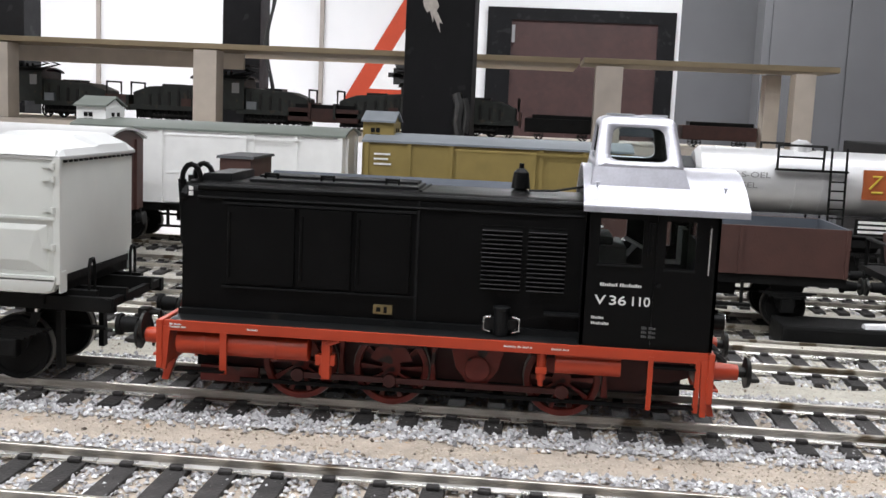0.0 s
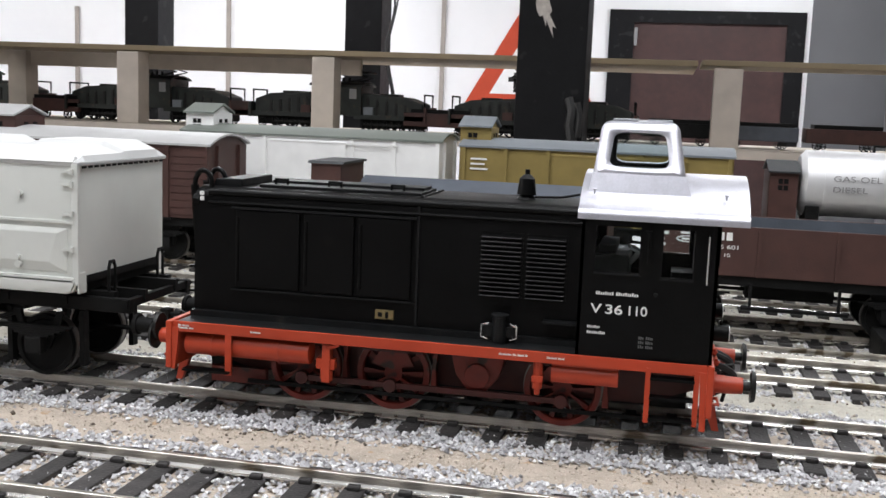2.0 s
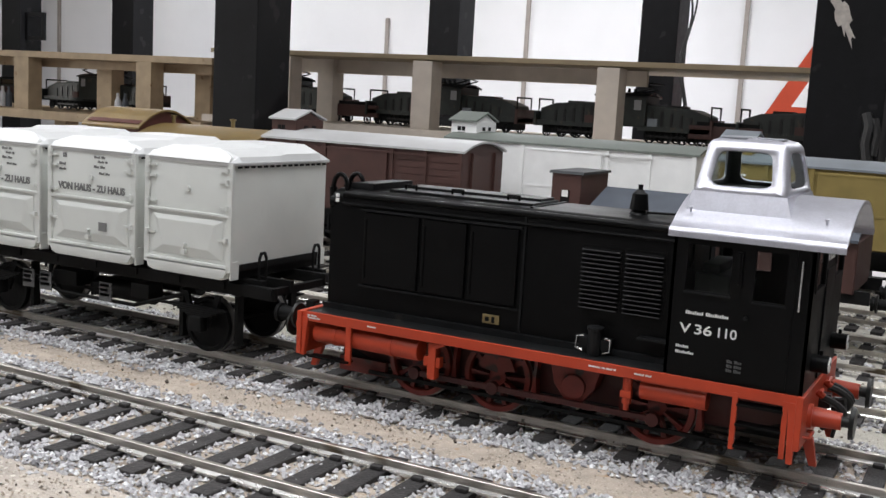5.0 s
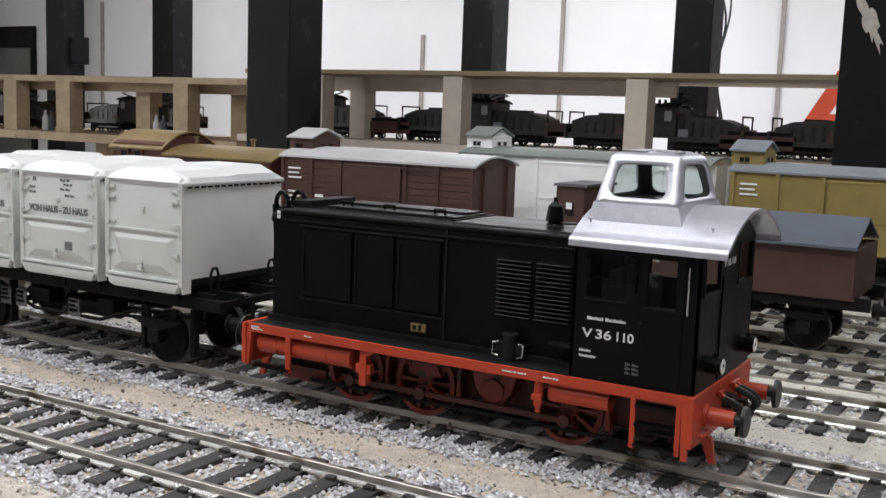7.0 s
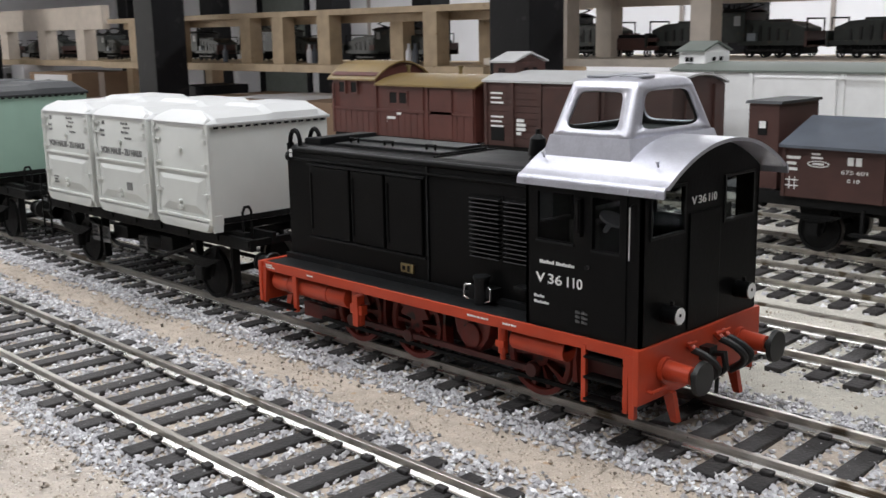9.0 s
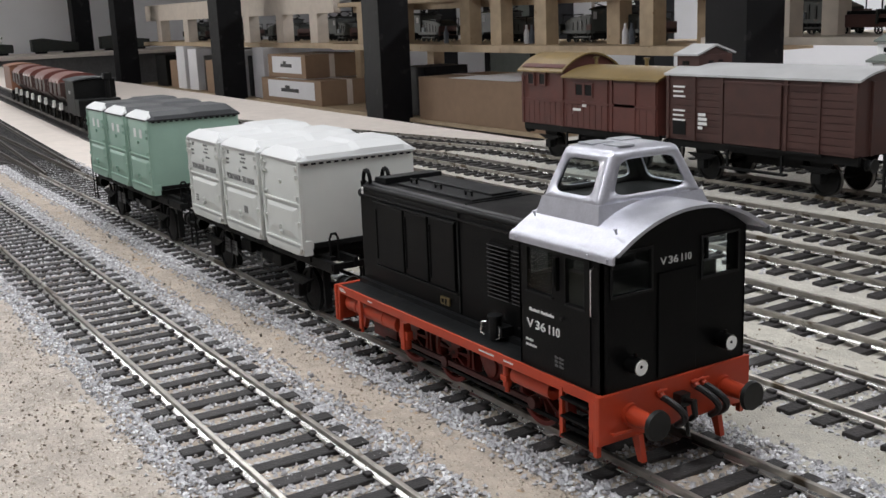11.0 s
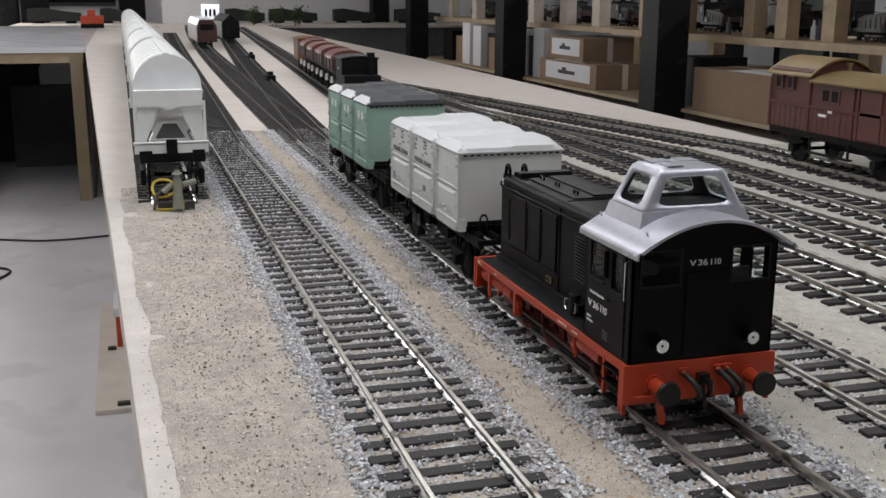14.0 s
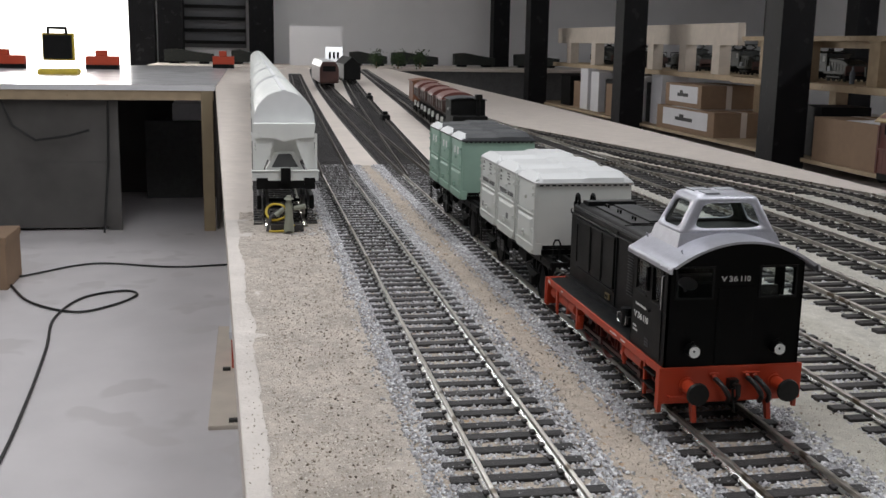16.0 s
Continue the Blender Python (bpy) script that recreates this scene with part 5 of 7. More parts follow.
for yy in (AY, BY):
    solid("track_bed", Shape().box(-149, fb(0, yy)[1] - 1.0, BZ - 0.2, -34, fb(0, yy)[1] + 1.0, BZ - 0.16), BED, "dark roadbed strip under a yard track", "track bed", kind="structure")


def underframe(t, h, u, wb=0.62, r=0.155, buf=0.15):
    for sgn in (-1, 1):
        part("solebar", Shape(u).box(-h, sgn * 0.36, 0.33, h, sgn * 0.4, 0.42), CHASSIS, t)
        for wx in (-h * wb, h * wb):
            part("axle_guard", Shape(u).prism([(wx - 0.13, 0.34), (wx + 0.13, 0.34), (wx + 0.06, 0.15), (wx - 0.06, 0.15)], "y", sgn * 0.31, sgn * 0.335), CHASSIS, t)
            part("axle_box", Shape(u).box(wx - 0.045, sgn * 0.32, 0.13, wx + 0.045, sgn * 0.39, 0.22), CHASSIS, t)
            sp = Shape(u)
            for k in range(4):
                sp.box(wx - 0.2 + 0.035 * k, sgn * 0.34, 0.265 - 0.013 * k, wx + 0.2 - 0.035 * k, sgn * 0.37, 0.276 - 0.013 * k)
            part("leaf_spring", sp, CHASSIS, t)
        part("step_board", Shape(u).box(-h * 0.35, sgn * 0.4, 0.17, h * 0.35, sgn * 0.46, 0.19).box(-h * 0.3, sgn * 0.4, 0.18, -h * 0.28, sgn * 0.42, 0.35).box(h * 0.28, sgn * 0.4, 0.18, h * 0.3, sgn * 0.42, 0.35), CHASSIS, t)
        buffers(t, sgn * h, sgn, u, 0.27, 0.33, None, buf, 0.065)
    part("brake_rigging", Shape(u).box(-h * 0.3, -0.12, 0.2, h * 0.3, 0.12, 0.36).tube([(-h * 0.5, 0, 0.25), (h * 0.5, 0, 0.22)], 0.014), CHASSIS, t)
    for sgn in (-1, 1):
        wheelset(t, sgn * h * wb, r, u, None, 0)


def arc_roof(u, x0, x1, w, z0, rise, over=0.0, th=0.02, n=14):
    ys = np.linspace(-w - over, w + over, n)
    top = [(y, z0 + rise * (1 - (abs(y) / (w + over)) ** 2)) for y in ys]
    return Shape(u).prism(top + [(y, z - th) for y, z in reversed(top)], "x", x0, x1)


def hut(t, x0, x1, w, z0, z1, mat, roofmat, u):
    """A brakeman's cabin with a gabled roof and small windows."""
    b = part("brakeman_hut", Shape(u).box(x0, -w, z0, x1, w, z1), mat, t, "small brakeman's cabin", bevel=0.006)
    part("hut_roof", Shape(u).prism([(-w - 0.04, z1 - 0.005), (0, z1 + 0.085), (w + 0.04, z1 - 0.005), (w + 0.04, z1 + 0.012), (0, z1 + 0.105), (-w - 0.04, z1 + 0.012)], "x", x0 - 0.015, x1 + 0.015), roofmat, b)
    part("hut_gable", Shape(u).prism([(-w, z1 - 0.01), (0, z1 + 0.08), (w, z1 - 0.01)], "x", x0 + 0.01, x1 - 0.01), mat, b)
    for zz in (z1 - 0.12, z1 - 0.06):
        for wx in (x0 + 0.08, x0 + 0.13):
            part("hut_window", Shape(u).box(wx, -w - 0.006, zz - 0.045, wx + 0.04, -w + 0.01, zz), CHASSIS, b, "small dark window pane")
        for wy in (-0.1, 0.04):
            part("hut_window", Shape(u).box(x1 - 0.01, wy, zz - 0.04, x1 + 0.006, wy + 0.06, zz), CHASSIS, b, "small dark window pane")


def box_wagon(x0, x1, y, body, roofmat, label, hut_at=None, planks=True, group="goods wagons in the yard", ink=LETTER, hut_w=0.24, centre=None, buf=0.15, tall=0.0):
    xm = (x0 + x1) / 2
    p = fb(0, y)
    t = thing("goods_wagon", (K * xm + CHAIN if centre is None else centre, p[1], BZ), label, "wagon", group)
    h, w, zb, zt, u = (x1 - x0) / 2, 0.43, 0.41, 1.055 + tall, V
    b = part("body", Shape(u).box(-h, -w, zb, h, w, zt).prism([(-w, zt - 0.002), (-w * 0.5, zt + 0.068), (0, zt + 0.088), (w * 0.5, zt + 0.068), (w, zt - 0.002)], "x", -h, h), body, t, "planked wagon body")
    part("roof", arc_roof(u, -h - 0.03, h + 0.03, w, zt + 0.02, 0.07 if tall else 0.09, 0.025), roofmat, t, "curved wagon roof", smooth=True)
    n = 9
    for k in range(n):
        z = zb + 0.03 + (zt - zb - 0.06) * k / n
        for a, c in ((-h + 0.02, -h * 0.34), (h * 0.34, h - 0.02)):
            if planks:
                part("plank", Shape(u).box(a, -w - 0.008, z, c, -w, z + (zt - zb - 0.06) / n - 0.008), body, b)
    for sx in (-h + 0.02, -h * 0.66, -h * 0.34, h * 0.34, h * 0.66, h - 0.02):
        part("upright", Shape(u).box(sx - 0.018, -w - 0.02, zb, sx + 0.018, -w, zt), body, t)
    d = part("sliding_door", Shape(u).box(-h * 0.3, -w - 0.03, zb + 0.01, h * 0.3, -w - 0.004, zt - 0.03), body, t, "sliding wagon door", bevel=0.006)
    part("door_bar", Shape(u).box(-h * 0.32, -w - 0.036, zt - 0.05, h * 0.7, -w - 0.026, zt - 0.035).box(-h * 0.3, -w - 0.036, zb + 0.3, h * 0.3, -w - 0.03, zb + 0.32), body, d)
    part("door_rail", Shape(u).box(-h * 0.35, -w - 0.02, zb - 0.02, h * 0.7, -w, zb), CHASSIS, t)
    for sx in (-0.12, 0.12):
        for ex in (h, -h - 0.025):
            part("end_post", Shape(u).box(ex, sx * 2 - 0.02, zb, ex + 0.025, sx * 2 + 0.02, zt), body, t)
    part("small_writing", bars(bars(bars(Shape(u), -h + 0.09, -w - 0.008, zt - 0.1, (0.16, 0.14, 0.17), 0.018, 0.03), -h + 0.09, -w - 0.008, zt - 0.34, (0.17, 0.15, 0.17), 0.018, 0.03), -h + 0.45, -w - 0.02, zt - 0.36, (0.1, 0.12, 0.12, 0.06), 0.03, 0.014), ink, t, "small lines of painted writing")
    part("notice_plate", Shape(u).box(-h + 0.09, -w - 0.014, zb + 0.05, -h + 0.27, -w - 0.004, zb + 0.19), CHASSIS, t)
    underframe(t, h, u, buf=buf)
    if hut_at == "left":
        hut(t, -h - 0.06, -h + 0.25, hut_w, zb, 1.25 + tall, body, roofmat, u)
    return t


box_wagon(-4.43, -1.72, FY, WAG_WHITE, ROOF_GREEN, "white refrigerator wagon with grey-green roof and brake hut", "left", planks=False, ink=LETTER_GREY, tall=0.075)
box_wagon(-1.5, 1.05, FY, WAG_OCHRE, ROOF_GREY, "ochre covered goods wagon with blue-grey roof and hut", "left", planks=False, tall=0.05)
box_wagon(-7.36, -5.08, EY, WAG_BROWN, ROOF_PALE, "red-brown planked goods wagon with pale roof and hut", "left", centre=-9.2, buf=0.08)


def caboose(x0, x1, y):
    t = thing("guards_van", (-14.15, fb(0, y)[1], BZ), "red-brown guard's van with golden-brown roofs and lookout", "wagon", "goods wagons in the yard")
    h, w, zb, zt, u = (x1 - x0) / 2, 0.43, 0.41, 0.99, V
    m = -h + 0.8
    zl = zt + 0.1
    part("body", Shape(u).box(m, -w, zb, h, w, zt).prism([(-w, zt), (-w * .5, zt + 0.07), (0, zt + 0.09), (w * .5, zt + 0.07), (w, zt)], "x", m, h), VAN_RED, t, "boarded van body")
    part("lookout_body", Shape(u).box(-h, -w * 0.97, zb, m, w * 0.97, zl).prism([(-w, zl), (-w * .6, zl + 0.09), (0, zl + 0.14), (w * .6, zl + 0.09), (w, zl)], "x", -h, m - 0.02), VAN_RED, t, "raised lookout end of the van")
    part("roof", arc_roof(u, m + 0.02, h + 0.05, w, zt + 0.01, 0.11, 0.045), ROOF_GOLD, t, "golden-brown curved roof", smooth=True)
    part("lookout_roof", arc_roof(u, -h - 0.05, m + 0.02, w, zl - 0.04, 0.2, 0.03), ROOF_GOLD, t, "golden-brown arched lookout roof", smooth=True)
    for vx in (m + 0.1, m + 0.95):
        part("chimney", Shape(u).cyl((vx, 0, zt + 0.09), (vx, 0, zt + 0.2), 0.022, 10).cyl((vx, 0, zt + 0.19), (vx, 0, zt + 0.21), 0.035, 10), BRASS, t, "small roof vent")
    for a, b, z in ((-h + 0.14, -h + 0.24, zl), (-h + 0.36, -h + 0.46, zl), (m + 0.24, m + 0.36, zt), (m + 0.4, m + 0.52, zt), (m + 0.98, m + 1.2, zt)):
        f = part("window_frame", Shape(u).wall("y", -w - 0.01, -w + 0.01, a - 0.02, b + 0.02, z - 0.22, z - 0.06, [(a, z - 0.2, b, z - 0.08)]), VAN_RED, t)
        part("window_pane", Shape(u).box(a, -w - 0.004, z - 0.2, b, -w + 0.012, z - 0.08), CHASSIS, f, "dark window")
    for sx in (-h + 0.03, m, m + 0.78, m + 0.86, h - 0.03):
        part("upright", Shape(u).box(sx - 0.016, -w - 0.016, zb, sx + 0.016, -w, zt), VAN_RED, t)
    n = 22
    for k in range(n):
        bx = -h + 0.05 + (2 * h - 0.1) * k / n
        part("plank", Shape(u).box(bx, -w - 0.006, zb + 0.01, bx + (2 * h - 0.1) / n - 0.008, -w, zb + 0.27), VAN_RED, t)
    part("belt_rail", Shape(u).box(-h, -w - 0.014, zb + 0.28, h, -w, zb + 0.31), VAN_RED, t)
    part("door", Shape(u).box(m + 0.9, -w - 0.014, zb + 0.02, m + 1.24, -w - 0.002, zt - 0.03), VAN_RED, t, bevel=0.005)
    part("small_writing", bars(bars(Shape(u), m + 0.36, -w - 0.008, zt - 0.27, (0.07,), 0.06, 0.01), m + 0.2, -w - 0.015, zb + 0.23, (0.14, 0.0), 0.03, 0.01), LETTER, t, "small lines of painted writing")
    underframe(t, h, V, buf=0.08)
    return t


caboose(-9.87, -7.5, EY)


def tank_wagon(x0, x1, y):
    xm = (x0 + x1) / 2
    t = thing("tank_wagon", (K * xm + CHAIN, fb(0, y)[1], BZ), "silver tank wagon with black walkway and brown hut", "wagon", "goods wagons in the yard")
    u, h = V, (x1 - x0) / 2
    a, b, zc, r = -h + 0.32, h - 0.05, 0.9, 0.31
    part("tank", Shape(u).cyl((a, 0, zc), (b, 0, zc), r, 32).cyl((a - 0.05, 0, zc), (a, 0, zc), r * 0.82, 32, r).cyl((b, 0, zc), (b + 0.05, 0, zc), r, 32, r * 0.82), TANK, t, "silver tank barrel", smooth=True)
    for bx in (a + 0.15, (a + b) / 2 - 0.1, (a + b) / 2 + 0.15, b - 0.15):
        part("tank_band", Shape(u).cyl((bx, 0, zc), (bx + 0.03, 0, zc), r + 0.006, 32), TANK, t, smooth=True)
    for words, z, w in (("GAS-OEL", 0.04, 0.42), ("DIESEL", -0.06, 0.3)):
        lettering(words, 0.075, LETTER_GREY, t, Matrix.Translation((a + 0.22, -0.318, zc + z)) @ pose(0, 0, 0, 90, 0, 0), u=u, width=w, label="dark painted words")
    part("dome", Shape(u).cyl(((a + b) / 2, 0, zc + r - 0.03), ((a + b) / 2, 0, zc + r + 0.07), 0.1, 18).cyl(((a + b) / 2, 0, zc + r + 0.07), ((a + b) / 2, 0, zc + r + 0.1), 0.085, 18, 0.04), TANK, t, "silver filling dome", smooth=True)
    m = (a + b) / 2
    for sgn in (-1, 1):
        part("walkway", Shape(u).box(m - 0.3, sgn * 0.3, zc + 0.12, m + 0.36, sgn * 0.4, zc + 0.14), CHASSIS, t, "black walkway")
        part("railing", Shape(u).tube([(m - 0.3, sgn * 0.4, zc + 0.13), (m - 0.3, sgn * 0.4, zc + 0.36), (m + 0.12, sgn * 0.4, zc + 0.36), (m + 0.12, sgn * 0.4, zc + 0.13)], 0.012).tube([(m - 0.3, sgn * 0.4, zc + 0.25), (m + 0.12, sgn * 0.4, zc + 0.25)], 0.01), CHASSIS, t, "black railing")
        lad = Shape(u).tube([(m + 0.2, sgn * 0.42, 0.36), (m + 0.2, sgn * 0.36, zc + 0.35)], 0.011).tube([(m + 0.34, sgn * 0.42, 0.36), (m + 0.34, sgn * 0.36, zc + 0.35)], 0.011)
        for k in range(7):
            lad.box(m + 0.2, sgn * 0.405, 0.42 + 0.085 * k, m + 0.34, sgn * 0.425, 0.435 + 0.085 * k)
        part("ladder", lad, CHASSIS, t, "black ladder")
    part("sign", Shape(u).box(m + 0.52, -0.325, zc - 0.12, m + 0.76, -0.3, zc + 0.16), ORANGE, t, "orange-brown square sign with plain mark")
    part("sign_mark", Shape(u).tube([(m + 0.58, -0.328, zc - 0.02), (m + 0.68, -0.328, zc + 0.1), (m + 0.6, -0.328, zc + 0.1)], 0.012).tube([(m + 0.6, -0.328, zc - 0.05), (m + 0.7, -0.328, zc - 0.05)], 0.012), YELLOW, t)
    part("notice_plate", Shape(u).box(m + 0.45, -0.42, 0.45, m + 0.82, -0.405, 0.6), CHASSIS, t)
    part("small_writing", bars(Shape(u), m + 0.48, -0.42, 0.585, (0.3, 0.26, 0.3), 0.025, 0.02), LETTER, t, "small lines of painted writing")
    for sx in (a, b - 0.12):
        part("saddle", Shape(u).box(sx, -0.3, 0.42, sx + 0.12, 0.3, 0.7), CHASSIS, t)
    part("deck", Shape(u).box(-h, -0.4, 0.4, h, 0.4, 0.43), CHASSIS, t)
    hut(t, -h - 0.02, -h + 0.24, 0.3, 0.42, 1.0, WAG_BROWN, DARK_ROOF, u)
    underframe(t, h, u)
    return t


tank_wagon(1.42, 3.75, FY)


def lid_wagon(x0, x1, y, with_hut, label, pitched):
    xm = (x0 + x1) / 2
    t = thing("lidded_wagon" if pitched else "open_wagon", (K * xm + CHAIN * 0.6, fb(0, y)[1], BZ), label, "wagon", "short wagons in the yard")
    h, w, zb, zt, u = (x1 - x0) / 2, 0.43, 0.4, 0.745, V
    a = -h + (0.1 if with_hut else 0)
    if pitched:
        part("body", Shape(u).box(a, -w, zb, h, w, zt - 0.004), WAG_BROWN, t, "red-brown wagon sides")
        part("lid", Shape(u).prism([(-w - 0.05, zt), (0, zt + 0.17), (w + 0.05, zt), (w + 0.05, zt + 0.02), (0, zt + 0.19), (-w - 0.05, zt + 0.02)], "x", a, h), LID_BLUE, t, "blue-grey pitched lid")
        part("lid_gable", Shape(u).prism([(-w, zt), (0, zt + 0.165), (w, zt)], "x", a + 0.02, a + 0.04), WAG_BROWN, t)
    else:
        for sgn in (-1, 1):
            part("side_wall", Shape(u).box(a, sgn * w, zb, h, sgn * (w - 0.02), zt), WAG_BROWN, t, "red-brown wagon side", bevel=0.004)
            part("side_lining", Shape(u).box(a + 0.02, sgn * (w - 0.02), zb, h - 0.02, sgn * (w - 0.03), zt - 0.004), LID_BLUE, t, "blue-grey inner lining")
        for ex in (a, h - 0.02):
            part("end_wall", Shape(u).box(ex, -w + 0.03, zb, ex + 0.02, w - 0.03, zt), LID_BLUE, t)
        part("floor_boards", Shape(u).box(a, -w + 0.03, zb, h, w - 0.03, zb + 0.03), LID_BLUE, t, "blue-grey wagon floor")
    for k in range(4):
        sx = a + 0.02 + (h - a - 0.04) * (0, 0.37, 0.63, 1)[k]
        part("upright", Shape(u).box(sx - 0.012, -w - 0.014, zb, sx + 0.012, -w, zt), WAG_BROWN, t)
    face = -w - 0.002
    part("small_writing", bars(bars(Shape(u), a + 0.04, face, zt - 0.06, (0.1, 0.07, 0.08), 0.02, 0.02), a + 0.22, face, zt - 0.03, (0.06, 0.08), 0.014, 0.012), LETTER, t, "small lines of painted writing")
    part("oval_mark", Shape(u).tube([(a + 0.27 + 0.075 * math.cos(k * math.pi / 8), face - 0.002, zt - 0.105 + 0.02 * math.sin(k * math.pi / 8)) for k in range(17)], 0.004, 4).box(a + 0.23, face - 0.004, zt - 0.112, a + 0.31, face, zt - 0.098), LETTER, t, "white oval mark")
    lattice = Shape(u)
    for k in range(2):
        lattice.box(a + 0.03, face - 0.003, zb + 0.075 + 0.04 * k, a + 0.13, face, zb + 0.083 + 0.04 * k).box(a + 0.06 + 0.04 * k, face - 0.003, zb + 0.055, a + 0.067 + 0.04 * k, face, zb + 0.14)
    part("load_table", lattice, LETTER, t, "white ruled table")
    part("initials", Shape(u).box(a + 0.475, face - 0.003, zt - 0.1, a + 0.515, face, zt - 0.045).box(a + 0.53, face - 0.003, zt - 0.1, a + 0.57, face, zt - 0.045), LETTER, t, "two white painted blocks")
    lettering("675 601", 0.04, LETTER, t, Matrix.Translation((a + 0.43, face, zt - 0.16)) @ pose(0, 0, 0, 90, 0, 0), u=u, width=0.18, label="white painted number")
    lettering("8 10", 0.036, LETTER, t, Matrix.Translation((a + 0.475, face, zt - 0.215)) @ pose(0, 0, 0, 90, 0, 0), u=u, width=0.085, label="white painted number")
    if with_hut:
        hh = part("brakeman_hut", Shape(u).box(-h - 0.24, -0.3, 0.4, -h + 0.0, 0.3, 1.03), WAG_BROWN, t, "red-brown brakeman's cabin", bevel=0.006)
        part("hut_roof", Shape(u).prism([(-0.32, 1.025), (0.32, 1.025), (0.3, 1.045), (-0.3, 1.045)], "x", -h - 0.26, -h + 0.02), DARK_ROOF, hh)
        part("hut_window", Shape(u).box(-h - 0.16, -0.306, 0.8, -h - 0.09, -0.29, 0.9), CHASSIS, hh)
        part("hut_paper", Shape(u).box(-h - 0.15, -0.309, 0.85, -h - 0.1, -0.3, 0.9), LETTER, hh)
        part("end_platform", Shape(u).box(-h - 0.5, -0.38, 0.38, -h, 0.38, 0.42), CHASSIS, t)
        part("railing", Shape(u).tube([(-h - 0.5, -0.36, 0.42), (-h - 0.5, -0.36, 0.65), (-h - 0.5, 0.36, 0.65), (-h - 0.5, 0.36, 0.42)], 0.012), CHASSIS, t)
    underframe(t, h + (0.1 if with_hut else 0), V)
    return t


lid_wagon(-1.92, 0.1, DY, True, "red-brown wagon with blue-grey pitched lid and hut", True)
lid_wagon(0.38, 2.4, DY, False, "open red-brown wagon lined in blue-grey", False)


def low_wagon(x0, x1, y):
    t = thing("low_wagon", (K * (x0 + x1) / 2, fb(0, y)[1], BZ), "low red-brown side-tipping wagon with white diagonal struts", "wagon", "short wagons in the yard")
    h, u = (x1 - x0) / 2, V
    part("tub", Shape(u).prism([(-0.3, 0.42), (0.3, 0.42), (0.43, 0.66), (-0.43, 0.66)], "x", -h + 0.16, h - 0.05), WAG_BROWN, t, "red-brown sloping tub", bevel=0.01)
    for k in range(4):
        a = -h + 0.14 + (2 * h - 0.3) * k / 4
        part("strut", Shape(u).tube([(a, -0.44, 0.66), (a + 0.3, -0.4, 0.36)], 0.018), LETTER, t, "white diagonal strut")
    part("deck", Shape(u).box(-h, -0.36, 0.36, h, 0.36, 0.41), CHASSIS, t)
    part("end_rail", Shape(u).tube([(-h + 0.03, -0.33, 0.4), (-h + 0.03, -0.33, 0.62), (-h + 0.03, 0.33, 0.62), (-h + 0.03, 0.33, 0.4)], 0.014), CHASSIS, t)
    underframe(t, h, u)
    return t


low_wagon(2.75, 4.8, DY)

tray = thing("black_tray", (7.6, 9.8, BZ - 0.14), "low black tray with a pale curved strip between yard tracks", "tray")
part("body", Shape().box(-3.7, -0.42, 0, 5.5, 0.42, 0.34), CHASSIS, tray, "black tray body", bevel=0.05)
part("strip", Shape().tube([(-2.6, -0.3, 0.34), (-1.2, -0.2, 0.4), (1.0, -0.1, 0.41), (3.4, -0.05, 0.41), (5.2, -0.05, 0.39)], 0.07, 8), PAPER, tray, "pale curved strip", smooth=True)

# ---- columns ----


def column(x, y, w, d, label, row):
    p = fh(x, y)
    return solid("column", Shape().box(-w, 0, FLOOR_Z, w, 2 * d, CEIL_Z), COLUMN, label, "column", group=row, at=(p[0], p[1], 0), bevel=0.05)


for cx in (-1.03, -10.12, -21.65, -32.55, -44.7, -52.0):
    column(cx, 8.7, 1.36, 1.35, "square black-painted column beside the yard" + (" with chipped paint" if cx == -1.03 else ""), "front columns")
for cx in (-6.85, -12.65, -24.1, -29.2, -37.0, -44.0):
    column(cx, 20.0, 1.4, 1.35, "square black column near the white wall", "rear columns")
px, py, _ = fh(-1.03, 8.7)
chip = Shape()
rnd = random.Random(12)
edge = []
for k, a in enumerate(np.linspace(0, 2 * math.pi, 27)[:-1]):
    r = 0.75 + 0.45 * noise.noise((3 * math.cos(a), 3 * math.sin(a), 4.2)) + rnd.uniform(-0.12, 0.12)
    edge.append((0.15 + 0.36 * r * math.cos(a) - 0.5 * math.sin(a) * r, 8.55 + 1.2 * r * math.sin(a)))
chip.prism(edge, "y", -0.012, 0.004)
solid("paint_chip", chip, BARE, "bare plaster where black column paint chipped off", "paint chip", at=(px - 0.6, py, -3.03))
solid("cable_coil", Shape(U * 1.5).tube([(0, 0, 2.2), (0.1, -0.1, 1.9), (0.05, -0.12, 1.5), (0.12, -0.1, 1.1), (0.02, -0.1, 0.7)], 0.14, 8).tube([(0.2, -0.08, 2.1), (0.3, -0.1, 1.7), (0.25, -0.1, 1.2)], 0.1, 8), CABLE, "dark bundle tied to the black column", "cable", at=(px + 0.8, py, -1.4), smooth=True)

# ---- shelf with crocodile locomotives ----
SY = 10.5


shelf_right = thing("wooden_shelf", (0, 0, 0), "long two-level wooden shelf carrying dark model locomotives", "shelf", "shelves")
shelf_left = thing("wooden_shelf", (0, 0, 0), "long two-level pine shelf beyond the black column", "shelf", "shelves")
shelf_far = thing("wooden_shelf", (0, 0, 0), "pine shelf with a pale front board far along", "shelf", "shelves")


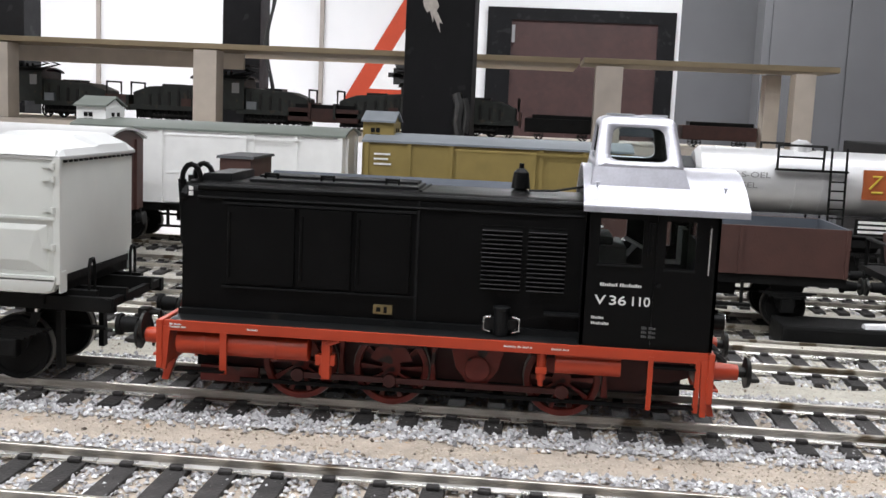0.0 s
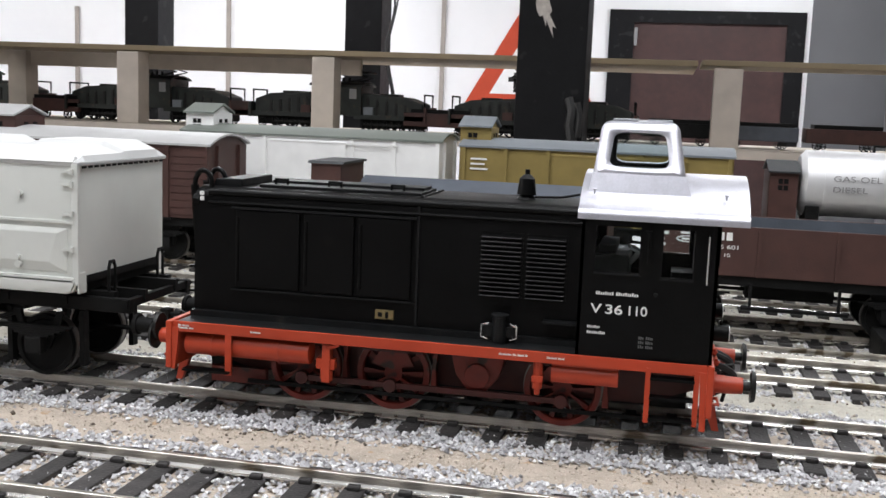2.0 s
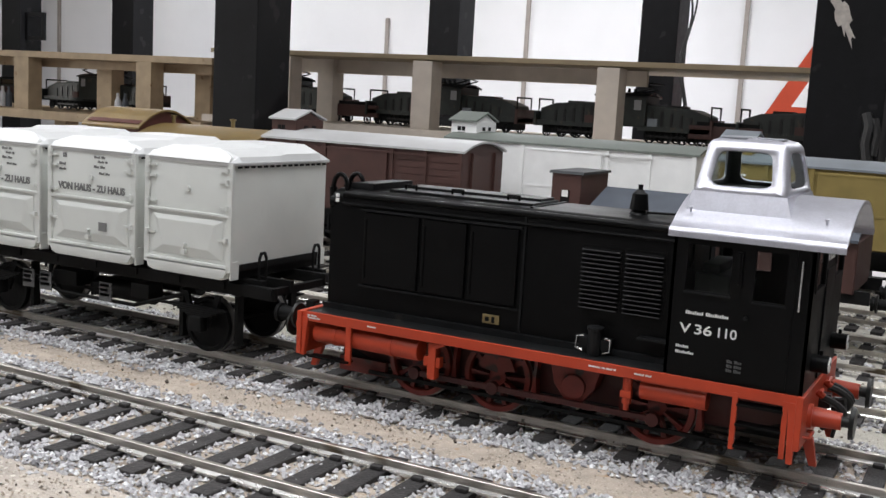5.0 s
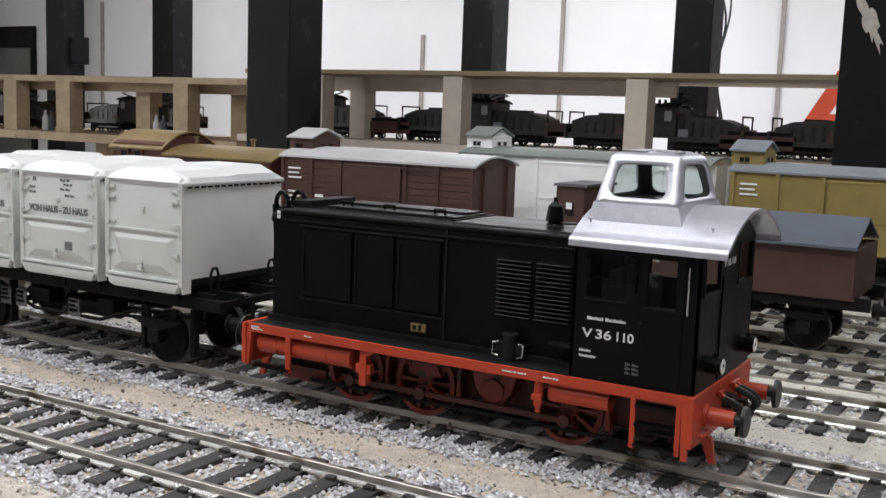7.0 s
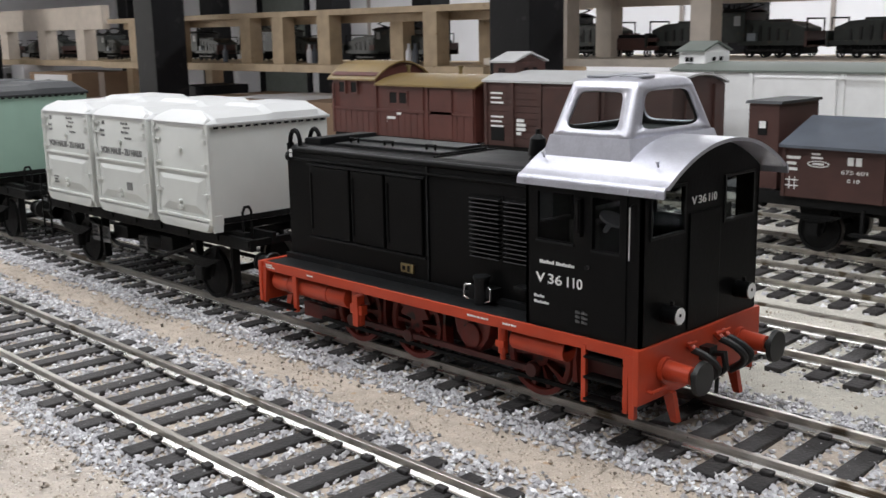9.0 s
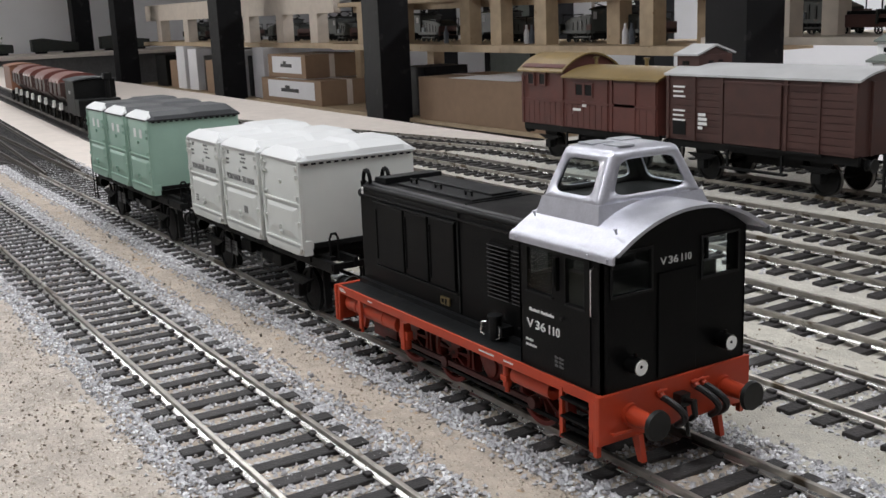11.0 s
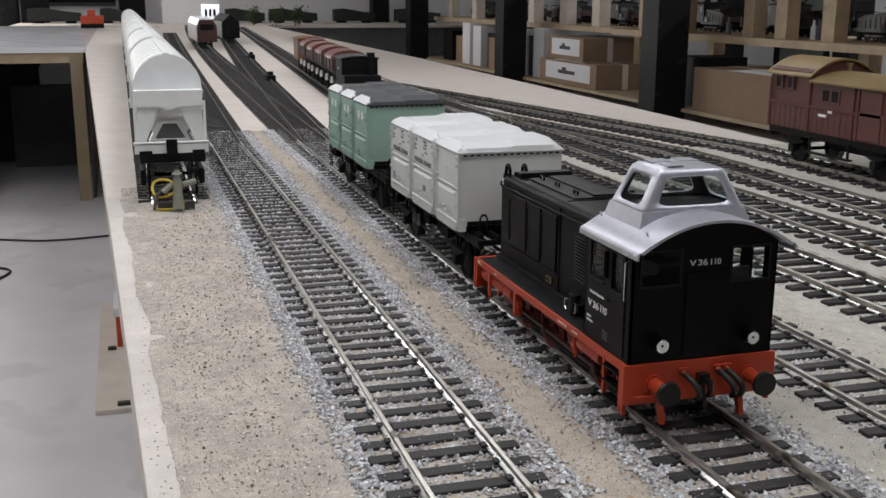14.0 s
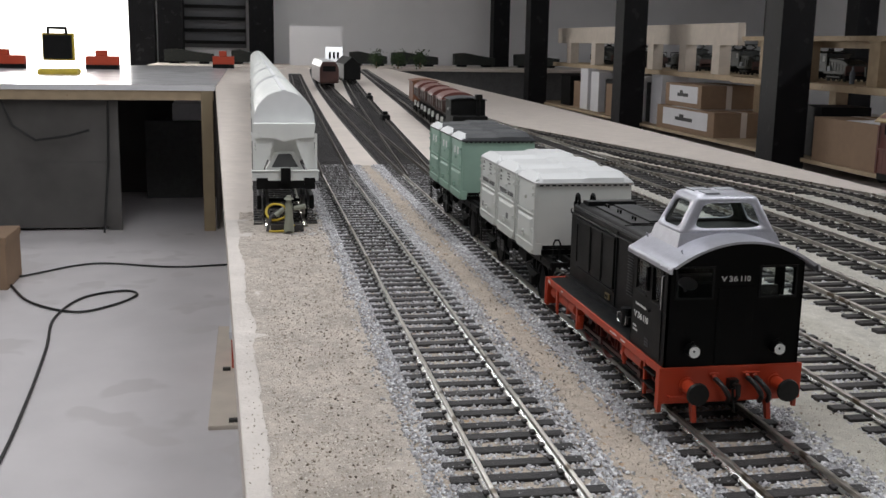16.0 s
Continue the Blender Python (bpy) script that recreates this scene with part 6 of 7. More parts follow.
def shelf_part(name, x0, x1, y0, y1, z0, z1, mat, label):
    drop = 0.0 if x0 > -12.25 else 0.22
    a, b = fh(x0, y0, z0 - drop), fh(x1, y1, z1 - drop)
    own = shelf_right if x0 > -12.25 else shelf_left if x0 > -27.1 else shelf_far
    return part(name, Shape().box(*a, *b), mat, own, label, bevel=0.02)


def plank(name, x0, x1, y0, y1, z0, z1, mat, label, cat="shelf board", group="shelf boards"):
    a, b = fh(x0, y0, z0), fh(x1, y1, z1)
    return solid(name, Shape().box(0, 0, 0, b[0] - a[0], b[1] - a[1], b[2] - a[2]), mat, label, cat, group=group, at=a, bevel=0.02)


shelf_part("top_board", -12.2, 0.8, SY, SY + 3.2, 2.22, 2.3, PINE_DARK, "long brown wooden shelf top")
shelf_part("top_board", 0.85, 4.4, SY + 0.1, SY + 1.6, 2.24, 2.32, PINE_DARK, "olive-brown wooden shelf board with pale edge")
shelf_part("top_board", -27.0, -12.3, SY, SY + 3.2, 2.2, 2.33, PINE, "long pine shelf top")
shelf_part("apron", -12.2, -4.3, SY + 0.9, SY + 1.0, 1.95, 2.2, PINE_PALE, "wooden board under the shelf top")
shelf_part("apron", -27.0, -12.6, SY + 0.5, SY + 0.6, 2.02, 2.2, PINE, "wooden board under the shelf top")
shelf_part("lower_board", -12.2, 4.4, SY - 0.2, SY + 3.0, 0.92, 1.05, PINE_PALE, "long pale wooden lower shelf")
shelf_part("lower_board", -27.0, -12.3, SY - 0.25, SY + 3.0, 0.92, 1.1, PINE, "long pine lower shelf with deep front board")
for a, b in ((-4.78, -4.44), (1.02, 1.4), (3.52, 3.74), (3.76, 4.04), (-7.95, -7.6), (-10.72, -10.42), (-10.36, -10.04), (-14.02, -13.66), (-13.23, -12.86), (-17.4, -17.0), (-15.85, -15.46), (-19.1, -18.7), (-20.4, -20.0), (-23.6, -23.2), (-25.8, -25.4)):
    deep = 0.75 if a in (-10.36, -13.23, -15.85, 3.52) else 0.0
    shelf_part("post", a, b, SY + deep, SY + 0.36 + deep, 1.05, 2.2, PINE_PALE if a > -11 else PINE, "upright square wooden post")
shelf_part("front_board", -46.0, -27.3, SY, SY + 0.25, 2.05, 2.75, PINE_PALE, "long pale board along the far shelves")
shelf_part("lower_board", -46.0, -27.3, SY - 0.2, SY + 2.5, 0.95, 1.12, PINE, "long pine lower shelf far along")
for a in (-29, -31.6, -34.5, -37.6, -41, -44.5):
    shelf_part("post", a, a + 0.5, SY, SY + 0.4, 1.12, 2.05, PINE_PALE, "upright square wooden shelf post")
for a in (-12.4, -16.9, -23.0, -27.2, -35.0, -44.0):
    p = fh(a, SY + 0.6)
    solid("shelf_support", Shape().box(0, 0, FLOOR_Z, 1.05, 1.05, HK * 0.7 - 3.12), PINE, "square wooden leg in darker pine for backlit shade under the lower shelf", "shelf leg", group="shelf legs", at=(p[0], p[1], 0))
# bench below with cartons
plank("bench", -46.0, -11.6, 9.5, 13.6, -1.1, -1.0, PINE, "low wooden bench under the shelves", "bench", "benches")


def carton(x0, x1, y0, y1, z0, z1, label, picture=False, crumpled=False):
    a, b = fh(x0, y0, z0), fh(x1, y1, z1)
    L_, D_, H_ = (b[0] - a[0]) / U * U, b[1] - a[1], b[2] - a[2]
    t = thing("cardboard_box", a, label, "box", "cartons under the shelves")
    part("body", Shape().box(0, 0, 0, L_, D_, H_), CARD, t, bevel=0.04)
    part("tape", Shape().box(-0.004, D_ * 0.45, -0.004 + 0.01, L_ + 0.004, D_ * 0.55, H_ + 0.006), BOARD, t, "strip of brown parcel tape")
    if picture:
        part("label", Shape().box(L_ * 0.12, -0.012, H_ * 0.2, L_ * 0.9, 0.002, H_ * 0.92), PAPER, t, "white printed label")
        part("label_print", Shape().box(L_ * 0.35, -0.018, H_ * 0.45, L_ * 0.65, -0.01, H_ * 0.6).box(L_ * 0.42, -0.018, H_ * 0.6, L_ * 0.5, -0.01, H_ * 0.72), CABLE, t)
    if crumpled:
        s = Shape()
        n = 10
        rr = random.Random(int(L_ * 100))
        for i in range(n):
            for j in range(n):
                s.v.append((L_ * (0.25 + 0.5 * i / (n - 1)), D_ * j / (n - 1), H_ + 0.02 + (0.16 * rr.random() if 0 < i < n - 1 and 0 < j < n - 1 else 0)))
        s.f += [(i * n + j, i * n + n + j, i * n + n + j + 1, i * n + j + 1) for i in range(n - 1) for j in range(n - 1)]
        part("wrapping_paper", s, PAPER, t, "crumpled white paper on top")
    return t


carton(-20.9, -15.75, 9.55, 11.8, -1.0, 0.1, "large brown cardboard box with white papers on top", crumpled=True)
carton(-31.0, -26.8, 9.6, 11.6, -1.0, -0.22, "flat brown carton with white label", True, True)
carton(-30.6, -28.0, 9.7, 11.6, -0.2, 0.55, "brown carton with a white label and dark picture", True)
carton(-36.5, -34.0, 9.7, 11.6, -1.0, 0.25, "low brown carton on the bench")
for k, bx in enumerate((-34.0, -32.4, -39.0, -40.4)):
    plank("white_box", bx, bx + 0.8, 9.9, 10.9, -1.0, 0.65 + 0.1 * (k % 2), PAPER, "upright white cardboard file box", "box", "white boxes on the bench")


# Black boxes added as clutter, standing in for dark gaps under the shelves
for k, (bx, bw, hh, m, lb) in enumerate(((-24.6, 1.6, 0.5, CHASSIS, "low black box added for a dark gap"), (-22.6, 1.1, 0.75, COLUMN, "dark box added for a dark gap"), (-33.2, 1.4, 0.9, CHASSIS, "tall black box added for a dark gap"), (-37.5, 1.2, 0.85, CHASSIS, "tall black box added for a dark gap"), (-41.6, 1.3, 0.6, CARD, "brown storage box on the bench"), (-43.5, 1.1, 0.8, CHASSIS, "tall black box added for a dark gap"), (-13.4, 1.5, 0.55, CHASSIS, "low black box added for a dark gap"))):
    plank("filler_box", bx, bx + bw, 10.0, 11.4, -1.0, -0.45 + hh, m, lb, "box", "storage boxes on the bench")
for k, bx in enumerate((-14.9, -15.1, -18.3, -18.5, -22.0)):
    p = fh(bx, SY + 0.6, 0.88)
    solid("small_bottle", Shape(U * 1.5).cyl((0, 0, 0), (0, 0, 0.55), 0.14, 12).cyl((0, 0, 0.55), (0, 0, 0.72), 0.14, 12, 0.06).cyl((0, 0, 0.72), (0, 0, 0.9), 0.06, 8), PAPER if k % 2 else LID_BLUE, "small plastic bottle on the pine shelf", "bottle", group="bottles on the shelf", at=p, smooth=True)


def crocodile(xm, length, label):
    p = fh(xm, SY + 1.3, 1.05 if xm > -12.2 else 0.9)
    t = thing("crocodile_locomotive", p, label, "locomotive", "old electric locomotives on the shelf")
    t.scale = (1, 1, 1.25)
    u, h = HV, length / 2
    for sgn in (-1, 1):
        part("nose", Shape(u).prism([(sgn * 0.42, 0.2), (sgn * (h - 0.08), 0.2), (sgn * (h - 0.08), 0.38), (sgn * (h - 0.35), 0.46), (sgn * 0.42, 0.5)], "y", -0.3, 0.3), CROC, t, "long sloping locomotive nose", bevel=0.02)
        part("nose_frame", Shape(u).box(sgn * 0.3, -0.36, 0.16, sgn * h, 0.36, 0.22), CROC, t)
        part("buffer_beam", Shape(u).box(sgn * (h - 0.04), -0.4, 0.14, sgn * h, 0.4, 0.34), WAG_BROWN if sgn > 0 else CROC, t)
        for k in range(4):
            wx = sgn * (0.5 + 0.27 * k)
            for yy in (-0.3, 0.3):
                w = part("wheel", wheel_shape(u, 0.1 if k < 3 else 0.07, -0.02, 0.02, 6, 14), CHASSIS, t)
                w.location = (wx * u, yy * u, (0.1 if k < 3 else 0.07) * u)
        part("side_rod", Shape(u).box(sgn * 0.45, -0.34, 0.08, sgn * 1.1, -0.32, 0.105), GUNMETAL, t)
        part("pantograph", Shape(u).tube([(sgn * 0.12, -0.2, 0.63), (sgn * 0.46, -0.2, 0.7), (sgn * 0.16, -0.2, 0.77)], 0.018).tube([(sgn * 0.12, 0.2, 0.63), (sgn * 0.46, 0.2, 0.7), (sgn * 0.16, 0.2, 0.77)], 0.018).box(sgn * 0.02, -0.3, 0.76, sgn * 0.5, 0.3, 0.785), CHASSIS, t, "folded roof pantograph")
        part("bogie", Shape(u).box(sgn * 0.42, -0.27, 0.05, sgn * (h - 0.12), 0.27, 0.2), CHASSIS, t, bevel=0.01)
        for k in range(5):
            part("nose_rib", Shape(u).box(sgn * (0.5 + 0.16 * k), -0.315, 0.21, sgn * (0.54 + 0.16 * k), -0.298, 0.44 - 0.02 * k), GUNMETAL, t)
        part("end_rail", Shape(u).tube([(sgn * (h - 0.05), -0.3, 0.34), (sgn * (h - 0.05), -0.3, 0.5), (sgn * (h - 0.05), 0.3, 0.5), (sgn * (h - 0.05), 0.3, 0.34)], 0.012), CHASSIS, t)
        part("sand_box", Shape(u).box(sgn * 0.46, -0.35, 0.22, sgn * 0.62, -0.3, 0.32), ROOF_GREY if sgn > 0 else WAG_BROWN, t)
        part("nose_box", Shape(u).box(sgn * 0.7, -0.18, 0.4, sgn * 1.0, 0.18, 0.5), GUNMETAL, t)
    cabb = part("cab", Shape(u).box(-0.42, -0.36, 0.2, 0.42, 0.36, 0.6), CROC, t, "tall centre cab", bevel=0.01)
    part("cab_roof", arc_roof(u, -0.46, 0.46, 0.36, 0.6, 0.05, 0.03), GUNMETAL, t, smooth=True)
    for wx in (-0.34, 0.22):
        part("window", Shape(u).box(wx, -0.367, 0.42, wx + 0.12, -0.35, 0.55), LETTER_GREY, cabb, "pale cab window")
    for ix in (-0.1, 0, 0.1):
        part("insulator", Shape(u).cyl((ix, 0, 0.62), (ix, 0, 0.7), 0.025, 8), CHASSIS, t)
    return t


for cx, ln in ((-7.95, 3.1), (-4.7, 3.05), (-1.45, 3.0), (-11.5, 3.0), (-16.2, 3.1), (-20.5, 3.1), (-24.3, 3.0), (-29.5, 3.0), (-33.4, 3.0), (-38.0, 3.0), (-42.5, 3.0)):
    crocodile(cx, ln, "dark green model electric locomotive with low noses")


def small_wagon(xm, mat, label, ln=1.15):
    t = thing("model_wagon", fh(xm, SY + 1.2, 1.05), label, "wagon", "small wagons on the shelf")
    h = ln / 2
    part("body", Shape(HV).box(-h, -0.26, 0.12, h, 0.26, 0.34), mat, t, bevel=0.015)
    part("load", Shape(HV).box(-h * 0.8, -0.22, 0.34, h * 0.9, 0.22, 0.4), CHASSIS, t)
    for wx in (-h * 0.6, h * 0.6):
        for yy in (-0.22, 0.22):
            w = part("wheel", wheel_shape(HV, 0.075, -0.02, 0.02, 6, 14), CHASSIS, t)
            w.location = (wx * HV, yy * HV, 0.075 * HV)


for sx, m, lb in ((0.6, CHASSIS, "small black flat wagon on the shelf"), (1.75, LID_BLUE, "small dark blue wagon on the shelf"), (2.95, WAG_BROWN, "small brown wagon on the shelf"), (-3.05, WAG_BROWN, "small brown wagon on the shelf"), (-9.75, WAG_BROWN, "small brown wagon on the shelf")):
    small_wagon(sx, m, lb)

# ---- white wall, door and sign ----
WY = 25.85
p0, p1 = fh(-5.47, WY, 1.55), fh(-1.6, WY, 1.55)
side_ = p1[0] - p0[0]
ht = side_ * 0.866
sgn_t = thing("warning_sign", (p0[0], Y1 - 0.25, p0[2]), "large triangular warning sign with red border", "sign")
part("border", Shape().prism([(0, 0), (side_, 0), (side_ / 2, ht)], "y", 0, 0.06), SIGN_RED, sgn_t, "red triangle border", bevel=0.02)
part("field", Shape().prism([(side_ * 0.2, ht * 0.115), (side_ * 0.8, ht * 0.115), (side_ / 2, ht * 0.72)], "y", -0.01, 0.02), SIGN_WHITE, sgn_t, "white inner field")
part("pictogram", Shape().cyl((side_ * 0.44, -0.02, ht * 0.34), (side_ * 0.44, 0.01, ht * 0.34), 0.63, 10).box(side_ * 0.38, -0.02, ht * 0.16, side_ * 0.5, 0.01, ht * 0.3).box(side_ * 0.34, -0.02, ht * 0.22, side_ * 0.56, 0.01, ht * 0.26), CABLE, sgn_t, "plain dark mark")
solid("wall_north_grey", Shape().box(12.1, Y1, FLOOR_Z, X1, Y1 + 1, CEIL_Z), WALL_GREY, "grey panelled wall", "wall", kind="structure")
a, b = fh(-1.34, WY, 0), fh(3.95, WY, 4.45)
door = thing("door_1", (a[0], Y1 - 0.02, FLOOR_Z), "dark brown shutter door in a black frame", "door", kind="structure")
dw, dh = b[0] - a[0], b[2] - FLOOR_Z
part("door_frame", Shape().box(0, -0.4, 0, 2.1, 0, dh).box(dw - 1.5, -0.4, 0, dw, 0, dh).box(2.1, -0.4, dh - 1.05, dw - 1.5, 0, dh), COLUMN, door, "black door frame")
part("door_leaf", Shape().box(2.1, -0.15, 0, dw - 1.5, 0, dh - 1.05), DOOR, door, "dark brown shutter")
for k in range(14):
    part("slat", Shape().box(2.11, -0.158, 0.6 + k * 1.2, dw - 1.51, -0.14, 0.63 + k * 1.2), DOOR, door)
part("bracket", Shape().box(2.15, -0.5, dh - 3.0, 2.4, -0.14, dh - 1.5), LETTER_GREY, door)
for bx in (-12.9, -6.2, -22.5, -18.0, -33.5):
    p = fh(bx, WY)
    solid("wall_batten", Shape().box(0, -0.3, 0.0, 0.36, -0.01, 14.0 if bx not in (-22.5, -18.0) else 9.6), BATTEN, "thin vertical wooden batten on the white wall", "batten", group="wall battens", at=(p[0], Y1, 0))
p = fh(-6.35, 19.9)
solid("wall_cable", Shape().tube([(0.3 * math.sin(z * 0.9), 0.1 * math.sin(z), z) for z in np.arange(-2, 23, 0.7)], 0.09, 6).tube([(0.25 + 0.35 * math.sin(z * 0.7 + 1), 0, z) for z in np.arange(-2, 23, 0.7)], 0.075, 6), CABLE, "loose black cables hanging beside a column", "cable", at=(p[0] + 0.6, p[1], 0))
t = thing("door_2", (-127.5, Y1 - 0.02, FLOOR_Z), "dark-framed doorway with a grey-green leaf in the white wall", "door", kind="structure")
part("door_frame", Shape().box(0, -0.4, 0, 1.1, 0, 18.4).box(11.4, -0.4, 0, 12.2, 0, 18.4).box(1.1, -0.4, 15.6, 11.4, 0, 18.4), COLUMN, t, "dark door frame and lintel")
part("door_leaf", Shape().box(1.1, -0.15, 0, 11.4, 0, 15.6), ROOF_GREEN, t, "grey-green door leaf")
p = fh(-29.2, 20.0)
solid("wall_bracket", Shape().wall("y", 0, 0.3, 1.42, 4.2, 5.4, 8.2, [(1.8, 5.8, 3.8, 7.8)]), COLUMN, "black square bracket frame beside a column", "bracket", at=(p[0], p[1] + 0.6, 0), bevel=0.03)
p = fh(7.2, 11)
solid("dark_cabinet", Shape().box(0, 0, FLOOR_Z, 21, 7.5, 0.6), CHASSIS, "low black cabinet by the grey wall", "cabinet", at=(p[0] - 6, p[1], 0), bevel=0.1)
p = fh(6.1, 23.5)
t = thing("display_cabinet", (p[0], p[1], 0), "tall grey display cabinet by the grey wall", "cabinet")
part("body", Shape().box(0, 0.12, FLOOR_Z, 24, 3, 20), WALL_GREY, t, bevel=0.05)
part("side_panel", Shape().box(-0.6, 0, FLOOR_Z, -0.004, 3, 20), WALL_GREY, t, "grey side panel", bevel=0.03)
for k in range(4):
    part("door_leaf", Shape().box(0.05 + 6 * k, 0.0, FLOOR_Z + 0.3, 5.95 + 6 * k, 0.116, 19.9), WALL_GREY, t, "plain grey cabinet door", bevel=0.02)

# ---- the far end of the near table ----
FX = 4.75        # shift of the far things along the line
solid("ground_widening", Shape().add([(-16, 1.99, -0.45), (-30, 4.6, -0.45), (-80, 7.4, -0.45), (-80, 1.99, -0.45), (-16, 1.99, -0.1), (-30, 4.6, -0.1), (-80, 7.4, -0.1), (-80, 1.99, -0.1)], [(0, 1, 2, 3), (7, 6, 5, 4), (0, 4, 5, 1), (1, 5, 6, 2), (2, 6, 7, 3), (3, 7, 4, 0)]), BOARD, "beige board widening of the layout table", "table top", kind="structure")
HY = -2.41
track("track under the white hopper wagons", (0, HY, 0), -60, -6.2, -16, -6.1)
stones("ballast", "pale ballast at the end of the hopper track", -10.5, -5.6, [(-0.1, 0.62, 1)], 1500, U, -0.08, (0, HY, 0), 0.02, BALLAST, 8)


def hopper_wagon(xm, ln, label, detail):
    t = thing("hopper_wagon", (xm, HY, 0), label, "wagon", "white hopper wagons")
    h = ln / 2 - 0.12
    prof = [(-0.38, 0.98), (-0.385, 1.22)] + [(-0.385 * math.cos(a), 1.22 + 0.4 * math.sin(a)) for a in np.linspace(0.25, math.pi - 0.25, 11)] + [(0.385, 1.22), (0.38, 0.98), (0.14, 0.66), (-0.14, 0.66)]
    part("hopper_body", Shape().prism(prof, "x", -h + 0.28, h - 0.28), HOP_WHITE, t, "cream-white hopper body", smooth=True)
    for sgn in (-1, 1):
        top = [p for p in prof if p[1] > 1.2]
        part("end_cap", Shape().prism(top, "x", sgn * (h - 0.28), sgn * (h - 0.26)), HOP_TOP, t)
        part("end_panel", Shape().prism([(-0.385, 1.22), (0.385, 1.22), (0.36, 1.05), (0.12, 1.04), (0, 1.0), (-0.12, 1.04), (-0.36, 1.05)], "x", sgn * (h - 0.28), sgn * (h - 0.1)), HOP_WHITE, t, "cream end panel")
        for s2 in (-1, 1):
            part("end_strut", Shape().prism([(s2 * 0.36, 1.06), (s2 * 0.1, 1.06), (s2 * 0.28, 0.62), (s2 * 0.38, 0.62)], "x", sgn * (h - 0.2), sgn * (h - 0.14)), HOP_WHITE, t, "slanted end plate")
            part("corner_stanchion", Shape().box(sgn * (h - 0.1), s2 * 0.37, 0.6, sgn * (h - 0.06), s2 * 0.4, 1.1), HOP_WHITE, t)
        part("discharge_chute", Shape().prism([(-0.24, 0.62), (0.24, 0.62), (0.12, 0.86), (-0.12, 0.86)], "x", sgn * (h - 0.5), sgn * (h - 0.24)), HOP_WHITE, t)
        # A dark plate stands in for the shaded inside of the chute
        part("chute_shade", Shape().prism([(-0.17, 0.66), (0.17, 0.66), (0.075, 0.83), (-0.075, 0.83)], "x", sgn * (h - 0.24), sgn * (h - 0.234)), STAIN, t, "dark plate standing for the shaded chute inside")
        part("chute_rim", Shape().prism([(-0.2, 0.635), (0.2, 0.635), (0.19, 0.66), (-0.19, 0.66)], "x", sgn * (h - 0.24), sgn * (h - 0.2)), HOP_WHITE, t)
        part("end_beam", Shape().box(sgn * (h - 0.02), -0.41, 0.52, sgn * h, 0.41, 0.63).box(sgn * h - 0.1, -0.42, 0.62, sgn * h, 0.42, 0.645), HOP_WHITE, t, "white end beam")
        part("coupler_box", Shape().box(sgn * h, -0.06, 0.5, sgn * (h + 0.08), 0.06, 0.68), CHASSIS, t)
        for s2 in (-1, 1):
            b = part("buffer", Shape().cyl((sgn * h, s2 * 0.29, 0.5), (sgn * (h + 0.13), s2 * 0.29, 0.5), 0.04, 12).box(sgn * (h + 0.12), s2 * 0.29 - 0.07, 0.43, sgn * (h + 0.14), s2 * 0.29 + 0.07, 0.57), CHASSIS, t)
    part("roof_seam", Shape().box(-h + 0.28, -0.03, 1.61, h - 0.28, 0.03, 1.635), HOP_TOP, t)
    for k in range(9):
        sx = -h + 0.4 + (2 * h - 0.8) * k / 8
        rib = [(y * 1.015, z * 1.004) for y, z in prof[1:14]]
        part("rib", Shape().prism(rib, "x", sx, sx + 0.03), HOP_WHITE, t)
    part("frame", Shape().box(-h, -0.3, 0.42, h, 0.3, 0.52), CHASSIS, t)
    for bx in (-h + 0.55, h - 0.55):
        for y0 in (-0.36, 0.3):
            part("bogie_frame", Shape().box(bx - 0.45, y0, 0.14, bx + 0.45, y0 + 0.06, 0.32), CHASSIS, t, bevel=0.02)
        for dx in (-0.28, 0.28):
            wheelset(t, bx + dx, 0.15, U)
    return t


hx = -10.9 + FX
for k in range(8):
    hopper_wagon(hx - 2.75 - 5.5 * k, 5.5, "cream-white bogie hopper wagon", k == 0)
fig = Shape().cyl((0, -0.04, -0.09), (0, -0.03, 0.02), 0.022, 8).cyl((0, 0.04, -0.09), (0, 0.03, 0.02), 0.022, 8).cyl((0, 0, -0.03), (0, 0, 0.14), 0.066, 12, 0.05).cyl((0, 0, 0.14), (0, 0, 0.3), 0.05, 12, 0.045).tube([(0, -0.06, 0.24), (0.02, -0.16, 0.16)], 0.03, 8).tube([(0, 0.06, 0.24), (0.02, 0.2, 0.27)], 0.03, 8).cyl((0, 0, 0.3), (0, 0, 0.36), 0.035, 12, 0.03).cyl((0, 0, 0.355), (0, 0, 0.37), 0.062, 12, 0.05).cyl((0, 0, 0.37), (0, 0, 0.4), 0.035, 12, 0.025)
solid("figurine", fig, BOTTLE_GREEN, "small grey-green figurine shape before the hopper wagon", "figurine", at=(hx + 0.35, HY + 0.02, 0), smooth=True)
solid("buffer_stop", Shape().box(-0.05, -0.2, -0.09, 0.05, 0.2, 0.02).tube([(0.1, -0.24, -0.05), (0.05, -0.2, 0.12), (0.0, -0.1, 0.2)], 0.02, 6), BED, "low dark stop block at the track end", "buffer stop", at=(hx + 0.2, HY, 0))
coil = [(0.05 * math.sin(a * 2), 0.13 * math.cos(a), 0.17 + 0.1 * math.sin(a)) for a in np.linspace(0, 12.5, 40)]
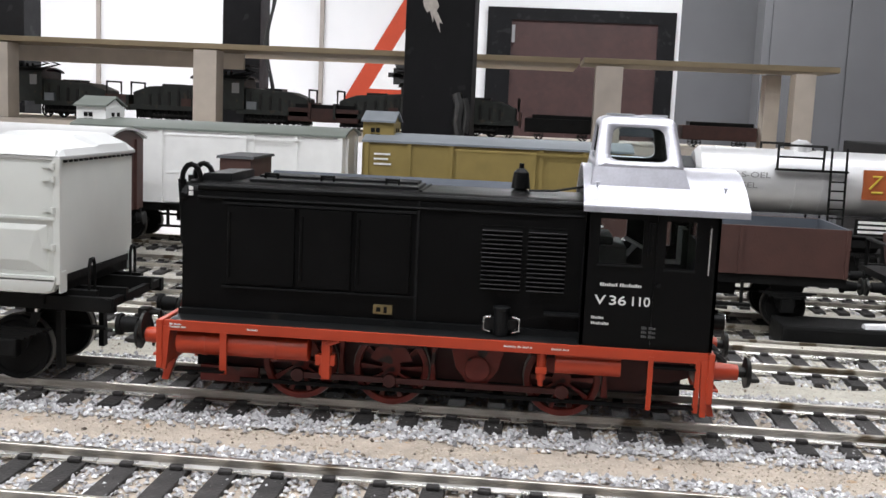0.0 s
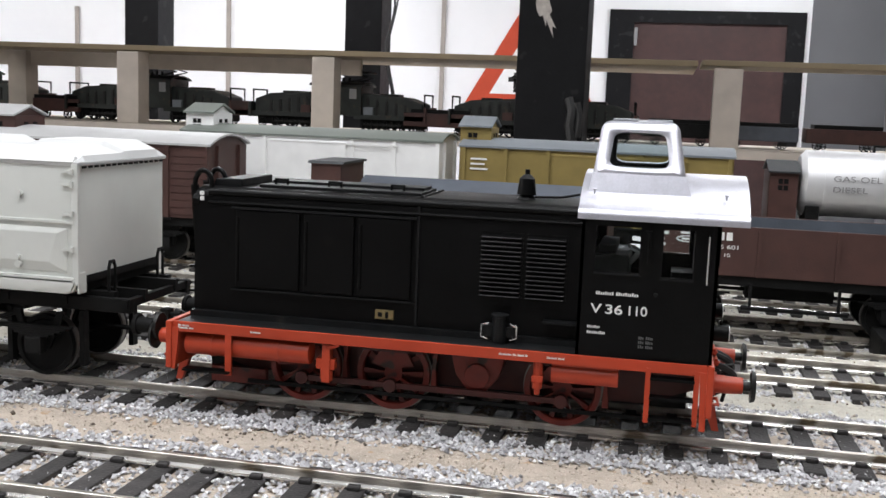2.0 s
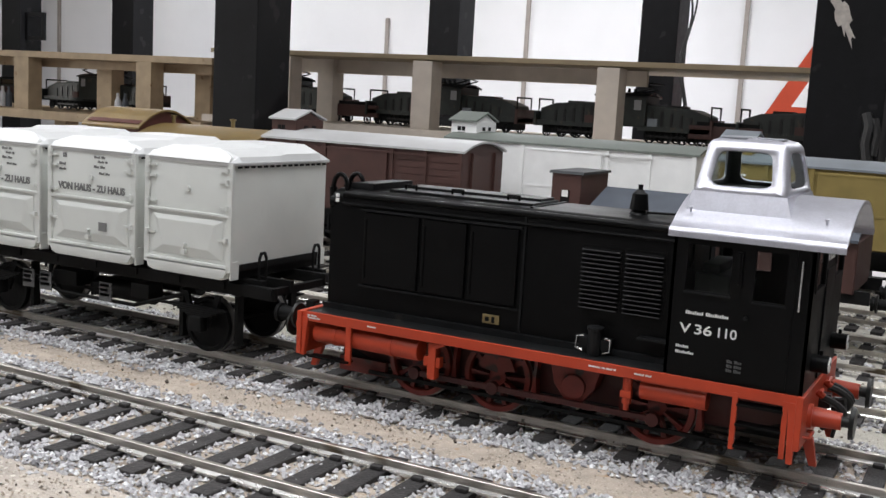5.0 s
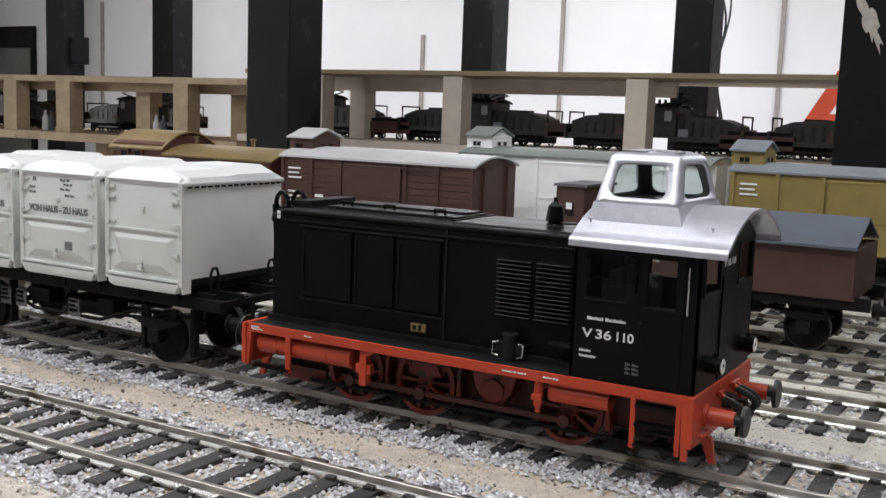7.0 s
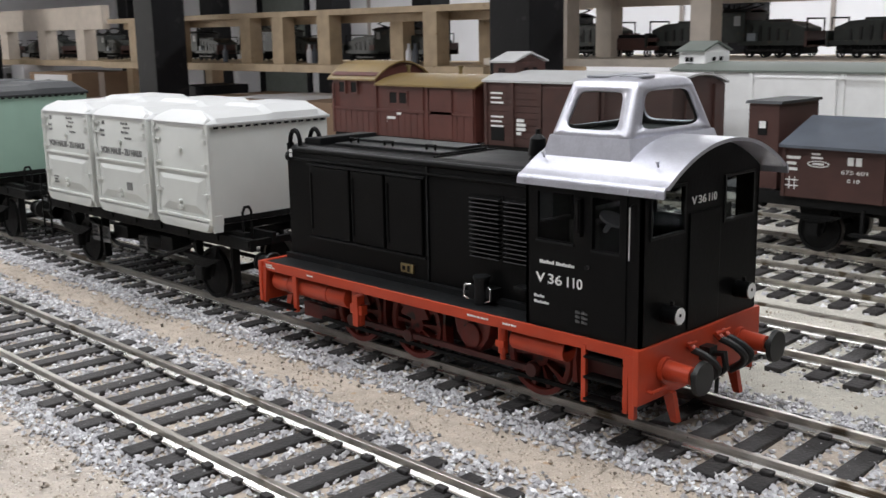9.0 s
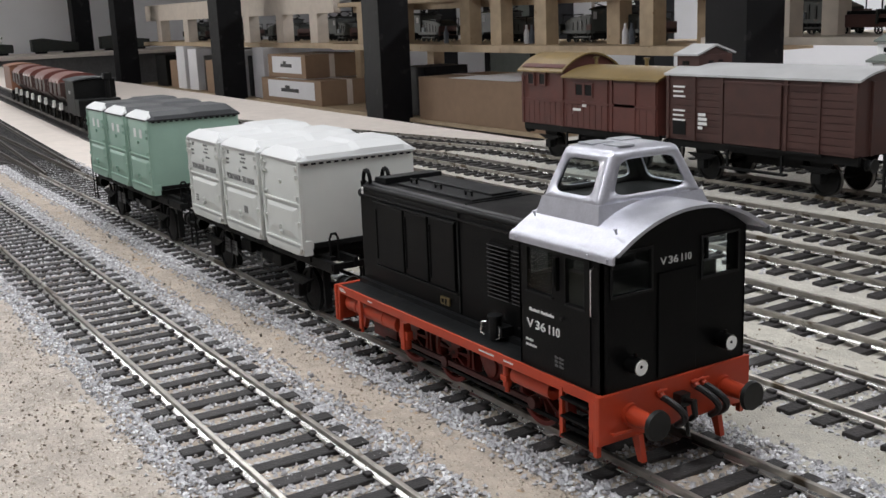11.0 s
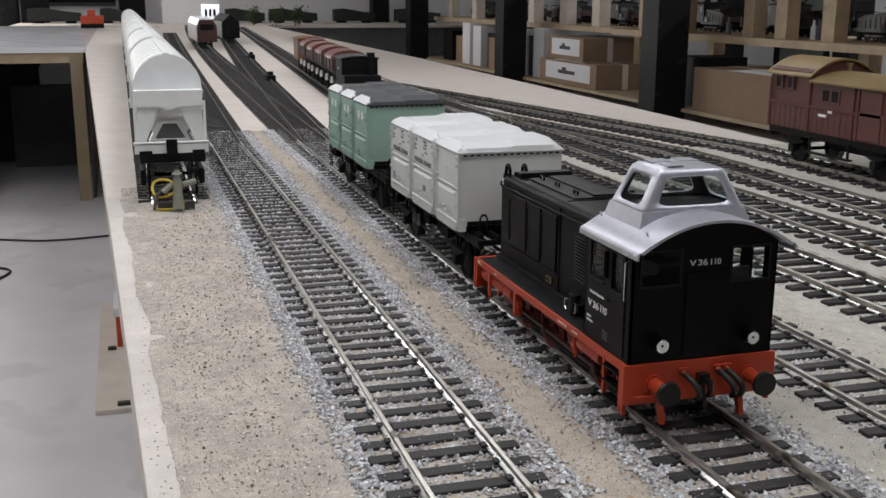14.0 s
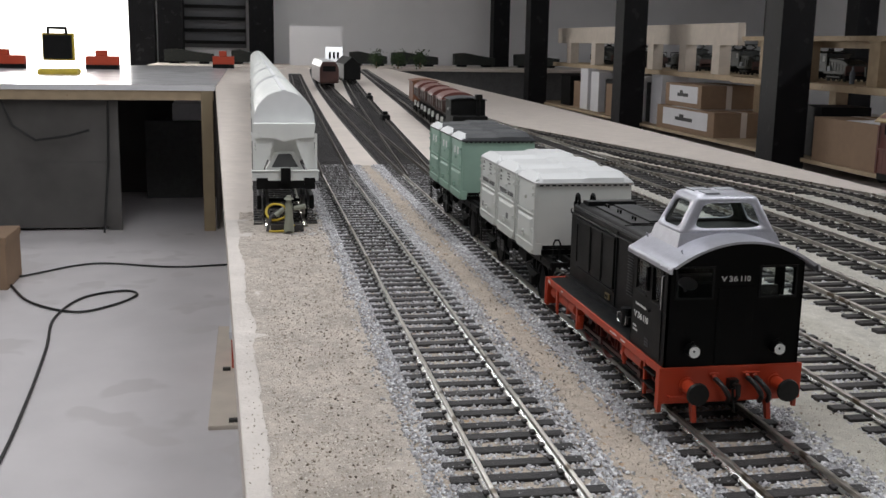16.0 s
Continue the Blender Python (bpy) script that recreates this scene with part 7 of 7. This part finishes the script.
solid("hose_coil", Shape().tube(coil, 0.014, 6).tube([(0, 0.1, 0.1), (0.1, 0.2, 0.02), (0.12, 0.1, -0.05), (0.1, -0.1, -0.05)], 0.014, 6), YELLOW, "thin yellow wire coiled under the hopper wagon", "wire", at=(hx + 0.18, HY - 0.12, 0), smooth=True)


ORE_TURN = -math.atan(0.066)


def brown_hopper(xm, label):
    t = thing("ore_wagon", (xm, ore_line(xm), 0), label, "wagon", "brown ore wagons far along")
    t.rotation_euler = (0, 0, ORE_TURN)
    part("body", Shape().prism([(-0.42, 0.62), (-0.42, 0.88), (0.42, 0.88), (0.42, 0.62), (0.2, 0.4), (-0.2, 0.4)], "x", -0.84, 0.84), ORE_BODY, t, "dark brown hopper body", bevel=0.015)
    for a, b in ((-0.66, 0.6),):
        ys = [0.44 * math.cos(w) for w in np.linspace(math.pi, 0, 11)]
        part("lid", Shape().prism([(yy, 0.86 + 0.2 * math.sqrt(max(0, 1 - (yy / 0.44) ** 2))) for yy in ys], "x", a, b), LID_RED, t, "rounded red-brown lid", smooth=True)
    for sx in (-0.82, -0.28, 0.28, 0.82):
        part("rib", Shape().box(sx - 0.02, -0.44, 0.6, sx + 0.02, -0.42, 0.9), WAG_BROWN, t)
    part("frame", Shape().box(-0.95, -0.36, 0.3, 0.95, 0.36, 0.4), CHASSIS, t)
    for sx in (-0.5, 0.45):
        part("chute", Shape().prism([(sx - 0.14, 0.3), (sx + 0.05, 0.3), (sx + 0.1, 0.46), (sx, 0.46)], "y", -0.43, -0.38), HOP_WHITE, t, "pale discharge chute")
    for wx in (-0.55, 0.55):
        wheelset(t, wx, 0.15, U)
    for sgn in (-1, 1):
        buffers(t, sgn * 0.95, sgn, U, 0.27, 0.33, None, 0.1, 0.06)


for k in range(4):
    brown_hopper(-18.9 - 2.12 * k, "red-brown ore hopper wagon with rounded lids")
t = thing("small_locomotive", (-17.0, ore_line(-17.0), 0), "small black locomotive before the ore wagons", "locomotive")
t.rotation_euler = (0, 0, ORE_TURN)
part("body", Shape().box(-0.7, -0.4, 0.3, 0.3, 0.4, 0.98).box(0.3, -0.4, 0.3, 0.72, 0.4, 0.62), CHASSIS, t, bevel=0.02)
part("cab_roof", arc_roof(U, -0.74, 0.34, 0.4, 0.97, 0.05, 0.03), DARK_ROOF, t)
part("chimney", Shape().cyl((0.55, 0.2, 0.6), (0.55, 0.2, 1.06), 0.045, 10).box(0.5, 0.12, 0.98, 0.62, 0.28, 1.1), CHASSIS, t)
part("small_writing", Shape().box(-0.3, -0.406, 0.7, -0.1, -0.398, 0.76), LETTER_GREY, t)
for wx in (-0.4, 0.35):
    wheelset(t, wx, 0.15, U)
t = thing("brown_van", (-27.5, ore_line(-27.5), 0), "small rust-brown van behind the ore wagons", "wagon")
t.rotation_euler = (0, 0, ORE_TURN)
part("body", Shape().box(-0.75, -0.4, 0.35, 0.75, 0.4, 1.0), VAN_TAN, t, bevel=0.02)
part("roof", arc_roof(U, -0.78, 0.78, 0.4, 1.0, 0.06, 0.03), VAN_TAN, t)
for wx in (-0.45, 0.45):
    wheelset(t, wx, 0.15, U)
t = thing("railcar", (-45.6, train_line(-45.6), 0), "silver and brown railcar far along the table", "railcar")
part("body", Shape().prism([(-0.45, 0.25), (-0.45, 0.95), (-0.3, 1.25), (0.3, 1.25), (0.45, 0.95), (0.45, 0.25)], "x", -4, 2.6), WAG_BROWN, t, "brown railcar body", bevel=0.06)
part("roof", Shape().prism([(-0.44, 1.0), (-0.3, 1.3), (0.3, 1.3), (0.44, 1.0)], "x", -4, 2.4), TANK, t, "silver railcar roof", bevel=0.04)
part("windscreen", Shape().box(2.6, -0.3, 0.8, 2.64, 0.3, 1.05), CHASSIS, t)
for wx in (-3, -2, 1, 2):
    wheelset(t, wx, 0.15, U)
t = thing("dark_locomotive", (-52, branch_line(-52) - 0.2, 0), "dark locomotive beside a lit white panel", "locomotive")
part("body", Shape().prism([(-0.45, 0.2), (-0.45, 1.0), (0, 1.4), (0.45, 1.0), (0.45, 0.2)], "x", -3, 3), CHASSIS, t, bevel=0.05)
for wx in (-2, -1, 1, 2):
    wheelset(t, wx, 0.15, U)
t = thing("lit_panel", (-62, 2.0, -0.1), "bright lit white panel with three dark windows", "light panel")
part("panel", Shape().box(-0.1, 0.0, 0, 0, 1.1, 1.9), SCREEN, t)
for k in range(3):
    part("dark_pane", Shape().box(-0.02, 0.2 + 0.26 * k, 1.15, 0.02, 0.36 + 0.26 * k, 1.6), CHASSIS, t)
for k in range(2):
    solid("turnout_lantern", Shape().box(-0.25, -0.12, -0.1, 0.25, 0.12, 0.1).cyl((0, 0, 0.1), (0, 0, 0.2), 0.08, 10), CHASSIS, "small black turnout motor box", "turnout motor", group="turnout motors", at=(-24.2 - 11 * k, 1.12 + 0.75 * k, 0), bevel=0.02)

# cross table with lamp and red models
t = thing("side_table", (-45.6, -4.6, 0), "white-topped side table with wooden frame", "table")
part("tabletop", Shape().box(-36, -39, -0.28, 0, 0.1, -0.02), TABLE_WHITE, t, "glossy white tabletop")
part("table_frame", Shape().box(-0.5, -39, -0.75, -0.1, 0, -0.285), PINE, t, "wooden frame board")
# Dark panels added to shut out light and deepen the shade below
part("back_panel", Shape().box(-14.4, -39, FLOOR_Z, -14.0, 0, -0.285), SHADE_PANEL, t, "dark panel added for the shade under the table")
part("side_panel", Shape().box(-14.0, 0, FLOOR_Z, -0.7, 0.1, -0.285), SHADE_PANEL, t)
part("front_panel", Shape().box(-0.9, -39, FLOOR_Z + 0.15, -0.75, -4.6, -0.285).box(-0.75, -39, FLOOR_Z + 0.15, -0.72, -4.6, FLOOR_Z + 3.4), PANEL_GREY, t, "smudged grey panel under the table", bevel=0.01)
part("panel_post", Shape().box(-0.78, -5.25, FLOOR_Z, -0.68, -4.6, -0.285), PANEL_GREY, t)
for yy in (-0.6, -14, -28):
    # Darker pine than the frame, standing in for the legs' backlit shade
    part("table_leg", Shape().box(-0.6, yy, FLOOR_Z, -0.05, yy + 0.55, -0.285), PINE_DARK, t, "square wooden leg in darker pine for backlit shade")
t = thing("work_lamp", (-59.2, -14.0, -0.02), "yellow-framed work lamp switched off on the table", "lamp")
part("base", Shape().tube([(-0.6, -1, 0.15), (-0.6, 1, 0.15), (0.5, 1, 0.15), (0.5, -1, 0.15), (-0.6, -1, 0.15)], 0.15, 8), YELLOW, t, "yellow tube foot")
part("head", Shape().box(-0.4, -0.8, 0.9, 0.25, 0.8, 2.3), CHASSIS, t, "black lamp head", bevel=0.06)
part("lamp_frame", Shape().box(-0.45, -0.9, 0.8, -0.1, 0.9, 2.4), YELLOW, t, bevel=0.05)
part("handle", Shape().tube([(0, -0.5, 2.35), (0, -0.5, 2.7), (0, 0.5, 2.7), (0, 0.5, 2.35)], 0.08, 8), CHASSIS, t)
for rx, ry, ln in ((-70, -19.5, 3.0), (-70, -12.9, 2.2), (-76, -4.8, 1.6)):
    t = thing("red_model", (rx, ry, -0.02), "small orange-red model vehicle on the table", "model vehicle", "red models")
    part("body", Shape().box(-0.4, -ln / 2, 0.3, 0.4, ln / 2, 0.9).box(-0.35, -ln * 0.2, 0.9, 0.35, ln * 0.15, 1.3), SIGN_RED, t, bevel=0.05)
    part("underframe", Shape().box(-0.35, -ln / 2, 0, 0.35, ln / 2, 0.3), CHASSIS, t)

# floor: cables and boards


def curve_through(knots, n=7):
    """Catmull-Rom points through a few knots on the floor."""
    k = [Vector((*q, FLOOR_Z + 0.06)) for q in knots]
    k = [k[0] * 2 - k[1]] + k + [k[-1] * 2 - k[-2]]
    out = []
    for p0_, p1_, p2_, p3_ in zip(k, k[1:], k[2:], k[3:]):
        for i in range(n):
            w = i / n
            out.append(0.5 * (2 * p1_ + (p2_ - p0_) * w + (2 * p0_ - 5 * p1_ + 4 * p2_ - p3_) * w * w + (3 * p1_ - p0_ - 3 * p2_ + p3_) * w ** 3))
    return out + [k[-2]]


solid("floor_cable", Shape().tube(curve_through([(-10, -8.6), (-15.7, -8.5), (-20.2, -8.7), (-25.4, -9.1), (-29.1, -9.5), (-31.9, -9.0), (-32.9, -7.7), (-32.2, -7.1), (-30.7, -7.8), (-29.9, -9.0), (-31.6, -10.8), (-35.0, -12.3), (-38.0, -14.2)]), 0.045, 6), CABLE, "black cable looped on the concrete floor", "cable", smooth=True)
solid("floor_cable", Shape().tube(curve_through([(-37.3, -3.5), (-37.0, -6.2), (-38.0, -9.4), (-35.9, -11.8), (-34.3, -13.6)]), 0.04, 6), CABLE, "black cable lying across the floor", "cable", smooth=True)
solid("hanging_cable", Shape().tube([(-46, -14.5, -0.8), (-45.9, -14.0, -2.0), (-45.9, -13.0, -2.7), (-45.9, -11.5, -2.5), (-45.9, -10.5, -2.2)], 0.06, 6).tube([(-46, -9.6, -0.8), (-45.9, -9.7, -4), (-45, -9.9, FLOOR_Z + 0.1)], 0.06, 6), CABLE, "black cable hanging below the side table", "cable")
solid("floor_board", Shape().box(-27.2, -4.0, FLOOR_Z, -18, -2.9, FLOOR_Z + 0.12), PINE_PALE, "pale wooden board lying on the floor", "board", bevel=0.02)
for bx, by in ((-22.5, -3.75), (-22.5, -3.1), (-18.3, -3.5)):
    solid("floor_batten", Shape().box(bx, by, FLOOR_Z + 0.12, bx + 0.14, by + (0.22 if bx < -20 else 0.6), FLOOR_Z + 0.2), INTERIOR, "thin dark strip across the floor board", "strip", group="floor board strips")
solid("red_box", Shape().box(-24.2, -3.5, FLOOR_Z, -22.6, -2.7, FLOOR_Z + 1.0), SIGN_RED, "orange-red box with white lid under the table edge", "box", bevel=0.03)
solid("box_lid", Shape().box(-24.3, -3.55, FLOOR_Z + 1.0, -22.5, -2.6, FLOOR_Z + 1.25), PAPER, "white lid on the red box", "lid", bevel=0.03)
solid("low_cabinet", Shape().box(-59.4, -9.0, FLOOR_Z, -57.0, -4.8, -2.6), STAIN, "dark low cabinet under the side table", "cabinet", bevel=0.04)
solid("white_carton", Shape().box(-58.6, -7.4, -2.6, -57.2, -5.5, -1.6).box(-58.5, -7.3, -1.6, -57.3, -5.6, -1.15), PAPER, "white carton on the dark cabinet under the table", "carton", bevel=0.05)
solid("brown_crate", Shape().box(-36.3, -15.2, FLOOR_Z, -33.7, -11.95, FLOOR_Z + 2.0).box(-36.34, -15.24, FLOOR_Z + 1.7, -33.66, -11.91, FLOOR_Z + 2.02), CARD, "brown carton on the floor before the side table", "box", bevel=0.05)

# ---- the dim end of the hall ----
EU, EF, EX = U * 1.5, -4.07, -112.0     # its scale, floor and end wall, enlarged to fit the late views
END_AT = (-2.75, 1.5, -1.1)


def fe(x, y, z):
    return tuple(1.5 * q + o for q, o in zip((x, y, z), END_AT))


solid("end_shutter", Shape(EU).box(EX + 0.3, -10.2, 1.2, EX + 0.5, -3.2, 16), WALL_GREY, "grey shutter behind black bars", "shutter", at=END_AT)
t = thing("window_bars", fe(EX + 0.9, -6.7, 0), "black horizontal bars before a pale shutter", "bars")
for k in range(11):
    part("bar", Shape(EU).box(-0.1, -3.5, 1.6 + k * 1.25, 0.15, 3.5, 1.95 + k * 1.25), CHASSIS, t)
for yy in (-13.9, -11.0, -1.6):
    solid("column", Shape(EU).box(EX + 1, yy - 1.3, EF, EX + 3.4, yy + 1.3, 16.7), COLUMN, "broad black column at the end of the hall", "column", group="end columns", bevel=0.05, at=END_AT)
solid("white_board", Shape(EU).box(EX + 8, 1.2, -0.4, EX + 8.4, 6.6, 3.6), WALL, "pale rectangular board standing at the far end", "board", at=END_AT)
t = thing("end_table", fe(EX + 1, 0, 0), "long dull table at the end of the hall", "table")
part("tabletop", Shape(EU).box(0, -12.5, -0.7, 13, 40, -0.4), BOARD_REAR, t, "dull beige tabletop", bevel=0.03)
part("front_panel", Shape(EU).box(12.2, -12.4, EF, 12.5, 39.9, -0.7), STAIN, t, "dark front panel")
for k, (yy, w_) in enumerate(((-9, 5), (-3, 3.5), (9.5, 4), (14.5, 5), (21, 4.5), (28, 5))):
    t = thing("far_model", fe(EX + 6, yy, -0.4), "dark model train standing far off on the end table", "model train", "far models")
    part("body", Shape(EU).prism([(-w_ / 2, 0.2), (w_ / 2, 0.2), (w_ / 2, 1.0), (w_ * 0.2, 1.15), (-w_ * 0.25, 1.5), (-w_ / 2, 1.4)], "x", -0.5, 0.5), CROC, t, bevel=0.04)
    for sgn in (-1, 1):
        part("bogie", Shape(EU).box(-0.4, sgn * w_ * 0.3 - 0.5, 0, 0.4, sgn * w_ * 0.3 + 0.5, 0.2), CHASSIS, t)
for k, (tx, ty) in enumerate(((-96, 9.2), (-95, 11.2), (-96, 13.5))):
    t = thing("model_tree", fe(tx, ty, -0.4), "small dark green model tree at the far end", "tree", "model trees")
    part("trunk", Shape(EU).cyl((0, 0, 0), (0, 0, 0.8), 0.08, 8, 0.04), CARD, t)
    rr = random.Random(k)
    crown = Shape(EU)
    for _ in range(520):
        d = Vector((rr.gauss(0, 0.3), rr.gauss(0, 0.3), rr.gauss(0.95, 0.3)))
        s_ = rr.uniform(0.08, 0.17)
        crown.add([d + Vector((rr.uniform(-s_, s_), rr.uniform(-s_, s_), rr.uniform(-s_, s_))) for _i in range(4)], [(0, 1, 2), (0, 2, 3), (0, 3, 1), (1, 3, 2)])
    part("crown", crown, TREE_GREEN, t)
